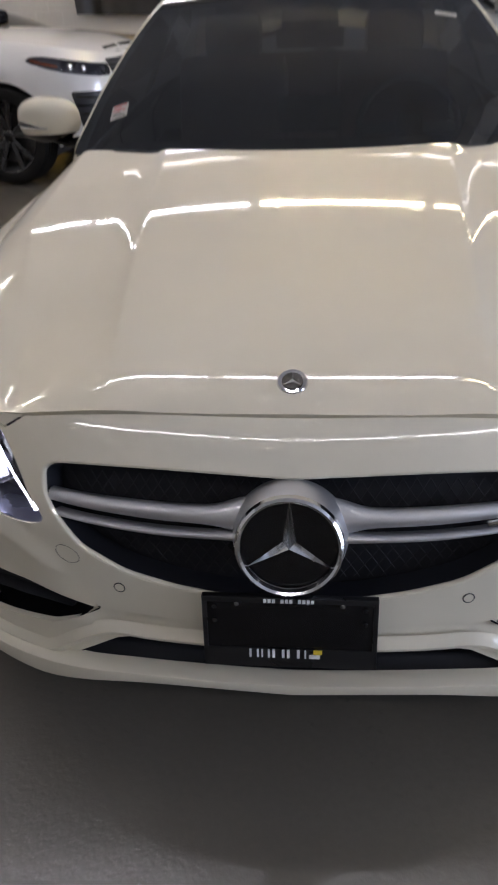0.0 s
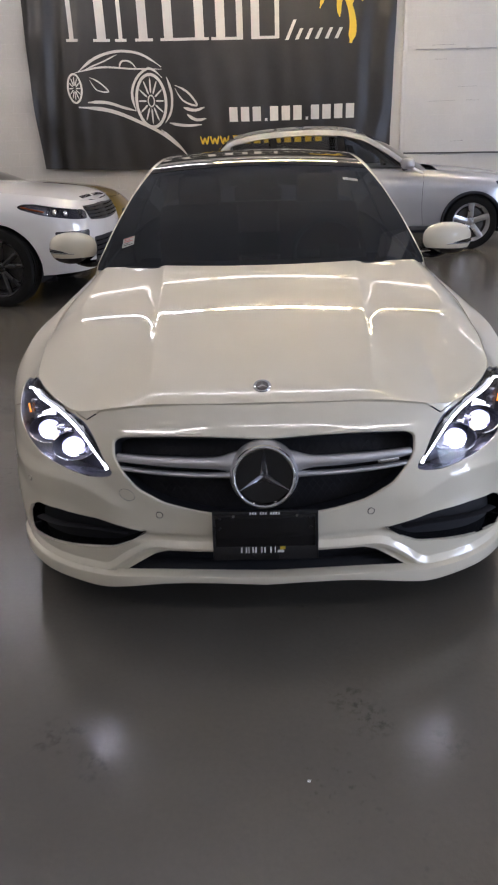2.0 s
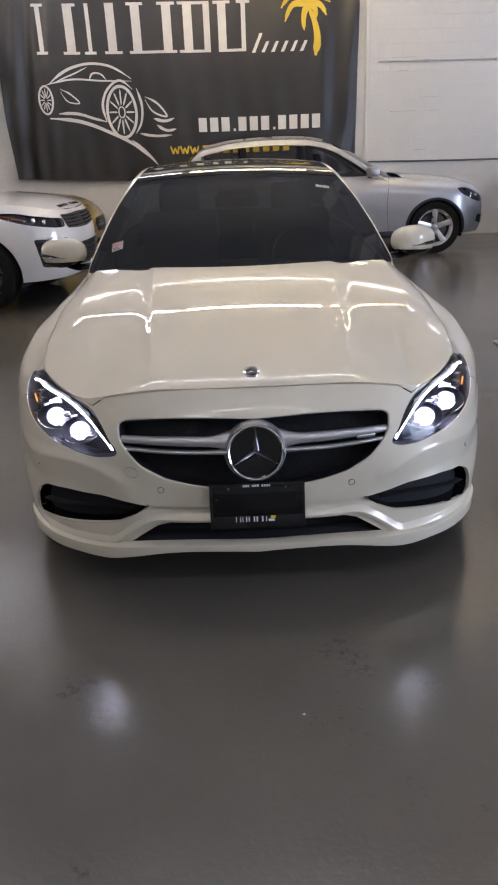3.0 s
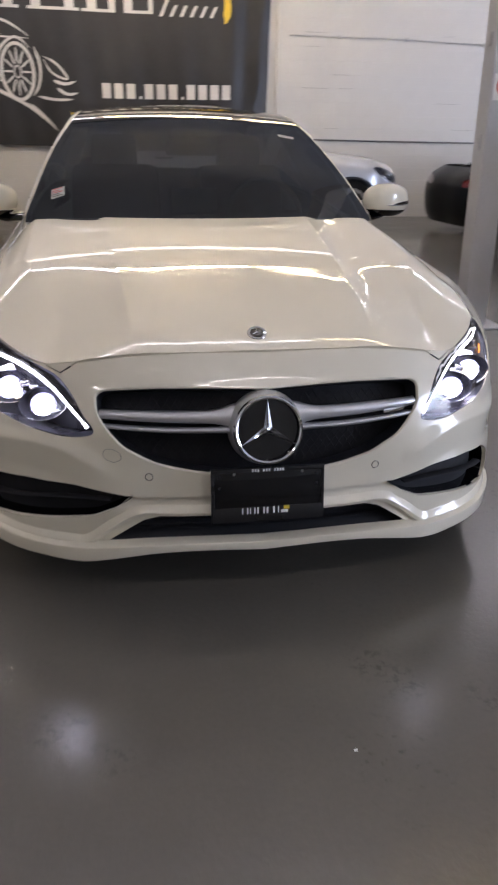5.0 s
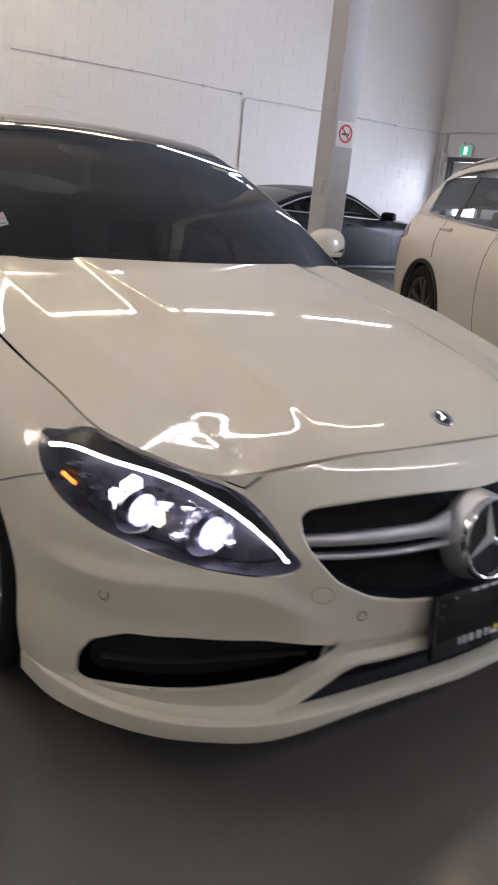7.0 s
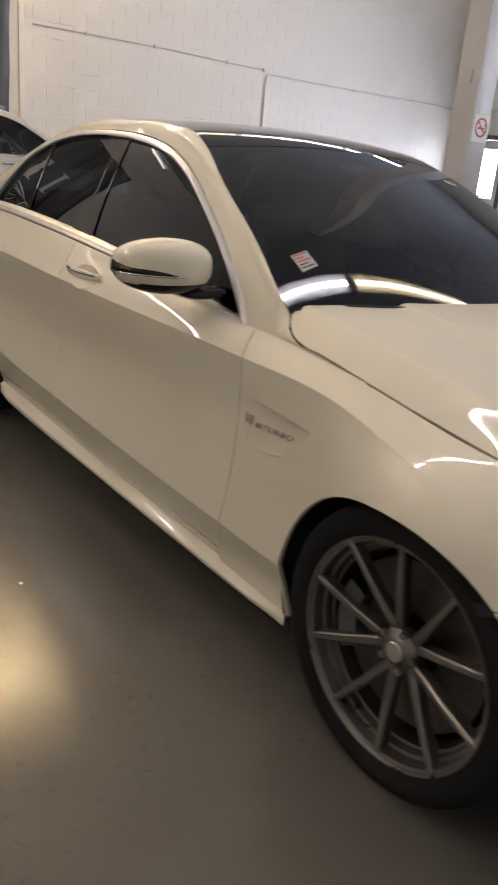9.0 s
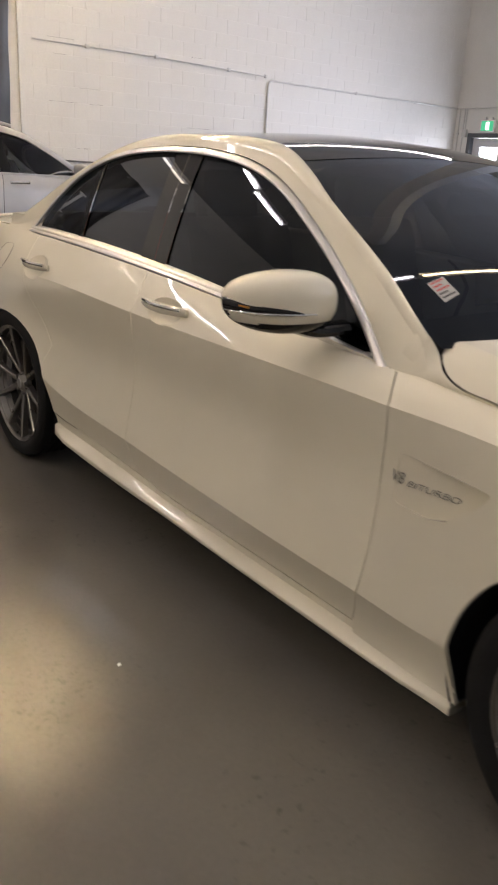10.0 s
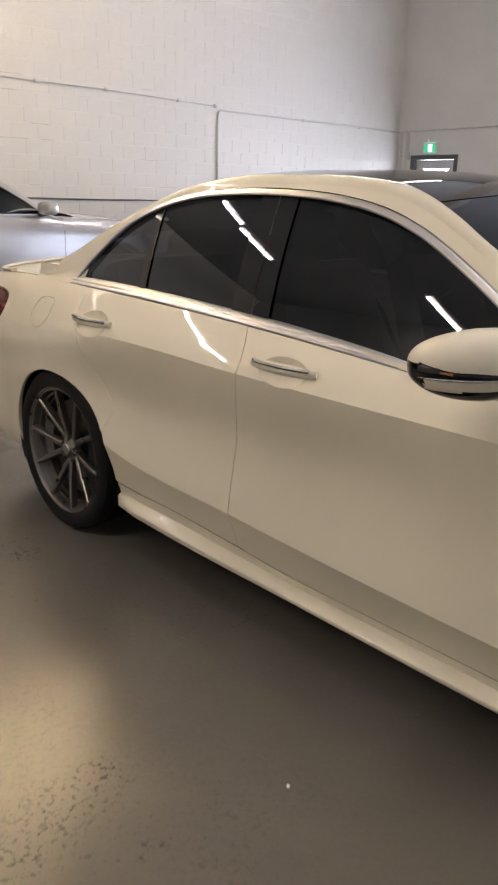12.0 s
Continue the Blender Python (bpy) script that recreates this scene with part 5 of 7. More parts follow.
part("backrest", moved(box(-0.62, 0.62, -0.07, 0.07, 0.0, 0.56, 0.07), pose(0, 2.68, 0.56, -24)), RED_LEATHER, bench)
part("parcel_shelf", box(-0.60, 0.60, 2.82, 3.1, 0.98, 1.0), CABIN, saloon)
part("mirror_inside", moved(box(-0.12, 0.12, -0.015, 0.02, -0.035, 0.035, 0.015), pose(0, 1.16, 1.235, 10)), BLACK_PLASTIC, saloon)
part("camera_box", moved(box(-0.10, 0.10, -0.05, 0.05, -0.03, 0.02, 0.015), pose(0, 1.18, 1.29, 24)), BLACK_PLASTIC, saloon)
# windscreen stickers, laid on the glass; paper greyed to imitate tinted glass over it
RED_PRINT = mat("red_print", (0.5, 0.05, 0.05), rough=0.6, vary=0.1)
TINTED_PAPER = mat("paper", (0.42, 0.42, 0.40), rough=0.7, vary=0.06)


def sticker(cx, cy, w, h, rows_n, red):
    def on(q):
        g = on_roof(np.asarray(q, float))
        return g + (0, -0.0008, 0.0014)

    sh = part("windscreen_sticker", facing(patch(on, [(cx - w / 2, cy - h / 2), (cx + w / 2, cy - h / 2 + 0.004), (cx + w / 2, cy + h / 2), (cx - w / 2, cy + h / 2)], (), 0.03), mid), TINTED_PAPER, saloon, "small printed paper sticker")
    for k in range(rows_n):
        y = cy + h / 2 - h * (k + 0.7) / (rows_n + 0.6)
        part("print_bar", facing(patch(lambda q: on(q) + (0, -0.0004, 0.0008), [(cx - w * 0.42, y), (cx + w * (0.1 if k % 2 else 0.38), y), (cx + w * (0.1 if k % 2 else 0.38), y + h * 0.07), (cx - w * 0.42, y + h * 0.07)], (), 0.03), mid), RED_PRINT if red and k < 3 else CABIN, sh)


sticker(-0.612, 0.757, 0.056, 0.062, 5, True)
sticker(0.468, 1.19, 0.075, 0.03, 2, False)
# wipers
for x0, x1, d in ((0.55, -0.05, 0.0), (-0.10, -0.60, 0.02)):
    xs = np.linspace(x0, x1, 14)
    yb = 0.44 + 0.195 * (xs / 0.72) ** 2 + 0.004 + d * 0.2
    p = on_roof(np.stack([xs, yb], 1)) + (0, 0, -0.002)
    part("wiper", tube(p, 0.006, 6, squash=(1.0, 1.6)), BLACK_PLASTIC, saloon)

# door mirrors
MIR = (0.944, 0.975, 1.012)


def blob(rx, ry, rz, e=0.75, n=28, m=16, cut=None):
    """A soft-edged block."""
    a, b = np.meshgrid(np.linspace(0, 2 * np.pi, n, endpoint=False), np.linspace(-np.pi / 2, np.pi / 2, m), indexing="ij")
    sp = lambda w, k: np.sign(w) * np.abs(w) ** k
    p = np.stack([rx * sp(np.cos(b), e) * sp(np.cos(a), e), ry * sp(np.cos(b), e) * sp(np.sin(a), e), rz * sp(np.sin(b), e)], -1)
    return grid(p, closed_u=True)


def mirror_shape(s, zs=1.0):
    v, f = blob(0.142 * s, 0.070 * s, 0.076 * s, 0.78, 72, 40)
    k = v[:, 0] / 0.142
    v[:, 2] *= 1.0 - 0.16 * np.clip(k, 0, 1)
    v[:, 1] += 0.030 * k * k
    return v, f


for sx in (1, -1):
    v, f = mirror_shape(1.0)
    v = v * (sx, 1, 1)
    if sx < 0:
        f = [tuple(reversed(g)) for g in f]
    low = lambda g: v[list(g)][:, 2].mean() < -0.044 + 0.055 * np.clip((sx * v[list(g)][:, 0].mean() - 0.118) / 0.015, 0, 1)
    up, dn = [g for g in f if not low(g)], [g for g in f if low(g)]
    m = np.array(pose(sx * MIR[0], MIR[1], MIR[2], 0, sx * 3, sx * 36))
    cap = part("door_mirror", moved((v, up), m), WHITE_PAINT, saloon, "white door mirror with a black base")
    part("mirror_base", moved((v, dn), m), BLACK_GLOSS, cap)
    t = np.linspace(-0.085, 0.134, 20)
    k = (t + 0.085) / 0.219
    band = np.stack([sx * t, -0.067 * np.sqrt(np.clip(1 - (t / 0.147) ** 2, 0.05, 1)) ** 0.8 + 0.030 * (t / 0.142) ** 2 - 0.002, -0.021 + 0.020 * k], 1)
    part("indicator_strip", moved(tube(band, 0.003 + 0.0145 * k, 8, squash=(0.30, 1)), m), BLACK_GLOSS, cap, "dark tapering indicator lens")
    edge_line = band + np.stack([0 * t, -0.003 - 0 * t, -0.002 - 0.0120 * k], 1)
    part("indicator_edge", moved(tube(edge_line, 0.0026, 6), m), CHROME, cap)
    part("indicator_lens", moved(tube(band[14:17] + (0, -0.004, 0.002), 0.0028, 6, squash=(0.4, 1)), m), AMBER_DULL, cap, "amber glint in the indicator lens")
    part("mirror_glass", moved(moved(lathe([(0.0, 0.0), (0.0, 1.0)], 28, "y"), np.diag([0.10, 1, 0.058, 1])), m @ np.array(pose(0, 0.082, 0))), CHROME, cap)
    arm = [(sx * 0.762, 0.93, 0.945), (sx * 0.80, 0.94, 0.94), (sx * 0.85, 0.95, 0.938), (sx * 0.90, 0.965, 0.95)]
    part("mirror_arm", tube(smooth_path(arm, 4), 0.024, 10, squash=(1.5, 0.75)), BLACK_GLOSS, cap)

# door handles with their hollows
for doors, y0, y1, z, dish in ((DOORS, 1.497, 1.742, 0.884, DISH_F), (REAR_DOORS, 2.474, 2.722, 0.892, DISH_R)):
    for sx, dob in zip((1, -1), doors):
        g = bowl(dish)
        part("handle_hollow", g if sx > 0 else mirrored(g), WHITE_PAINT, dob)
        yy = np.linspace(y0, y1, 16)
        k = (yy - y0) / (y1 - y0)
        p = SKIN(SKIN.side(np.stack([yy, np.full(16, z)], 1)))
        out = 0.006 + 0.026 * np.sin(np.pi * np.clip(k, 0.02, 0.98)) ** 0.5
        p[:, 0] += out
        p[:, 0] *= sx
        hd = part("door_handle", tube(p, 0.0165 * (0.55 + 0.45 * np.sin(np.pi * np.clip(k, 0.03, 0.97)) ** 0.4), 10, squash=(0.55, 1.0)), WHITE_PAINT, dob, "white door handle with chrome strip")
        q = p + np.array([sx * 0.0085, 0, 0.004])
        part("chrome_strip", tube(q[1:-1] + (0, 0, 0.004), 0.0065, 6, squash=(0.6, 1.0)), CHROME, hd)


# ---------------------------------------------------------------- wheels
def tyre_geo(r, rim, w):
    s = w / 2
    prof = [(-s * 0.88, rim), (-s * 0.97, rim + (r - rim) * 0.25), (-s, rim + (r - rim) * 0.55), (-s * 0.95, r - 0.014), (-s * 0.84, r - 0.003)]
    for g in (-0.55, -0.18, 0.18, 0.55):
        prof += [(s * g - 0.006, r), (s * g - 0.005, r - 0.008), (s * g + 0.005, r - 0.008), (s * g + 0.006, r)]
    prof += [(-x, q) for x, q in prof[4::-1]]
    return lathe(prof, 64)


def spoke(r0, r1, a0, a1, w0, w1, x0, x1, d):
    """One tapered spoke from the hub to the rim, in the wheel's plane x."""
    rows = []
    for t in np.linspace(0, 1, 6):
        w, x = w0 + (w1 - w0) * t, x0 + (x1 - x0) * t + 0.012 * np.sin(np.pi * t) * 0.3
        foot, tip = np.array([0, np.cos(a0), np.sin(a0)]) * r0, np.array([0, np.cos(a1), np.sin(a1)]) * r1
        way = (tip - foot) / np.linalg.norm(tip - foot)
        c, s = foot + (tip - foot) * t, np.array([0, -way[2], way[1]])
        rows.append([c + s * o * w + np.array([x + h, 0, 0]) for o, h in ((-0.5, -d), (-0.5, -0.004), (-0.3, 0.0), (0.3, 0.0), (0.5, -0.004), (0.5, -d))])
    return grid(np.array(rows), closed_v=True)


def wheel(parent, place, sx, r, rim, width, pairs, alloy, twin=0.32, spin=0.0, wide=(0.03, 0.022), brakes=True, turn=0.0):
    """Tyre, rim, spokes, hub and brake; outer face towards sx."""
    m = np.array(Matrix.Translation(place) @ pose(0, 0, 0, 0, 0, turn)) @ np.diag([sx, 1.0, 1, 1])
    wh = part("wheel", moved(tyre_geo(r, rim, width), m), RUBBER, parent, "road wheel with a black tyre")
    s = width / 2
    part("rim", moved(lathe([(s * 0.82, rim + 0.003), (s * 0.92, rim + 0.002), (s * 0.92, rim - 0.001), (s * 0.89, rim - 0.004), (s * 0.85, rim - 0.005), (s * 0.82, rim - 0.012), (s * 0.56, rim - 0.018), (s * 0.54, rim - 0.026), (s * 0.36, rim - 0.031), (s * 0.34, rim - 0.037)], 64), m), alloy, wh, sharp=50)
    part("barrel", moved(lathe([(s * 0.345, rim - 0.036), (s * 0.1, rim - 0.042), (-s * 0.2, rim - 0.05), (-s * 0.7, rim - 0.03), (-s * 0.8, rim + 0.005)], 64), m), DARK_ALLOY, wh, sharp=50)
    part("barrel_back", moved(lathe([(-s * 0.55, 0.0), (-s * 0.55, rim - 0.03)], 40), m), DARK_GAP, wh)
    face = s * 0.80
    for k in range(pairs):
        for side in ((-1, 1) if twin else (0,)):
            a = spin + 2 * np.pi * k / pairs
            part("spoke", moved(spoke(0.045, rim - 0.001, a + side * twin * 0.30, a + side * twin, wide[0], wide[1], face - 0.030, face + 0.006, 0.030), m), alloy, wh, sharp=30)
    hubp = part("hub", moved(lathe([(face - 0.013, 0.0), (face - 0.013, 0.026), (face - 0.018, 0.034), (face - 0.028, 0.050), (face - 0.05, 0.056)], 32), m), alloy, wh)
    part("hub_cap", moved(lathe([(face - 0.009, 0.0), (face - 0.010, 0.021), (face - 0.014, 0.025)], 28), m), SATIN_SILVER if alloy is not BLACK_ALLOY else BLACK_GLOSS, hubp)
    for k in range(5):
        a = spin + 2 * np.pi * (k + 0.5) / 5
        part("bolt", moved(lathe([(face - 0.014, 0.0), (face - 0.014, 0.008), (face - 0.030, 0.009)], 6), m @ np.array(Matrix.Translation((0, 0.047 * np.cos(a), 0.047 * np.sin(a))))), STEEL, hubp)
    if brakes:
        part("brake_disc", moved(lathe([(-0.002, 0.075), (0.0, 0.08), (0.0, rim - 0.062), (-0.012, rim - 0.060)], 48), m @ np.array(Matrix.Translation((s * 0.10, 0, 0)))), DARK_STEEL, wh)
        a = np.linspace(-0.5, 0.5, 8)
        cal = np.stack([np.stack([np.full(8, x), rr * np.cos(a), rr * np.sin(a)], 1) for x, rr in ((-0.03, rim - 0.125), (0.036, rim - 0.12), (0.042, rim - 0.07), (-0.03, rim - 0.055))], 0)
        part("brake_caliper", moved(grid(cal, closed_u=True), m @ np.array(Matrix.Translation((s * 0.12, 0, 0)))), CALIPER, wh)
    return wh


for cy, cx, sp in ((HUB_F, 0.818, -0.058), (HUB_R, 0.808, -0.15)):
    for sx in (1, -1):
        wheel(saloon, (sx * cx, cy, HUB_Z), sx, 0.333, 0.261, 0.202, 5, ALLOY, 0.314, sp, (0.024, 0.016))
        liner = [(sx * x, cy + 0.02 + (0.39) * np.cos(t), HUB_Z + 0.36 * np.sin(t)) for t in np.linspace(-0.4, np.pi + 0.4, 24) for x in (0.52, 0.872)]
        part("wheel_housing", grid(np.array(liner).reshape(24, 2, 3)), DARK_GAP, saloon)
        part("housing_wall", box(sx * 0.53 - 0.01, sx * 0.53 + 0.01, cy - 0.40, cy + 0.42, 0.20, 0.72), DARK_GAP, saloon)

# ---------------------------------------------------------------- the other parked cars


def parked_car(name, label, m, s):
    """A parked car from a few measures: nose at -y, front axle at the origin, with its panes, lamps, wheels and trim as parts."""
    car = thing(name, m, label, "car", "parked cars of the hall")
    W, n, wb, t = s["half"], s["nose"], s["base"], s["tail"]
    plan = [(0, -n), (0.38, -n + 0.015), (0.68, -n + 0.085), (0.90, -n + 0.26), (0.975, -0.40), (1.0, 0.0), (0.985, 0.55), (0.995, 1.5), (1.0, wb - 0.1), (0.995, wb + 0.45), (0.95, wb + t - 0.15), (0.64, wb + t - 0.03), (0, wb + t)]
    edge = line(*s["edge"])
    rows = []
    for frac, side, push in ((0.0, 0.955, 0.045), (0.14, 0.985, 0.015), (0.36, 1.0, 0.0), (0.60, 1.0, 0.0), (0.83, 0.975, 0.03), (1.0, None, s.get("rake", 0.13))):
        row = []
        for i, (fx, y) in enumerate(plan):
            k = fx
            sd = side if side else (0.86 if y < 0.6 else s.get("belt", 0.90))
            yy = y + (push if i < 4 else -push if i > 9 else 0) * (1 if i < 4 else s.get("back", 0.8))
            z = s["hem"] + (edge(yy) - s["hem"]) * frac
            row.append((W * k * sd, float(yy), float(z)))
        rows.append(row)
    skin = Cage(rows)
    V = skin.V
    r = s["wheel"]
    c0 = (0, wb / 2, 0.5)

    def arch_of(cy, k):
        a = np.linspace(-0.45, np.pi + 0.45, 34)
        uv = skin.find(np.stack([cy + (r + k) * np.cos(a), r + (r + k - 0.01) * np.sin(a)], 1), (1, 2), lambda q: q[:, 0] > 0.6 * W)
        return np.concatenate([uv, [(uv[-1, 0], -0.2), (uv[0, 0], -0.2)]])

    holes = [arch_of(0, 0.045), arch_of(wb, 0.045)]
    lamps = {k: smooth_loop(skin.find(s[k]), 3) for k in ("lamp", "tail_lamp") if k in s}
    fronts = {k: skin.front(s[k]) for k in ("grille", "intake", "low_intake") if k in s}
    full = np.array([(0, 0), (skin.U, 0), (skin.U, V), (0, V)])
    cut = holes + [p for p in lamps.values()]
    geo = thick(facing(patch(skin, full, cut, s.get("step", 0.045)), c0), 0.006)
    part("body_side", geo, s["paint"], car)
    part("body_side", mirrored(geo), s["paint"], car)
    for sx in (1, -1):
        fl = (lambda p: p) if sx > 0 else flip_u
        if "lamp" in lamps:
            lp = part("headlamp", facing(patch(skin.lifted(-0.02), fl(inset(lamps["lamp"], -0.01)), (), 0.05), c0), HOUSE, car, "unlit headlamp")
            part("lens", facing(patch(skin.lifted(-0.002), fl(lamps["lamp"]), (), 0.05), c0), LENS, lp)
            mid_uv = lamps["lamp"].mean(0)
            for k in (-0.07, 0.05):
                o = skin.lifted(-0.016)([((mid_uv[0] + k) * sx, mid_uv[1])])[0]
                part("reflector", moved(blob(0.035, 0.02, 0.03), pose(*o)), CHROME, lp)
            if "side_amber" in s:
                q = skin.find(s["side_amber"]) * (sx, 1)
                part("side_marker", tube(skin.lifted(-0.004)(q), 0.009, 6), AMBER_OFF, lp)
        if "tail_lamp" in lamps:
            part("tail_lamp", facing(patch(skin.lifted(0.001), fl(lamps["tail_lamp"]), (), 0.05), c0), RED_LENS, car, "red tail lamp")
        for k in ("grille", "intake", "low_intake"):
            if k in fronts:
                g = part("grille" if k == "grille" else "air_intake", facing(patch(skin.lifted(0.003), fl(rounded(fronts[k], 0.03, 3)), (), 0.05), c0), BLACK_PLASTIC, car)
                lo, hi = fronts[k].min(0), fronts[k].max(0)
                for v in np.linspace(lo[1], hi[1], 6)[1:-1]:
                    uu = np.linspace(lo[0], hi[0], 12)
                    uu = uu[inside(fronts[k], np.stack([uu, np.full(12, v)], 1))] * sx
                    if len(uu) > 2:
                        part("slat", tube(skin.lifted(0.006)(np.stack([uu, np.full(len(uu), v)], 1)), 0.007, 5), BLACK_GLOSS, g)
        for cy in (0, wb):
            wheel(car, (sx * (W - 0.115 - s.get("sunk", 0.0)), cy, r), sx, r, s["rim"], 0.23, s["spokes"], s["alloy"], s.get("twin", 0.0), 0.3, s.get("wide", (0.05, 0.04)), turn=s.get("steer", 0) if cy == 0 else 0)
            a = np.linspace(-0.35, np.pi + 0.35, 20)
            part("wheel_housing", grid(np.array([(sx * x, cy + (r + 0.05) * np.cos(q), r + (r + 0.05) * np.sin(q)) for q in a for x in (W - 0.36, W - 0.03)]).reshape(20, 2, 3)), DARK_GAP, car)
            part("housing_wall", box(sx * (W - 0.37) - 0.01, sx * (W - 0.37) + 0.01, cy - r - 0.06, cy + r + 0.06, 0.2, 2 * r + 0.06), DARK_GAP, car)
            if s.get("clad"):
                av = arch_of(cy, 0.045)[:-2] * (sx, 1)
                part("arch_trim", tube(skin.lifted(0.004)(av[2:-2]), 0.022, 6, squash=(0.5, 1)), BLACK_PLASTIC, car)
    part("underbody", box(-W * 0.84, W * 0.84, -n + 0.44, wb + t - 0.40, s["hem"] - 0.02, s["hem"] + 0.16), DARK_GAP, car)
    # bonnet between the upper edges
    yn = -n + s.get("rake", 0.13)
    us = np.linspace(0, skin.find([(0.8 * W, s["cowl"], float(edge(s["cowl"])))])[0][0], 50)
    e = skin(np.stack([us, np.full(50, V)], 1))
    w = np.linspace(-1, 1, 15)
    ys = np.linspace(yn, s["cowl"], 26)
    ex, ez = np.interp(ys, e[:, 1], e[:, 0]), np.interp(ys, e[:, 1], e[:, 2])
    ex[0] = 0.02
    crown = s.get("crown", 0.07)
    bon = np.stack([ex[:, None] * w, np.repeat(ys[:, None], 15, 1), ez[:, None] + crown * (ex[:, None] / W) ** 0.8 * (1 - np.abs(w) ** 2.6) * np.clip((ys[:, None] - yn) / 0.12, 0, 1) ** 0.6], -1)
    part("bonnet", facing(grid(bon), c0), s["paint"], car)
    # cabin
    rm = line(*s["roof"])
    k_r = s.get("arc", 0.09)

    def rz(x, y):
        x = np.abs(np.asarray(x, float))
        bow = np.clip((s["head"] + 0.4 - np.asarray(y, float)) / 0.5, s.get("bow_back", -0.5), 1) * 0.20
        return rm(y - bow * x**2) - k_r * x**2

    zb = s["edge_mid"]
    xb = W * s.get("belt", 0.90) - 0.012

    def cx(y, z):
        y, h = np.asarray(y, float), np.asarray(z, float) - zb
        return (xb - s["lean"] * h - 0.22 * h * h) * (1 - 0.05 * np.clip((1.3 - y) / 1.0, 0, 2) ** 2 - s.get("pinch", 0.04) * np.clip((y - 1.6) / 1.4, 0, 2) ** 2)

    def side_at(q):
        q = np.asarray(q, float)
        return np.stack([cx(q[:, 0], q[:, 1]), q[:, 0], q[:, 1]], 1)

    def roof_at(q):
        q = np.asarray(q, float)
        return np.stack([q[:, 0], q[:, 1], rz(q[:, 0], q[:, 1])], 1)

    y0, y1 = s["cab"]
    ys = np.linspace(y0, y1, 90)
    x = np.full(90, 0.6)
    for _ in range(60):
        x = 0.6 * x + 0.4 * cx(ys, rz(x, ys))
    R = np.stack([x, ys, rz(x, ys)], 1)
    wx = x - 0.04
    zg = R[:, 2] - 0.035
    pw, pg = np.stack([wx, ys, rz(wx, ys)], 1), np.stack([cx(ys, zg), ys, zg], 1)
    ctrl = R + (0.004, 0, 0.004)
    rr = np.array([(1 - q) ** 2 * pw + 2 * q * (1 - q) * ctrl + q * q * pg for q in np.linspace(0, 1, 7)])
    both("roof_rail", facing(grid(rr), c0), s["paint"], car)

    def cap_piece(a, b):
        yy = np.linspace(a, b, 30)
        rx = np.interp(yy, ys, wx)
        o = np.concatenate([np.stack([rx, yy], 1), np.stack([-rx, yy], 1)[::-1]])
        return facing(patch(roof_at, o, (), 0.07), c0)

    part("windscreen", cap_piece(y0, s["head"]), TINT, car, "dark windscreen")
    part("roof", cap_piece(s["head"] + 0.006, s["rear_head"]), s.get("roof_paint", s["paint"]), car)
    part("rear_window", cap_piece(s["rear_head"] + 0.006, y1), TINT, car, "dark rear window")
    eb = lambda y: edge(np.asarray(y, float))
    keep = zg > eb(ys) + 0.01
    lower = np.linspace(ys[keep][-1], ys[keep][0], 40)
    outl = np.concatenate([np.stack([ys[keep], zg[keep]], 1), np.stack([lower, eb(lower) - 0.01], 1)])
    wy = np.linspace(*s["glass"], 50)
    up = np.minimum(np.interp(wy, ys, zg) - 0.03, 99)
    for gy, k in s.get("drop", ()):
        up = np.minimum(up, eb(wy) + 0.02 + k * np.clip(gy - wy, 0, 9))
    ok = up > eb(wy) + 0.03
    wy, up = wy[ok], up[ok]
    op = np.concatenate([np.stack([wy, up], 1), np.stack([wy[::-1], eb(wy[::-1]) + 0.018], 1)])
    both("side_frame", facing(patch(side_at, outl, [op], 0.06), c0), s["paint"], car)
    both("side_window", facing(patch(lambda q: side_at(q) - (0.01, 0, 0), op, (), 0.08), c0), s.get("pane", TINT), car, "dark side window")
    trim = s.get("trim", SATIN_TRIM)
    loop = np.concatenate([op, op[:1]])
    both("window_trim", tube(side_at(dense(loop, 0.05)) + (0.002, 0, 0), 0.009, 6, cap=False), trim, car)
    for py in s["posts"]:
        zt, zl = np.interp(py, ys, zg) - 0.03, float(eb(py)) + 0.018
        q = np.array([(py + 0.05, zt), (py - 0.04, zt), (py - 0.09, zl), (py + 0.02, zl)])
        both("door_pillar", facing(patch(lambda p: side_at(p) - (0.006, 0, 0), q, (), 0.08), c0), BLACK_GLOSS, car)
    for sy, lo in s["seams"]:
        q = skin.find(np.stack([sy + 0.03 * np.sin(np.linspace(0, 3, 10)), np.linspace(float(eb(sy)) - 0.005, lo, 10)], 1), (1, 2), lambda g: g[:, 0] > 0.6 * W)
        both("door_joint", tube(skin.lifted(0.0005)(q), 0.0028, 5), DARK_GAP, car)
    for hy in s["handles"]:
        q = skin.find(np.stack([np.linspace(hy, hy + 0.22, 8), np.full(8, s["handle_z"])], 1), (1, 2), lambda g: g[:, 0] > 0.6 * W)
        both("door_handle", tube(skin.lifted(0.028)(q), 0.016, 8, squash=(0.6, 1)), s.get("handle", CHROME), car)
    q = np.linspace(0.42, wb - 0.42, 12)
    yy = np.linspace(r + 0.12, wb - r - 0.12, 16)
    both("sill_trim", tube(np.stack([np.full(16, W * 0.955), yy, np.full(16, s["hem"] + 0.01)], 1), 0.05, 8, squash=(0.8, 1)), BLACK_PLASTIC if s.get("clad") else s["paint"], car)
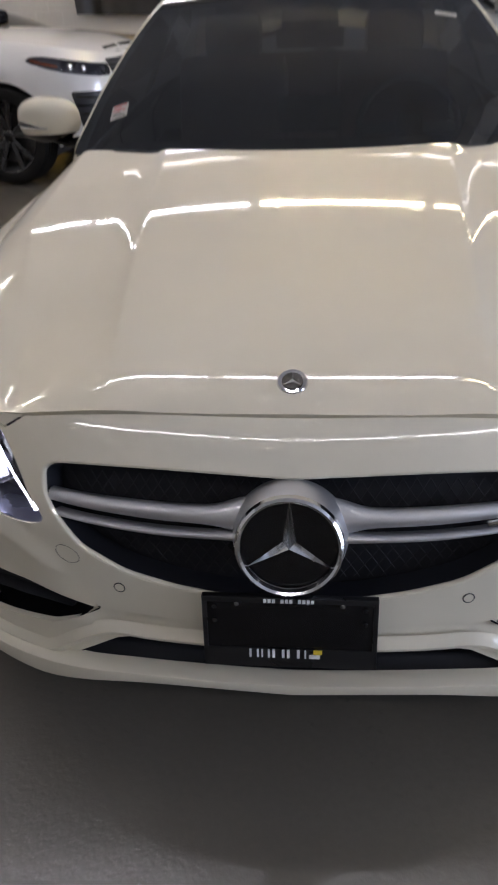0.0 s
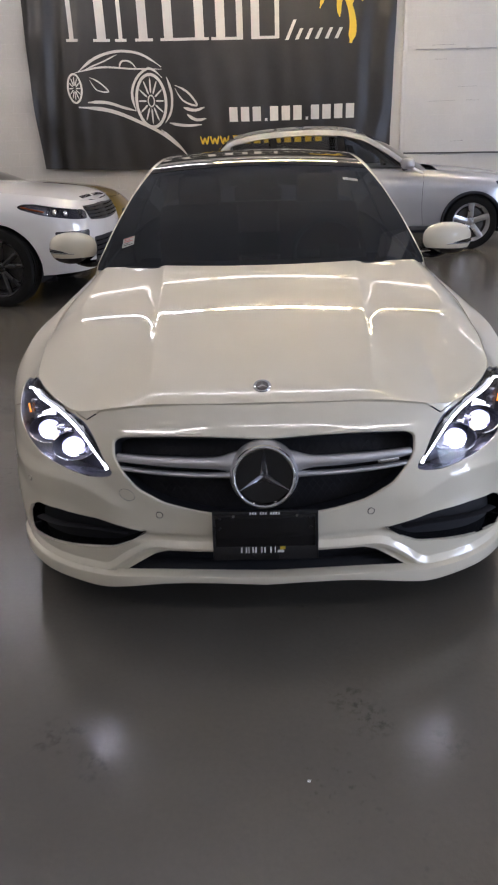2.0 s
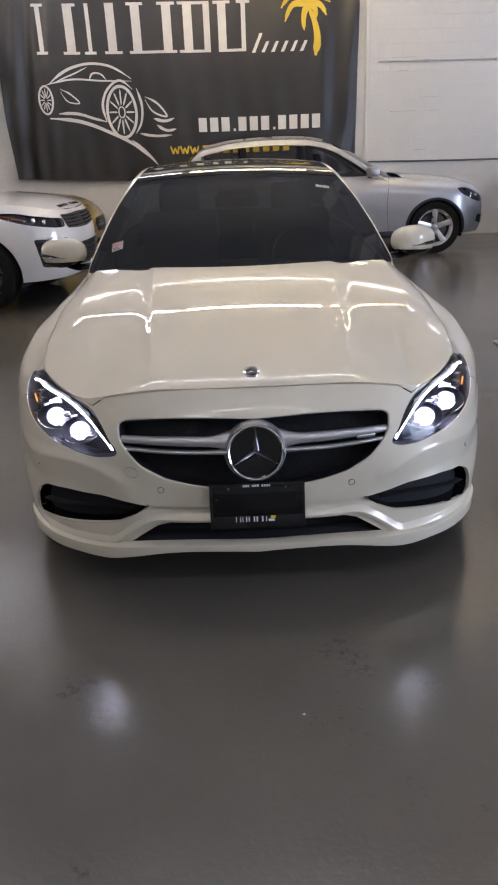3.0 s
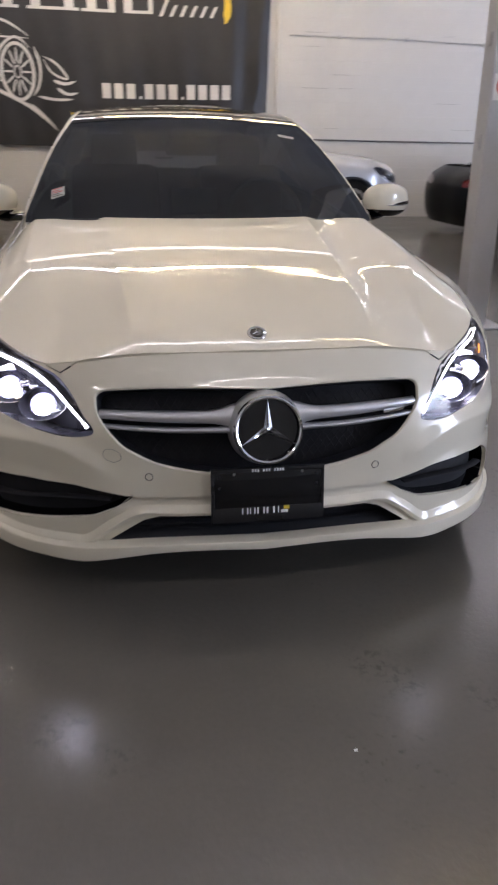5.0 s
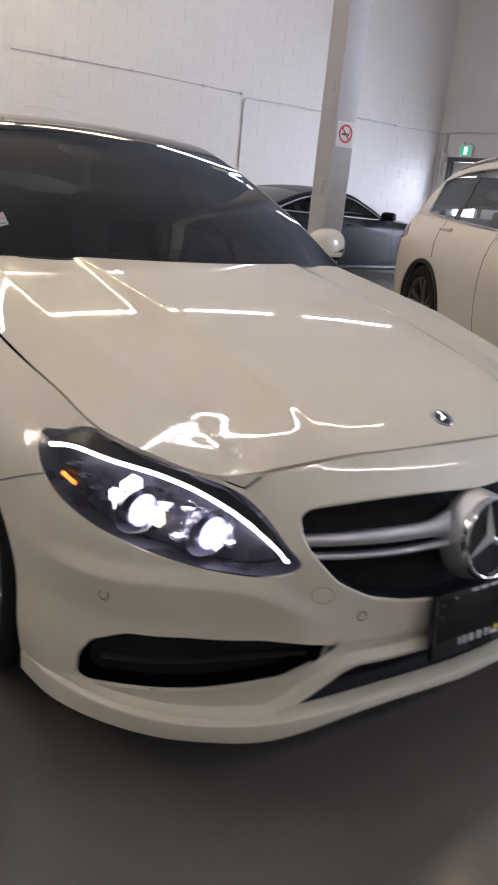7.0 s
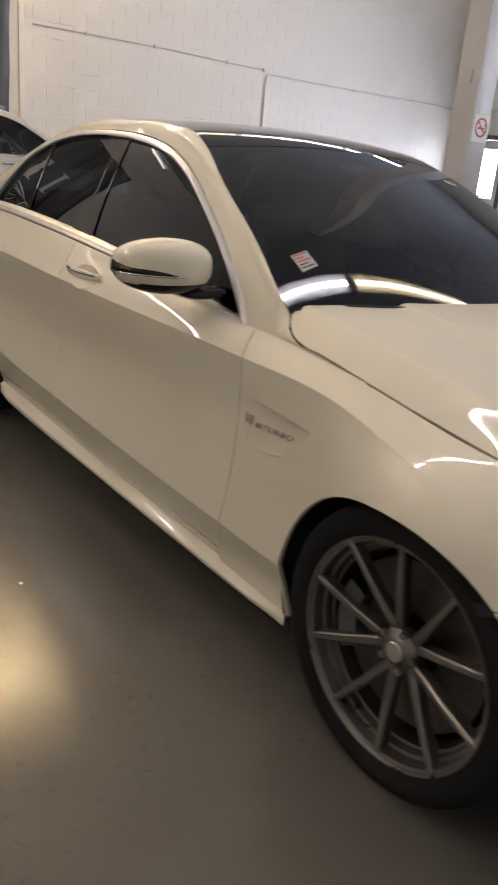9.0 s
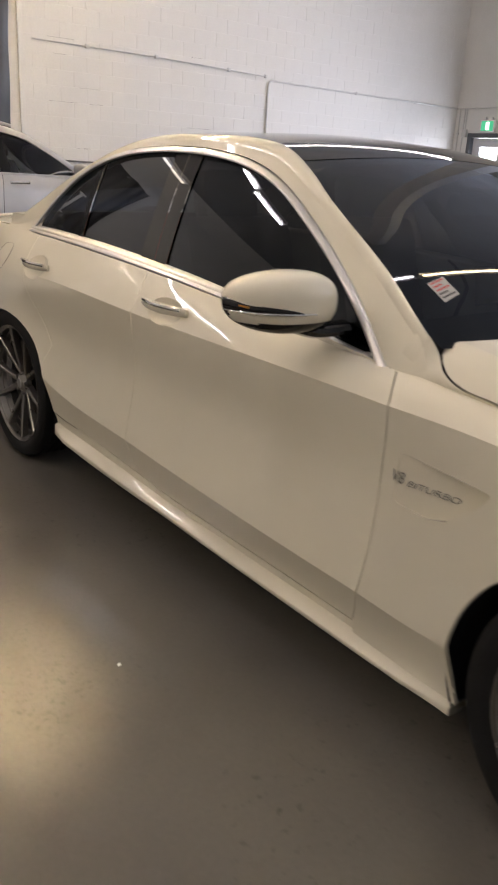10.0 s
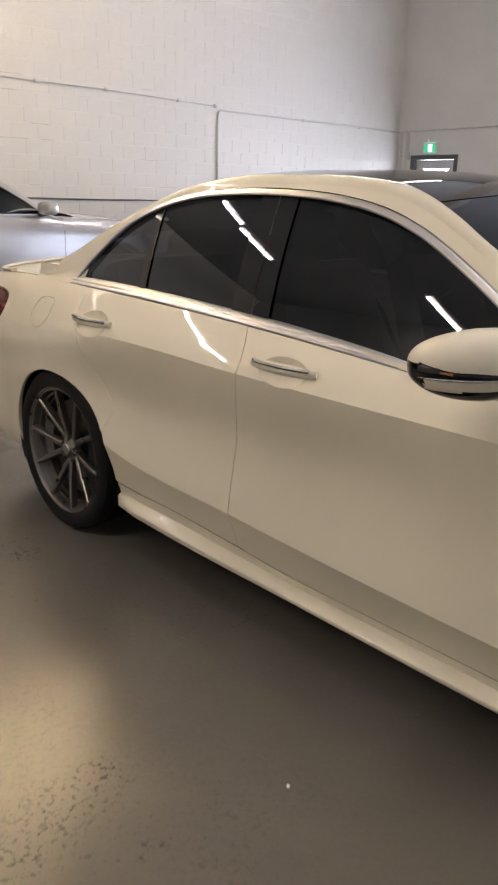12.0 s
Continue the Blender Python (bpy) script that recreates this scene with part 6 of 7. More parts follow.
    if s.get("rails"):
        yy = np.linspace(s["head"] + 0.15, s["rear_head"] - 0.1, 14)
        xr = np.interp(yy, ys, wx) - 0.03
        both("roof_bar", tube(np.stack([xr, yy, rz(xr, yy) + 0.025], 1), 0.016, 8), s["rails"], car)
    if s.get("pane") is not None:
        hz = float(eb(1.6))
        part("cabin_floor", box(-W * 0.7, W * 0.7, 0.6, y1 - 0.5, hz - 0.30, hz - 0.26), CABIN, car)
        for sy in (1.55, 2.45):
            for sx in (1, -1):
                st = part("seat", moved(box(-0.22, 0.22, -0.07, 0.07, -0.40, 0.16, 0.06), pose(sx * 0.36, sy, hz, -16)), CABIN, car)
                part("headrest", moved(box(-0.12, 0.12, -0.045, 0.045, 0.19, 0.34, 0.04), pose(sx * 0.36, sy + 0.01, hz, -12)), CABIN, st)
    for sx in (1, -1):
        mp = (sx * (W + 0.06), s["mirror"], float(eb(s["mirror"])) + 0.09)
        v, f = blob(0.125, 0.075, 0.072, 0.62, 20, 12)
        mir = part("door_mirror", moved((v, f), pose(*mp, 0, 0, -sx * 10)), s.get("mirror_paint", s["paint"]), car)
        part("mirror_arm", tube([(sx * (W - 0.09), s["mirror"] + 0.02, mp[2] - 0.07), (sx * (W + 0.03), s["mirror"], mp[2] - 0.05)], 0.028, 8), BLACK_PLASTIC, mir)
    return car, skin, W


CLEAR_TINT = mat("pale_tinted_glass", (1, 1, 1), rough=0.01)
tint_glass(CLEAR_TINT, (0.80, 0.82, 0.83), 0.01)
AMBER_OFF = mat("amber_unlit", (0.24, 0.06, 0.018), rough=0.2, coat=0.5, vary=0.1)

# silver sports utility along the back wall
SUV_EDGE = ((-0.80, 0.86), (-0.55, 0.93), (0.0, 1.01), (0.5, 1.05), (1.2, 1.06), (2.2, 1.08), (3.0, 1.11), (3.4, 1.13), (3.8, 1.13))
SUV_ROOF = ((0.40, 1.04), (0.62, 1.13), (1.0, 1.36), (1.35, 1.53), (1.7, 1.61), (2.1, 1.635), (2.6, 1.625), (3.1, 1.57), (3.38, 1.48), (3.60, 1.24), (3.70, 1.12))
SUV = dict(half=0.945, nose=0.82, base=2.87, tail=0.90, hem=0.27, edge=SUV_EDGE, wheel=0.36, rim=0.255, spokes=5, alloy=ALLOY_SILVER, wide=(0.075, 0.075), paint=SILVER_PAINT, cowl=0.48, roof=SUV_ROOF,
           head=1.42, rear_head=3.34, cab=(0.60, 3.62), lean=0.34, edge_mid=1.07, glass=(0.80, 3.30), posts=(1.78, 2.70), seams=((0.66, 0.34), (1.80, 0.34), (2.72, 0.80)), handles=(1.52, 2.48), handle_z=0.985, mirror=0.92, clad=True,
           pane=CLEAR_TINT, rails=SATIN_SILVER, belt=0.91, rake=0.12, back=1.6, bow_back=-0.3, pinch=0.03, crown=0.06,
           lamp=[(0.60, -0.72, 0.76), (0.70, -0.63, 0.80), (0.82, -0.45, 0.87), (0.88, -0.30, 0.88), (0.88, -0.36, 0.80), (0.82, -0.52, 0.72), (0.68, -0.70, 0.69)],
           tail_lamp=[(0.60, 3.74, 0.98), (0.80, 3.62, 1.02), (0.88, 3.42, 1.04), (0.90, 3.40, 0.93), (0.83, 3.60, 0.88), (0.62, 3.74, 0.86)],
           grille=[(0.0, 0.78), (0.42, 0.77), (0.50, 0.70), (0.40, 0.56), (0.0, 0.54)], intake=[(0.50, 0.50), (0.78, 0.52), (0.80, 0.42), (0.50, 0.36)], low_intake=[(0.0, 0.44), (0.44, 0.44), (0.42, 0.34), (0.0, 0.34)])
parked_car("sports_utility_vehicle", "silver compact sports utility vehicle along the block wall", pose(2.92, 9.04, 0, 0, 0, 90), SUV)
parked_car("sports_utility_vehicle", "white compact sports utility vehicle with black sill trim", pose(3.39, -0.035, 0, 0, 0, -23.7), {**SUV, "handle_z": 1.03, "paint": WHITE_SUV, "alloy": ALLOY, "twin": 0.22, "wide": (0.04, 0.035), "handle": WHITE_SUV})
# big white off-roader with a black grille
parked_car("off_road_vehicle", "large white off-road vehicle with black grille and wheels", pose(-2.47, 5.71, 0, 0, 0, 84),
           {**SUV, "half": 0.985, "nose": 0.86, "base": 2.92, "tail": 0.98, "hem": 0.30, "wheel": 0.385, "rim": 0.285, "spokes": 5, "twin": 0.25, "alloy": BLACK_ALLOY, "wide": (0.05, 0.04), "paint": SUV_WHITE, "clad": False, "rails": None, "steer": -8,
            "edge": ((-0.86, 0.93), (-0.55, 1.02), (0.0, 1.09), (0.5, 1.12), (1.2, 1.13), (2.2, 1.15), (3.0, 1.17), (3.4, 1.18), (3.9, 1.18)), "crown": 0.055, "rake": 0.10,
            "roof": ((0.40, 1.10), (0.62, 1.19), (1.0, 1.42), (1.35, 1.62), (1.7, 1.73), (2.1, 1.77), (2.6, 1.76), (3.1, 1.72), (3.45, 1.64), (3.72, 1.36), (3.85, 1.18)), "cab": (0.60, 3.78), "rear_head": 3.42, "glass": (0.80, 3.45), "edge_mid": 1.14,
            "roof_paint": BLACK_GLOSS, "trim": BLACK_TRIM, "mirror_paint": BLACK_GLOSS,
            "lamp": [(0.50, -0.80, 0.90), (0.66, -0.74, 0.93), (0.82, -0.58, 0.95), (0.93, -0.30, 0.985), (0.945, -0.25, 0.95), (0.93, -0.45, 0.88), (0.80, -0.66, 0.83), (0.62, -0.78, 0.81), (0.52, -0.81, 0.82)],
            "side_amber": [(0.90, -0.50, 0.90), (0.935, -0.38, 0.93), (0.94, -0.29, 0.955)],
            "grille": [(0.0, 0.93), (0.50, 0.925), (0.47, 0.79), (0.0, 0.765)], "intake": [(0.54, 0.705), (0.90, 0.715), (0.85, 0.44), (0.60, 0.41)], "low_intake": [(0.0, 0.62), (0.46, 0.62), (0.42, 0.38), (0.0, 0.38)]})
LOW_EDGE = ((-0.84, 0.70), (-0.5, 0.80), (0.0, 0.90), (0.5, 0.95), (1.2, 0.96), (2.2, 0.985), (2.9, 1.0), (3.4, 1.02), (3.9, 1.0))
LOW_ROOF = ((0.35, 0.92), (0.60, 1.02), (1.0, 1.22), (1.35, 1.36), (1.7, 1.41), (2.1, 1.405), (2.6, 1.32), (3.0, 1.19), (3.35, 1.06), (3.5, 1.0))
LOWCAR = {**SUV, "half": 0.93, "nose": 0.86, "base": 2.87, "tail": 1.12, "hem": 0.20, "edge": LOW_EDGE, "wheel": 0.335, "rim": 0.245, "roof": LOW_ROOF, "head": 1.38, "rear_head": 2.5, "cab": (0.62, 3.36), "glass": (0.80, 3.02), "edge_mid": 0.97, "lean": 0.40,
          "posts": (1.80,), "seams": ((0.66, 0.28), (1.82, 0.28), (2.70, 0.70)), "handles": (1.52, 2.46), "handle_z": 0.86, "clad": False, "rails": None, "paint": BLACK_PAINT, "spokes": 5, "twin": 0.2, "wide": (0.045, 0.04), "alloy": ALLOY_SILVER, "crown": 0.08, "rake": 0.16, "handle": BLACK_PAINT, 
          "lamp": [(0.55, -0.70, 0.62), (0.70, -0.60, 0.67), (0.84, -0.38, 0.74), (0.88, -0.28, 0.72), (0.84, -0.48, 0.62), (0.68, -0.68, 0.55)],
          "tail_lamp": [(0.42, 3.93, 0.80), (0.70, 3.82, 0.845), (0.86, 3.52, 0.88), (0.89, 3.40, 0.865), (0.82, 3.66, 0.79), (0.70, 3.84, 0.745), (0.45, 3.95, 0.73)],
          "grille": [(0.0, 0.62), (0.40, 0.62), (0.46, 0.54), (0.38, 0.42), (0.0, 0.40)], "intake": [(0.52, 0.38), (0.80, 0.40), (0.78, 0.28), (0.54, 0.26)], "low_intake": [(0.0, 0.32), (0.44, 0.32), (0.42, 0.24), (0.0, 0.24)]}
LOWCAR["pane"] = CLEAR_TINT
parked_car("coupe_car", "black four-door coupe with red tail lamps", pose(8.30, 8.52, 0, 0, 0, 95) @ Matrix.Diagonal((1, 1, 0.90, 1)), {**LOWCAR, "hem": 0.15, "alloy": ALLOY, "mirror_paint": BLACK_PAINT})
parked_car("gold_car", "gold coloured low car parked behind the off-roader", pose(-2.83, 9.25, 0, 0, 0, 90), {**LOWCAR, "mirror": 1.3, "edge": ((-0.84, 0.74), (-0.5, 0.835)) + LOW_EDGE[2:], "roof": tuple((y, 0.92 + 0.72 * (z - 0.92)) for y, z in LOW_ROOF), "paint": GOLD_PAINT, "tail_lamp": LOWCAR["tail_lamp"]})
# lettering across the off-roader's bonnet, as plain bars
orv = [o for o in scene.objects if o.name.startswith("off_road_vehicle")][0]
for k in range(11):
    if k != 5:
        x = -0.33 + k * 0.066
        part("letter_bar", moved(box(-0.019, 0.019, -0.020, 0.020, -0.003, 0.003, 0.0), pose(x, -0.70, 1.003 - 0.0245 * abs(x / 0.6) ** 2.6, 27)), BLACK_GLOSS, orv, smooth=False)

# ---------------------------------------------------------------- the hall
WALL_Y, EAST_X, WEST_X, SOUTH_Y, HIGH = 10.52, 11.5, -7.5, -9.0, 5.8
TUBE_Z = 5.0


def slab(name, geo, material, label, category="wall"):
    ob = part(name, geo, material, smooth=False)
    return tagged(ob, label, category, kind="structure")


slab("floor", box(WEST_X - 0.3, EAST_X + 6, SOUTH_Y - 0.3, WALL_Y + 0.3, -0.2, 0), CONCRETE, "polished grey concrete hall floor with stains", "floor")
slab("ceiling", box(WEST_X - 0.3, EAST_X + 0.3, SOUTH_Y - 0.3, WALL_Y + 0.3, HIGH, HIGH + 0.2), CEILING_FILL, "unseen hall ceiling, kept pale as fill light", "ceiling")
north = slab("wall_north", box(WEST_X - 0.3, EAST_X + 0.3, WALL_Y + 0.0025, WALL_Y + 0.3, 0, HIGH), MORTAR, "white painted concrete block wall with thin joints")
# west and south walls stay out of view; added to close the hall darkly
slab("wall_west", box(WEST_X - 0.3, WEST_X, SOUTH_Y, WALL_Y, 0, HIGH), UNSEEN_WALL, "unseen closing wall, darkened for the reflections")
slab("wall_south", box(WEST_X - 0.3, EAST_X + 0.3, SOUTH_Y - 0.3, SOUTH_Y, 0, HIGH), UNSEEN_WALL, "unseen closing wall, darkened for the reflections")
# east wall with the exit door's opening, the daylight bay and an added, unseen gate
DOOR_Y, DOOR_W, DOOR_H = 9.62, 1.0, 2.08
GATE, BAY = (-6.4, -2.6, 3.7), (4.6, 7.4, 3.0)
d0, d1 = DOOR_Y - DOOR_W / 2, DOOR_Y + DOOR_W / 2
east = join(box(EAST_X, EAST_X + 0.3, d1, WALL_Y, 0, HIGH), box(EAST_X, EAST_X + 0.3, d0, d1, DOOR_H, HIGH), box(EAST_X, EAST_X + 0.3, GATE[1], BAY[0], 0, HIGH), box(EAST_X, EAST_X + 0.3, BAY[0], BAY[1], BAY[2], HIGH), box(EAST_X, EAST_X + 0.3, BAY[1], d0, 0, HIGH),
            box(EAST_X, EAST_X + 0.3, GATE[0], GATE[1], GATE[2], HIGH), box(EAST_X, EAST_X + 0.3, SOUTH_Y, GATE[0], 0, HIGH))
slab("wall_east", east, BLOCK, "grey white painted block wall with door openings")
# cool fill lamp added in the unseen gate opening
gate = new("gate_fill", bpy.data.lights.new("gate_fill", "AREA"))
gate.data.shape, gate.data.size, gate.data.size_y = "RECTANGLE", GATE[1] - GATE[0] - 0.1, GATE[2] - 0.1
gate.data.energy, gate.data.color = 480.0, (0.72, 0.84, 1.0)
gate.matrix_basis = look((EAST_X + 0.15, (GATE[0] + GATE[1]) / 2, GATE[2] / 2), (0, (GATE[0] + GATE[1]) / 2, GATE[2] / 2))
bay_light = new("bay_light", bpy.data.lights.new("bay_light", "AREA"))
bay_light.data.shape, bay_light.data.size, bay_light.data.size_y = "RECTANGLE", BAY[1] - BAY[0] - 0.1, BAY[2] - 0.1
bay_light.data.energy, bay_light.data.color = 190.0, (0.76, 0.86, 1.0)
bay_light.matrix_basis = look((EAST_X + 0.15, (BAY[0] + BAY[1]) / 2, BAY[2] / 2), (0, (BAY[0] + BAY[1]) / 2, BAY[2] / 2))
pane_light = new("pane_light", bpy.data.lights.new("pane_light", "AREA"))
pane_light.data.shape, pane_light.data.size, pane_light.data.size_y = "RECTANGLE", 0.56, 0.9
pane_light.data.energy, pane_light.data.color = 20.0, (0.78, 0.88, 1.0)
pane_light.matrix_basis = look((EAST_X + 0.07, DOOR_Y, 1.42), (0, DOOR_Y, 1.42))
# exit door with a glazed upper half
door = tagged(part("door_1", join(box(EAST_X + 0.08, EAST_X + 0.13, d0 + 0.04, d1 - 0.04, 0.01, 0.95), box(EAST_X + 0.08, EAST_X + 0.13, d0 + 0.04, d0 + 0.2, 0.95, DOOR_H - 0.04), box(EAST_X + 0.08, EAST_X + 0.13, d1 - 0.2, d1 - 0.04, 0.95, DOOR_H - 0.04),
                                  box(EAST_X + 0.08, EAST_X + 0.13, d0 + 0.2, d1 - 0.2, DOOR_H - 0.2, DOOR_H - 0.04)), STEEL_PAINT, smooth=False), "grey steel exit door with a bright window", "door", kind="structure")
part("door_frame", join(box(EAST_X - 0.02, EAST_X + 0.2, d0 - 0.05, d0 + 0.03, 0, DOOR_H + 0.05), box(EAST_X - 0.02, EAST_X + 0.2, d1 - 0.03, d1 + 0.05, 0, DOOR_H + 0.05), box(EAST_X - 0.02, EAST_X + 0.2, d0 + 0.03, d1 - 0.03, DOOR_H - 0.03, DOOR_H + 0.05)), DARK_FRAME, door)
part("pane", box(EAST_X + 0.10, EAST_X + 0.11, d0 + 0.2, d1 - 0.2, 0.95, DOOR_H - 0.2), PANE, door, "bright window pane").visible_shadow = False
part("push_bar", tube([(EAST_X + 0.04, d0 + 0.12, 0.98), (EAST_X + 0.04, d1 - 0.12, 0.98)], 0.018), SATIN_SILVER, door)
tagged(part("backdrop", box(EAST_X + 5.4, EAST_X + 5.5, -6, 16, -0.2, 8), DAYLIGHT, smooth=False), "bright pale daylight outside the doors", "sky", kind="structure")

# strip lights hung from the ceiling on thin wires: cool ones and warm ones
def strip_light(x, y, warm, half=1.17):
    t = thing("strip_light", pose(x, y, TUBE_Z), "long %s strip light hung on wires" % ("warm yellow" if warm else "white fluorescent"), "ceiling light", "strip lights of the hall")
    part("housing", box(-half, half, -0.07, 0.07, 0.03, 0.10, 0.01), STEEL_PAINT, t)
    for dy in (0.0,):
        part("tube", tube([(0.03 - half, dy, 0.0), (half - 0.03, dy, 0.0)], 0.019, 8), TUBE_HOT if warm and x < 1 else TUBE_WARM if warm else TUBE_SIDE if x < -6 else TUBE_DIM if y < -4 else TUBE_FAINT if y > 9 else TUBE_LOW if y > 5 and x > 4 else TUBE, t, "glowing tube")
    for wx in (-0.77 * half, 0.77 * half):
        part("wire", tube([(wx, 0, 0.1), (wx, 0, HIGH - TUBE_Z)], 0.004, 5), STEEL_PAINT, t)


for ly, xs in ((1.3, (-2.1, 0.35, 2.8)), (7.25, (-2.1, 0.35, 2.8, 5.25, 7.7)), (9.15, (-2.1, 0.35, 2.8)), (2.4, (-6.3,)), (5.0, (-6.3,)), (-4.7, (-4.5, -2.1, 0.35, 2.8, 5.25))):
    for lx in xs:
        strip_light(lx, ly, (5 < ly < 9 and -0.5 < lx < 3.5) or (ly == 1.3 and 2 < lx < 4))
strip_light(-3.86, 7.35, False, 0.52)

# steel post with a no-smoking sign
post = thing("steel_post", pose(2.205, 2.556, 0), "grey painted square steel post with a sign", "pillar")
part("shaft", box(-0.087, 0.087, -0.087, 0.087, 0.012, HIGH, 0.010), STEEL_PAINT, post)
part("base_plate", box(-0.19, 0.19, -0.18, 0.18, 0, 0.014, 0.003), STEEL_PAINT, post)
part("weld_tab", box(-0.098, -0.086, -0.03, 0.03, 1.22, 1.32, 0.003), STEEL_PAINT, post)
part("weld_tab", box(-0.098, -0.086, -0.03, 0.03, 1.86, 1.94, 0.003), STEEL_PAINT, post)
sign = thing("no_smoking_sign", pose(2.205, 2.556, 0) @ pose(0.005, -0.0875, 1.615), "square white no-smoking sign on the post", "sign")
part("plate", box(-0.075, 0.075, -0.003, 0.0, -0.085, 0.075, 0.0), PAPER_WHITE, sign, smooth=False)
part("red_ring", lathe([(-0.0045, 0.046), (-0.0055, 0.050), (-0.0045, 0.058), (-0.0035, 0.058), (-0.0035, 0.046)], 36, "y"), SIGN_RED, sign)
part("red_bar", moved(box(-0.048, 0.048, -0.0062, -0.0035, -0.005, 0.005), pose(0, 0, 0, 0, 45)), SIGN_RED, sign, smooth=False)
part("cigarette", moved(box(-0.032, 0.032, -0.0048, -0.0032, -0.006, 0.006), pose(0, 0, -0.004)), BLACK_TRIM, sign, smooth=False)
part("smoke", tube([(0.030, -0.0042, 0.006), (0.034, -0.0042, 0.016), (0.028, -0.0042, 0.024)], 0.0025, 5), BLACK_TRIM, sign)

# exit sign over the door
ex = thing("exit_sign", pose(EAST_X - 0.03, 9.70, 2.26), "green lit exit sign over the door", "sign")
part("case", box(-0.03, 0.03, -0.16, 0.16, -0.11, 0.11, 0.01), PAPER_WHITE, ex)
part("green_field", box(-0.034, -0.029, -0.14, 0.14, -0.09, 0.09), EXIT_GREEN, ex, "green lit field", smooth=False)
part("white_shape", box(-0.037, -0.033, -0.05, 0.03, -0.07, 0.07), EXIT_WHITE, ex, smooth=False)
for k in (-0.08, 0.08):
    part("bracket", box(-0.01, 0.03, k - 0.01, k + 0.01, 0.10, 0.16), STEEL_PAINT, ex, smooth=False)

# electrical conduit along the back wall and down to an outlet
cd = thing("conduit", pose(0, WALL_Y - 0.02, 0), "thin grey electrical conduit along the wall", "conduit")
run = [(2.5, 2.745), (4.42, 2.735), (6.5, 2.68), (8.6, 2.63), (11.48, 2.59)]
part("long_run", tube([(x, 0, z) for x, z in run[:3]], 0.011, 8), CONDUIT, cd)
bend = [(6.56, 0.0, 1.30), (6.56, 0.0, 2.52)] + [(6.56 + 0.10 * (1 - np.cos(a)), 0.0, 2.54 + 0.09 * np.sin(a)) for a in np.linspace(0, np.pi / 2, 6)] + [(8.6, 0, 2.61), (11.48, 0, 2.585)]
part("drop", tube(bend, 0.017, 8), CONDUIT, cd)
for x, z in run[1:3] + [(5.75, 2.70), (3.3, 2.74), (8.6, 2.61), (10.2, 2.595)]:
    part("clip", box(x - 0.025, x + 0.025, -0.02, 0.02, z - 0.025, z + 0.025, 0.004), CONDUIT, cd)
part("junction_box", box(6.50, 6.62, -0.03, 0.02, 1.18, 1.32, 0.006), CONDUIT, cd)
low = thing("conduit", pose(0, WALL_Y - 0.015, 0), "thin dark cable along the wall", "conduit")
part("cable", tube([(2.3, 0, 1.235), (3.7, 0, 1.215), (5.2, 0, 1.205), (6.5, 0, 1.20)], 0.012, 8), DARK_CABLE, low)
ecd = thing("conduit", pose(EAST_X - 0.02, 0, 0), "thin grey electrical conduit along the end wall", "conduit")
part("long_run", tube([(0, 10.5, 2.585), (0, 7.2, 2.62)], 0.014, 8), CONDUIT, ecd)
part("junction_box", box(-0.03, 0.02, 10.2, 10.3, 2.05, 2.2, 0.006), CONDUIT, ecd)
part("drop", tube([(0, 10.25, 2.58), (0, 10.25, 2.2)], 0.012, 8), CONDUIT, ecd)
pipe = thing("wall_strip", pose(2.33, WALL_Y - 0.02, 0), "pale vertical timber strip beside the banner", "trim")
part("strip", box(-0.035, 0.035, -0.02, 0.02, 0.9, HIGH, 0.004), BLOCK, pipe)
for dx, dy, top in ((0.0, 0.10, 2.60), (0.0, 0.22, 2.60)):
    run = thing("conduit", pose(EAST_X - 0.02, WALL_Y - dy, 0), "thin upright grey conduit beside the wall corner", "conduit")
    part("drop", tube([(0, 0, 1.3 + 2 * dy), (0, 0, top)], 0.012, 8), CONDUIT, run)
    part("clip", box(-0.02, 0.02, -0.022, 0.022, 2.1, 2.14, 0.004), CONDUIT, run)

# ---------------------------------------------------------------- the banner
ban = thing("banner", pose(0, WALL_Y - 0.10, 0), "large creased black vinyl banner with white and yellow print", "banner")
BX0, BX1, BZ0, BZ1 = -3.62, 2.19, 1.10, 4.75


def sag(x, z):
    """How far the creased vinyl stands off the wall."""
    x, z = np.asarray(x, float), np.asarray(z, float)
    k = np.clip((BZ1 - z) / (BZ1 - BZ0), 0, 1)
    f = 0.022 * np.sin(3.1 * x + 0.6 * z) * (0.4 + 0.6 * k) + 0.014 * np.sin(7.3 * x - 0.8 * z + 1.0) * k + 0.008 * np.sin(15.0 * x + 2.1 * z) * k
    edge = np.exp(-((x - BX0) / 0.35) ** 2) + np.exp(-((x - BX1) / 0.30) ** 2)
    left = np.exp(-((x - BX0) / 0.75) ** 2)
    return f + edge * 0.014 * np.sin(6.0 * z + 2.0 * x) + left * (0.050 * np.sin(10.0 * x - 1.6 * z) + 0.024 * np.sin(23.0 * x - 2.4 * z) - 0.05) + np.exp(-((x - BX1) / 0.5) ** 2) * 0.03 * np.sin(13.0 * x - 1.1 * z)


def outline_x(x, z):
    """The pulled-in right edge and the slanted left edge of the hanging sheet."""
    t = (x - BX0) / (BX1 - BX0)
    k = np.clip((BZ1 - z) / (BZ1 - BZ0), 0, 1)
    return x + (1 - t) * (0.16 * k + 0.02 * k * np.sin(2.2 * z)) + t * (-0.06 * k)


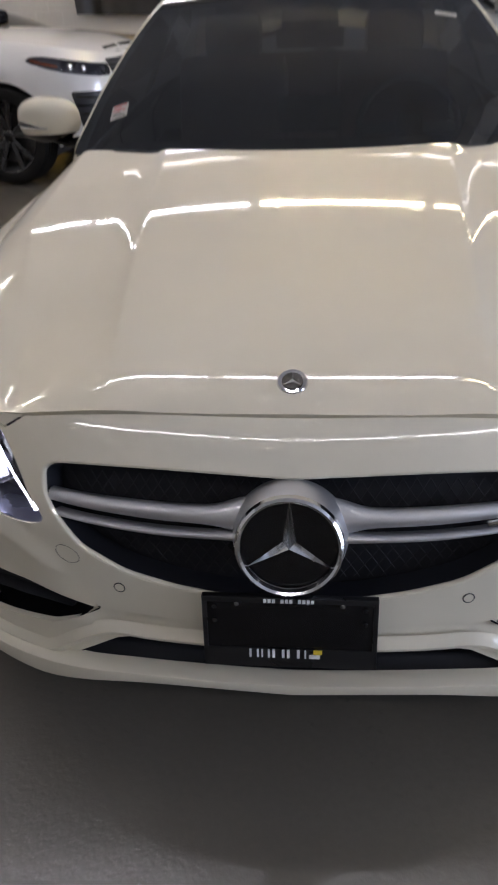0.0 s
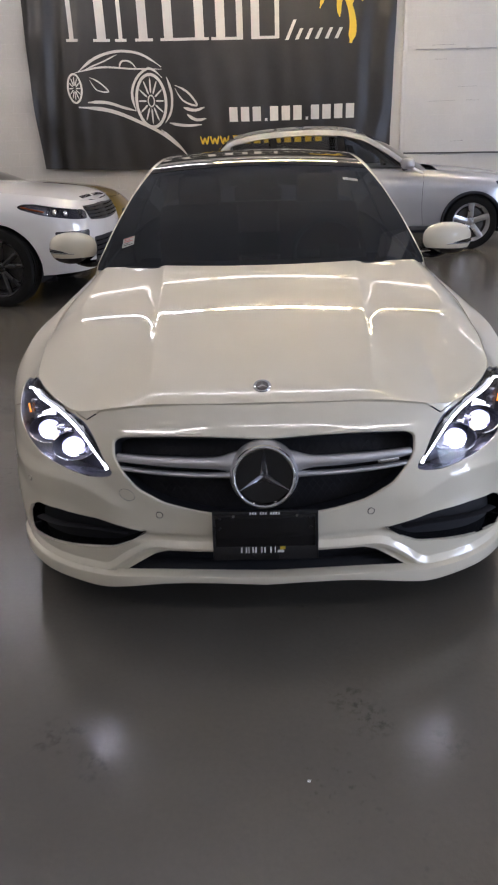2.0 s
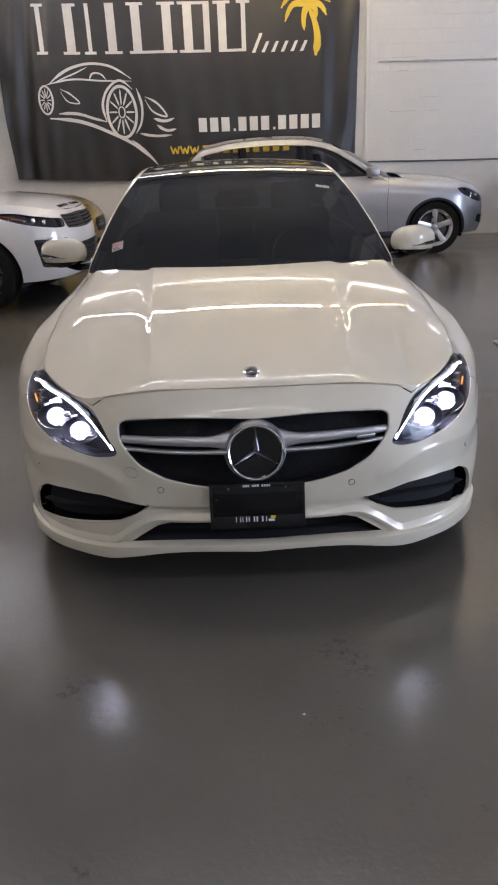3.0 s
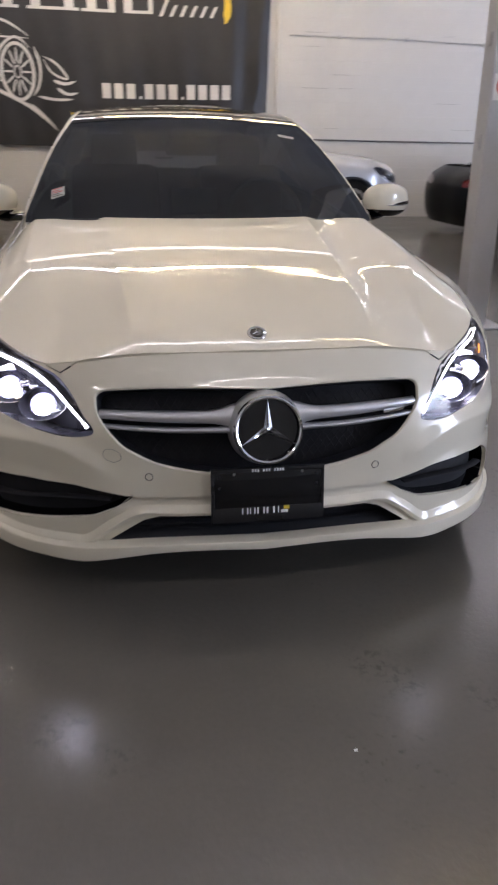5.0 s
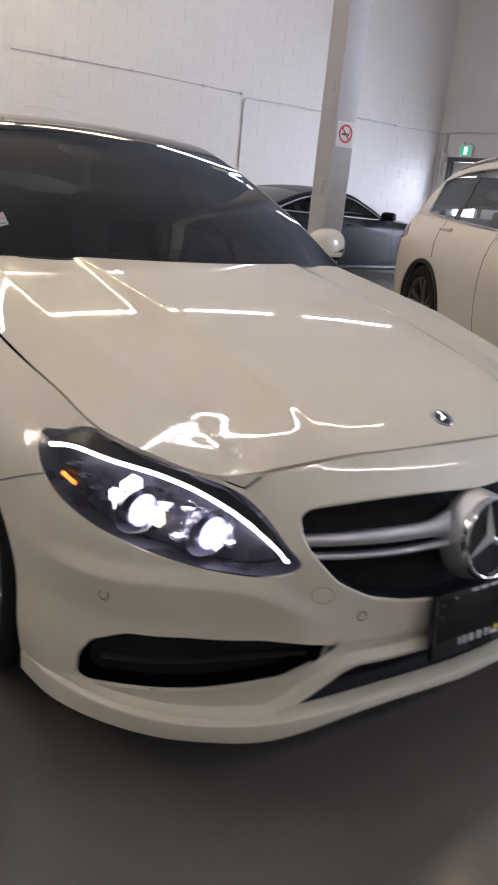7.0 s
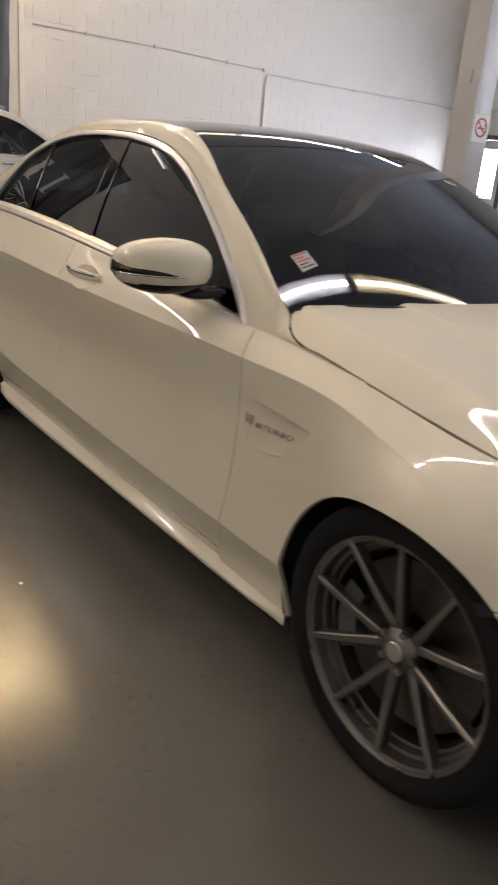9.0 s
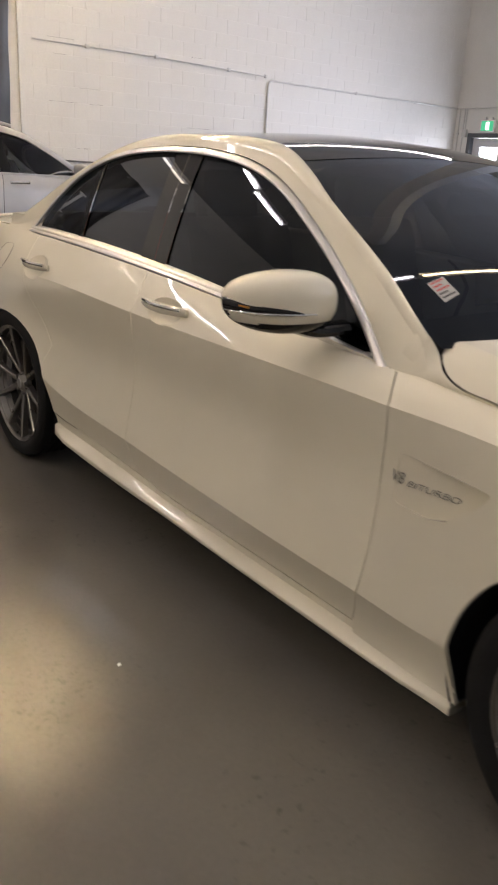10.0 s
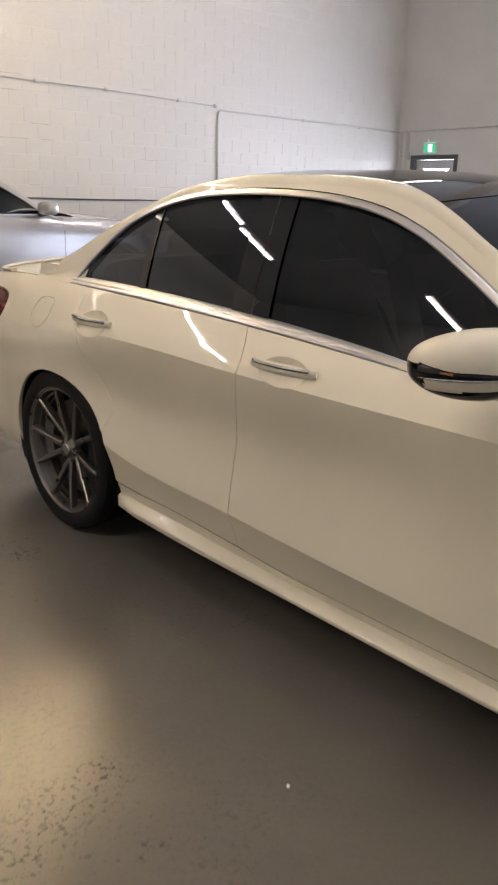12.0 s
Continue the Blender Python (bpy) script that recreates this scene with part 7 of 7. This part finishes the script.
def on_banner(xz, lift=0.0):
    xz = np.asarray(xz, float)
    x = outline_x(xz[:, 0], xz[:, 1])
    t = np.clip((xz[:, 0] - BX0) / (BX1 - BX0), 0, 1)
    z = xz[:, 1] - 0.05 * np.sin(np.pi * t) * np.clip((BZ1 - xz[:, 1]) / 3.6, 0, 1) + 0.05 * (1 - t)
    return np.stack([x, sag(xz[:, 0], xz[:, 1]) - lift, z], 1)


gx, gz = np.meshgrid(np.linspace(BX0, BX1, 200), np.linspace(BZ0, BZ1, 70), indexing="ij")
sheet = on_banner(np.stack([gx.ravel(), gz.ravel()], 1)).reshape(200, 70, 3)
part("sheet", thick(facing(grid(sheet), (0, 5, 2)), 0.002), VINYL, ban)


def printed(poly, material, name="print", step=0.09):
    """A flat printed shape lying on the vinyl."""
    return part(name, facing(patch(lambda q: on_banner(q, 0.004), poly, (), step), (0, 5, 2)), material, ban)


def stroke(pts, w0, w1=None, material=None, name="print_line"):
    """A printed line with tapering width."""
    p = smooth_path(pts, 8) if len(pts) > 2 else np.asarray(pts, float)
    t = np.gradient(p, axis=0)
    n = np.stack([-t[:, 1], t[:, 0]], 1)
    n /= np.linalg.norm(n, axis=1)[:, None] + 1e-9
    k = np.linspace(0, 1, len(p))
    w = (w0 + ((w1 if w1 is not None else w0) - w0) * k) * np.clip(np.sin(np.pi * np.clip(k, 0.03, 0.97)) * 2.2, 0.35, 1)
    rows = np.stack([on_banner(p - n * w[:, None] / 2, 0.004), on_banner(p + n * w[:, None] / 2, 0.004)], 1)
    part(name, facing(grid(rows), (0, 5, 2)), material or PRINT_WHITE, ban)


# the name, as upright bars of the letters' heavy stems
zl, zh = 2.955, 3.66
for x0, x1 in ((-2.93, -2.86), (-2.50, -2.36), (-2.16, -2.10), (-1.84, -1.70), (-1.44, -1.30), (-0.95, -0.81), (-0.62, -0.48), (-0.30, -0.20), (-0.07, 0.06), (0.30, 0.37)):
    printed([(x0, zl), (x1, zl), (x1, zh), (x0, zh)], PRINT_WHITE, "name_bar")
for x0, x1, z in ((-2.98, -2.80, zl), (-2.56, -2.30, zl), (-2.22, -2.04, zl), (-1.90, -1.62, zl), (-1.50, -1.02, zl), (-1.02, -0.74, zl), (-0.70, -0.24, zl), (0.02, 0.30, zl), (-1.50, -1.24, zh - 0.04), (-1.02, -0.74, zh - 0.04), (-0.70, -0.24, zh - 0.04), (-0.14, 0.13, zh - 0.04), (0.23, 0.44, zh - 0.04), (-2.98, -2.80, zh - 0.04), (-2.50, -2.30, zh - 0.04)):
    printed([(x0, z), (x1, z), (x1, z + 0.04), (x0, z + 0.04)], PRINT_WHITE, "name_bar")
# its second word, slanted bars
for k in range(6):
    x = 0.46 + k * 0.155
    printed([(x, 2.93), (x + 0.055, 2.93), (x + 0.13 + 0.05 * (k == 0), 3.08 + 0.12 * (k == 0)), (x + 0.08 + 0.05 * (k == 0), 3.08 + 0.12 * (k == 0))], PRINT_WHITE, "name_bar")
# palm: trunk and fronds in yellow
stroke([(1.49, 2.86), (1.52, 3.10), (1.47, 3.35), (1.36, 3.56)], 0.13, 0.06, PRINT_YELLOW, "palm_trunk")
for ax, az, bx, bz in ((-0.25, 0.12, -0.42, -0.05), (-0.22, 0.0, -0.36, -0.24), (-0.05, -0.12, -0.05, -0.36), (0.20, 0.10, 0.36, 0.02), (0.18, 0.0, 0.30, -0.16), (-0.10, 0.22, -0.24, 0.28), (0.10, 0.22, 0.24, 0.27), (0.10, -0.04, 0.14, -0.20)):
    stroke([(1.36, 3.58), (1.36 + ax, 3.58 + az), (1.36 + bx, 3.58 + bz)], 0.11, 0.05, PRINT_YELLOW, "palm_frond")
# numbers as bars with dots
x = -0.46
for group in (3, 3, 4):
    for k in range(group):
        printed([(x, 1.80), (x + 0.135, 1.80), (x + 0.135, 2.01), (x, 2.01)], PRINT_WHITE, "number_bar")
        x += 0.190
    if group != 4:
        printed([(x + 0.01, 1.80), (x + 0.05, 1.80), (x + 0.05, 1.84), (x + 0.01, 1.84)], PRINT_WHITE, "number_dot")
        x += 0.095
# web address begins behind the silver car
for k in range(3):
    x = -0.96 + k * 0.165
    for a, b in (((0.0, 0.125), (0.035, 0.0)), ((0.035, 0.0), (0.07, 0.10)), ((0.07, 0.10), (0.105, 0.0)), ((0.105, 0.0), (0.14, 0.125))):
        stroke([(x + a[0], 1.475 + a[1]), (x + (a[0] + b[0]) / 2, 1.475 + (a[1] + b[1]) / 2), (x + b[0], 1.475 + b[1])], 0.026, 0.026, PRINT_YELLOW, "web_letter")
for k in range(9):
    printed([(-0.42 + k * 0.17, 1.475), (-0.31 + k * 0.17, 1.475), (-0.31 + k * 0.17, 1.60), (-0.42 + k * 0.17, 1.60)], PRINT_YELLOW, "web_bar")


# line drawing of a sports car
def ring(cx, cz, rx, rz, w, name="drawn_wheel"):
    a = np.linspace(0, 2 * np.pi, 40)
    p = np.stack([cx + rx * np.cos(a), cz + rz * np.sin(a)], 1)
    q = np.stack([cx + (rx - w) * np.cos(a), cz + (rz - w) * np.sin(a)], 1)
    part(name, facing(grid(np.stack([on_banner(p, 0.004), on_banner(q, 0.004)], 1)), (0, 5, 2)), PRINT_WHITE, ban)


ring(-1.72, 2.12, 0.26, 0.40, 0.045)
ring(-1.72, 2.12, 0.06, 0.09, 0.02)
ring(-2.93, 2.30, 0.125, 0.22, 0.03)
for k in range(12):
    a = 2 * np.pi * k / 12
    stroke([(-1.72 + 0.07 * np.cos(a), 2.12 + 0.11 * np.sin(a)), (-1.72 + 0.14 * np.cos(a), 2.12 + 0.22 * np.sin(a)), (-1.72 + 0.21 * np.cos(a), 2.12 + 0.33 * np.sin(a))], 0.03, 0.022, None, "drawn_spoke")
    stroke([(-2.93 + 0.02 * np.cos(a), 2.30 + 0.04 * np.sin(a)), (-2.93 + 0.06 * np.cos(a), 2.30 + 0.10 * np.sin(a)), (-2.93 + 0.095 * np.cos(a), 2.30 + 0.17 * np.sin(a))], 0.018, 0.014, None, "drawn_spoke")
for pts, w in (([(-2.85, 2.53), (-2.62, 2.70), (-2.25, 2.82), (-1.90, 2.80), (-1.52, 2.60)], 0.045), ([(-2.90, 2.52), (-2.50, 2.60), (-2.0, 2.58), (-1.52, 2.57)], 0.03), ([(-2.72, 2.58), (-2.45, 2.68), (-2.22, 2.78)], 0.025), ([(-2.20, 2.58), (-2.15, 2.68), (-2.02, 2.68), (-1.92, 2.58)], 0.03),
               ([(-2.75, 2.10), (-2.45, 2.10), (-2.15, 2.02), (-1.98, 1.98)], 0.05), ([(-1.98, 1.98), (-2.02, 2.25), (-1.90, 2.48), (-1.72, 2.58), (-1.52, 2.45)], 0.045), ([(-2.68, 2.46), (-2.52, 2.38), (-2.40, 2.26), (-2.58, 2.28), (-2.68, 2.42)], 0.025),
               ([(-1.45, 2.46), (-1.38, 2.20), (-1.42, 1.95), (-1.52, 1.80)], 0.045), ([(-1.32, 2.34), (-1.10, 2.22), (-0.98, 2.05), (-1.20, 2.12), (-1.32, 2.30)], 0.035), ([(-1.20, 2.02), (-1.0, 1.98), (-0.86, 2.02)], 0.05), ([(-1.15, 1.92), (-1.0, 1.84), (-0.84, 1.86)], 0.05),
               ([(-1.45, 1.80), (-1.2, 1.76), (-0.92, 1.77)], 0.045), ([(-2.90, 2.03), (-2.4, 1.98), (-1.95, 1.82), (-1.55, 1.62), (-1.22, 1.34)], 0.06), ([(-1.60, 1.70), (-1.38, 1.52), (-1.20, 1.32)], 0.04)):
    stroke(pts, w, w * 0.7, None, "drawn_line")
for k in range(12):
    x = BX0 + 0.15 + k * (BX1 - BX0 - 0.3) / 11
    o = on_banner(np.array([(x, BZ1 - 0.06)]))[0]
    part("eyelet", moved(lathe([(-0.006, 0.012), (-0.008, 0.018), (-0.004, 0.024)], 14, "y"), Matrix.Translation(o)), SATIN_SILVER, ban)

# small marks on the floor: chips of paper, oil spots
for k, (x, y, r) in enumerate(((0.095, -1.473, 0.005), (-1.285, 1.156, 0.007), (-1.258, -0.133, 0.007), (-1.42, -1.9, 0.005))):
    v, f = blob(r, r * 0.6, 0.002, 0.9, 10, 6)
    thingy = thing("paper_scrap", pose(x, y, 0.002, 0, 0, 40 * k), "tiny white scrap on the concrete floor", "scrap", "scraps on the floor")
    part("scrap", (v, f), PAPER_WHITE, thingy)

# ---------------------------------------------------------------- wall blocks
BW, BH, J = 0.4, 0.2, 0.003


def block_geo(w):
    x0, x1, z0, z1, c = J / 2, w - J / 2, J / 2, BH - J / 2, 0.0015
    v = [(x0, 0.004, z0), (x1, 0.004, z0), (x1, 0.004, z1), (x0, 0.004, z1), (x0 + c, 0, z0 + c), (x1 - c, 0, z0 + c), (x1 - c, 0, z1 - c), (x0 + c, 0, z1 - c)]
    return np.array(v, float), [(4, 5, 6, 7), (0, 1, 5, 4), (1, 2, 6, 5), (2, 3, 7, 6), (3, 0, 4, 7)]


bv, bf = block_geo(BW)
me = bpy.data.meshes.new("block")
me.from_pydata([tuple(q) for q in bv], [], bf)
me.materials.append(BLOCK)
rest, count = [], 0
rng = np.random.RandomState(4)
for row in range(int(HIGH / BH)):
    x = WEST_X - (BW / 2 if row % 2 else 0)
    while x < EAST_X - 0.02:
        dy = float(rng.uniform(-0.0006, 0.0006))
        if 3.2 < x < 9.4 and 5 <= row <= 23 and count < 300:
            ob = new("block", me)
            ob.parent = north
            ob.location = (x, WALL_Y + dy, row * BH)
            count += 1
        else:
            rest.append((bv + (x, WALL_Y + dy, row * BH), bf))
        x += BW
for k in range(15):
    w, row = float(rng.uniform(0.12, 0.5)), int(rng.randint(6, 15))
    x = float(rng.uniform(2.6, 6.3))
    part("joint_crack", box(x, x + w, WALL_Y - 0.0012, WALL_Y + 0.002, row * BH - 0.0014, row * BH + 0.0014), DARK_CABLE, north, smooth=False)
tagged(part("block_rest", join(*rest), BLOCK, north, smooth=False), kind="stuff")
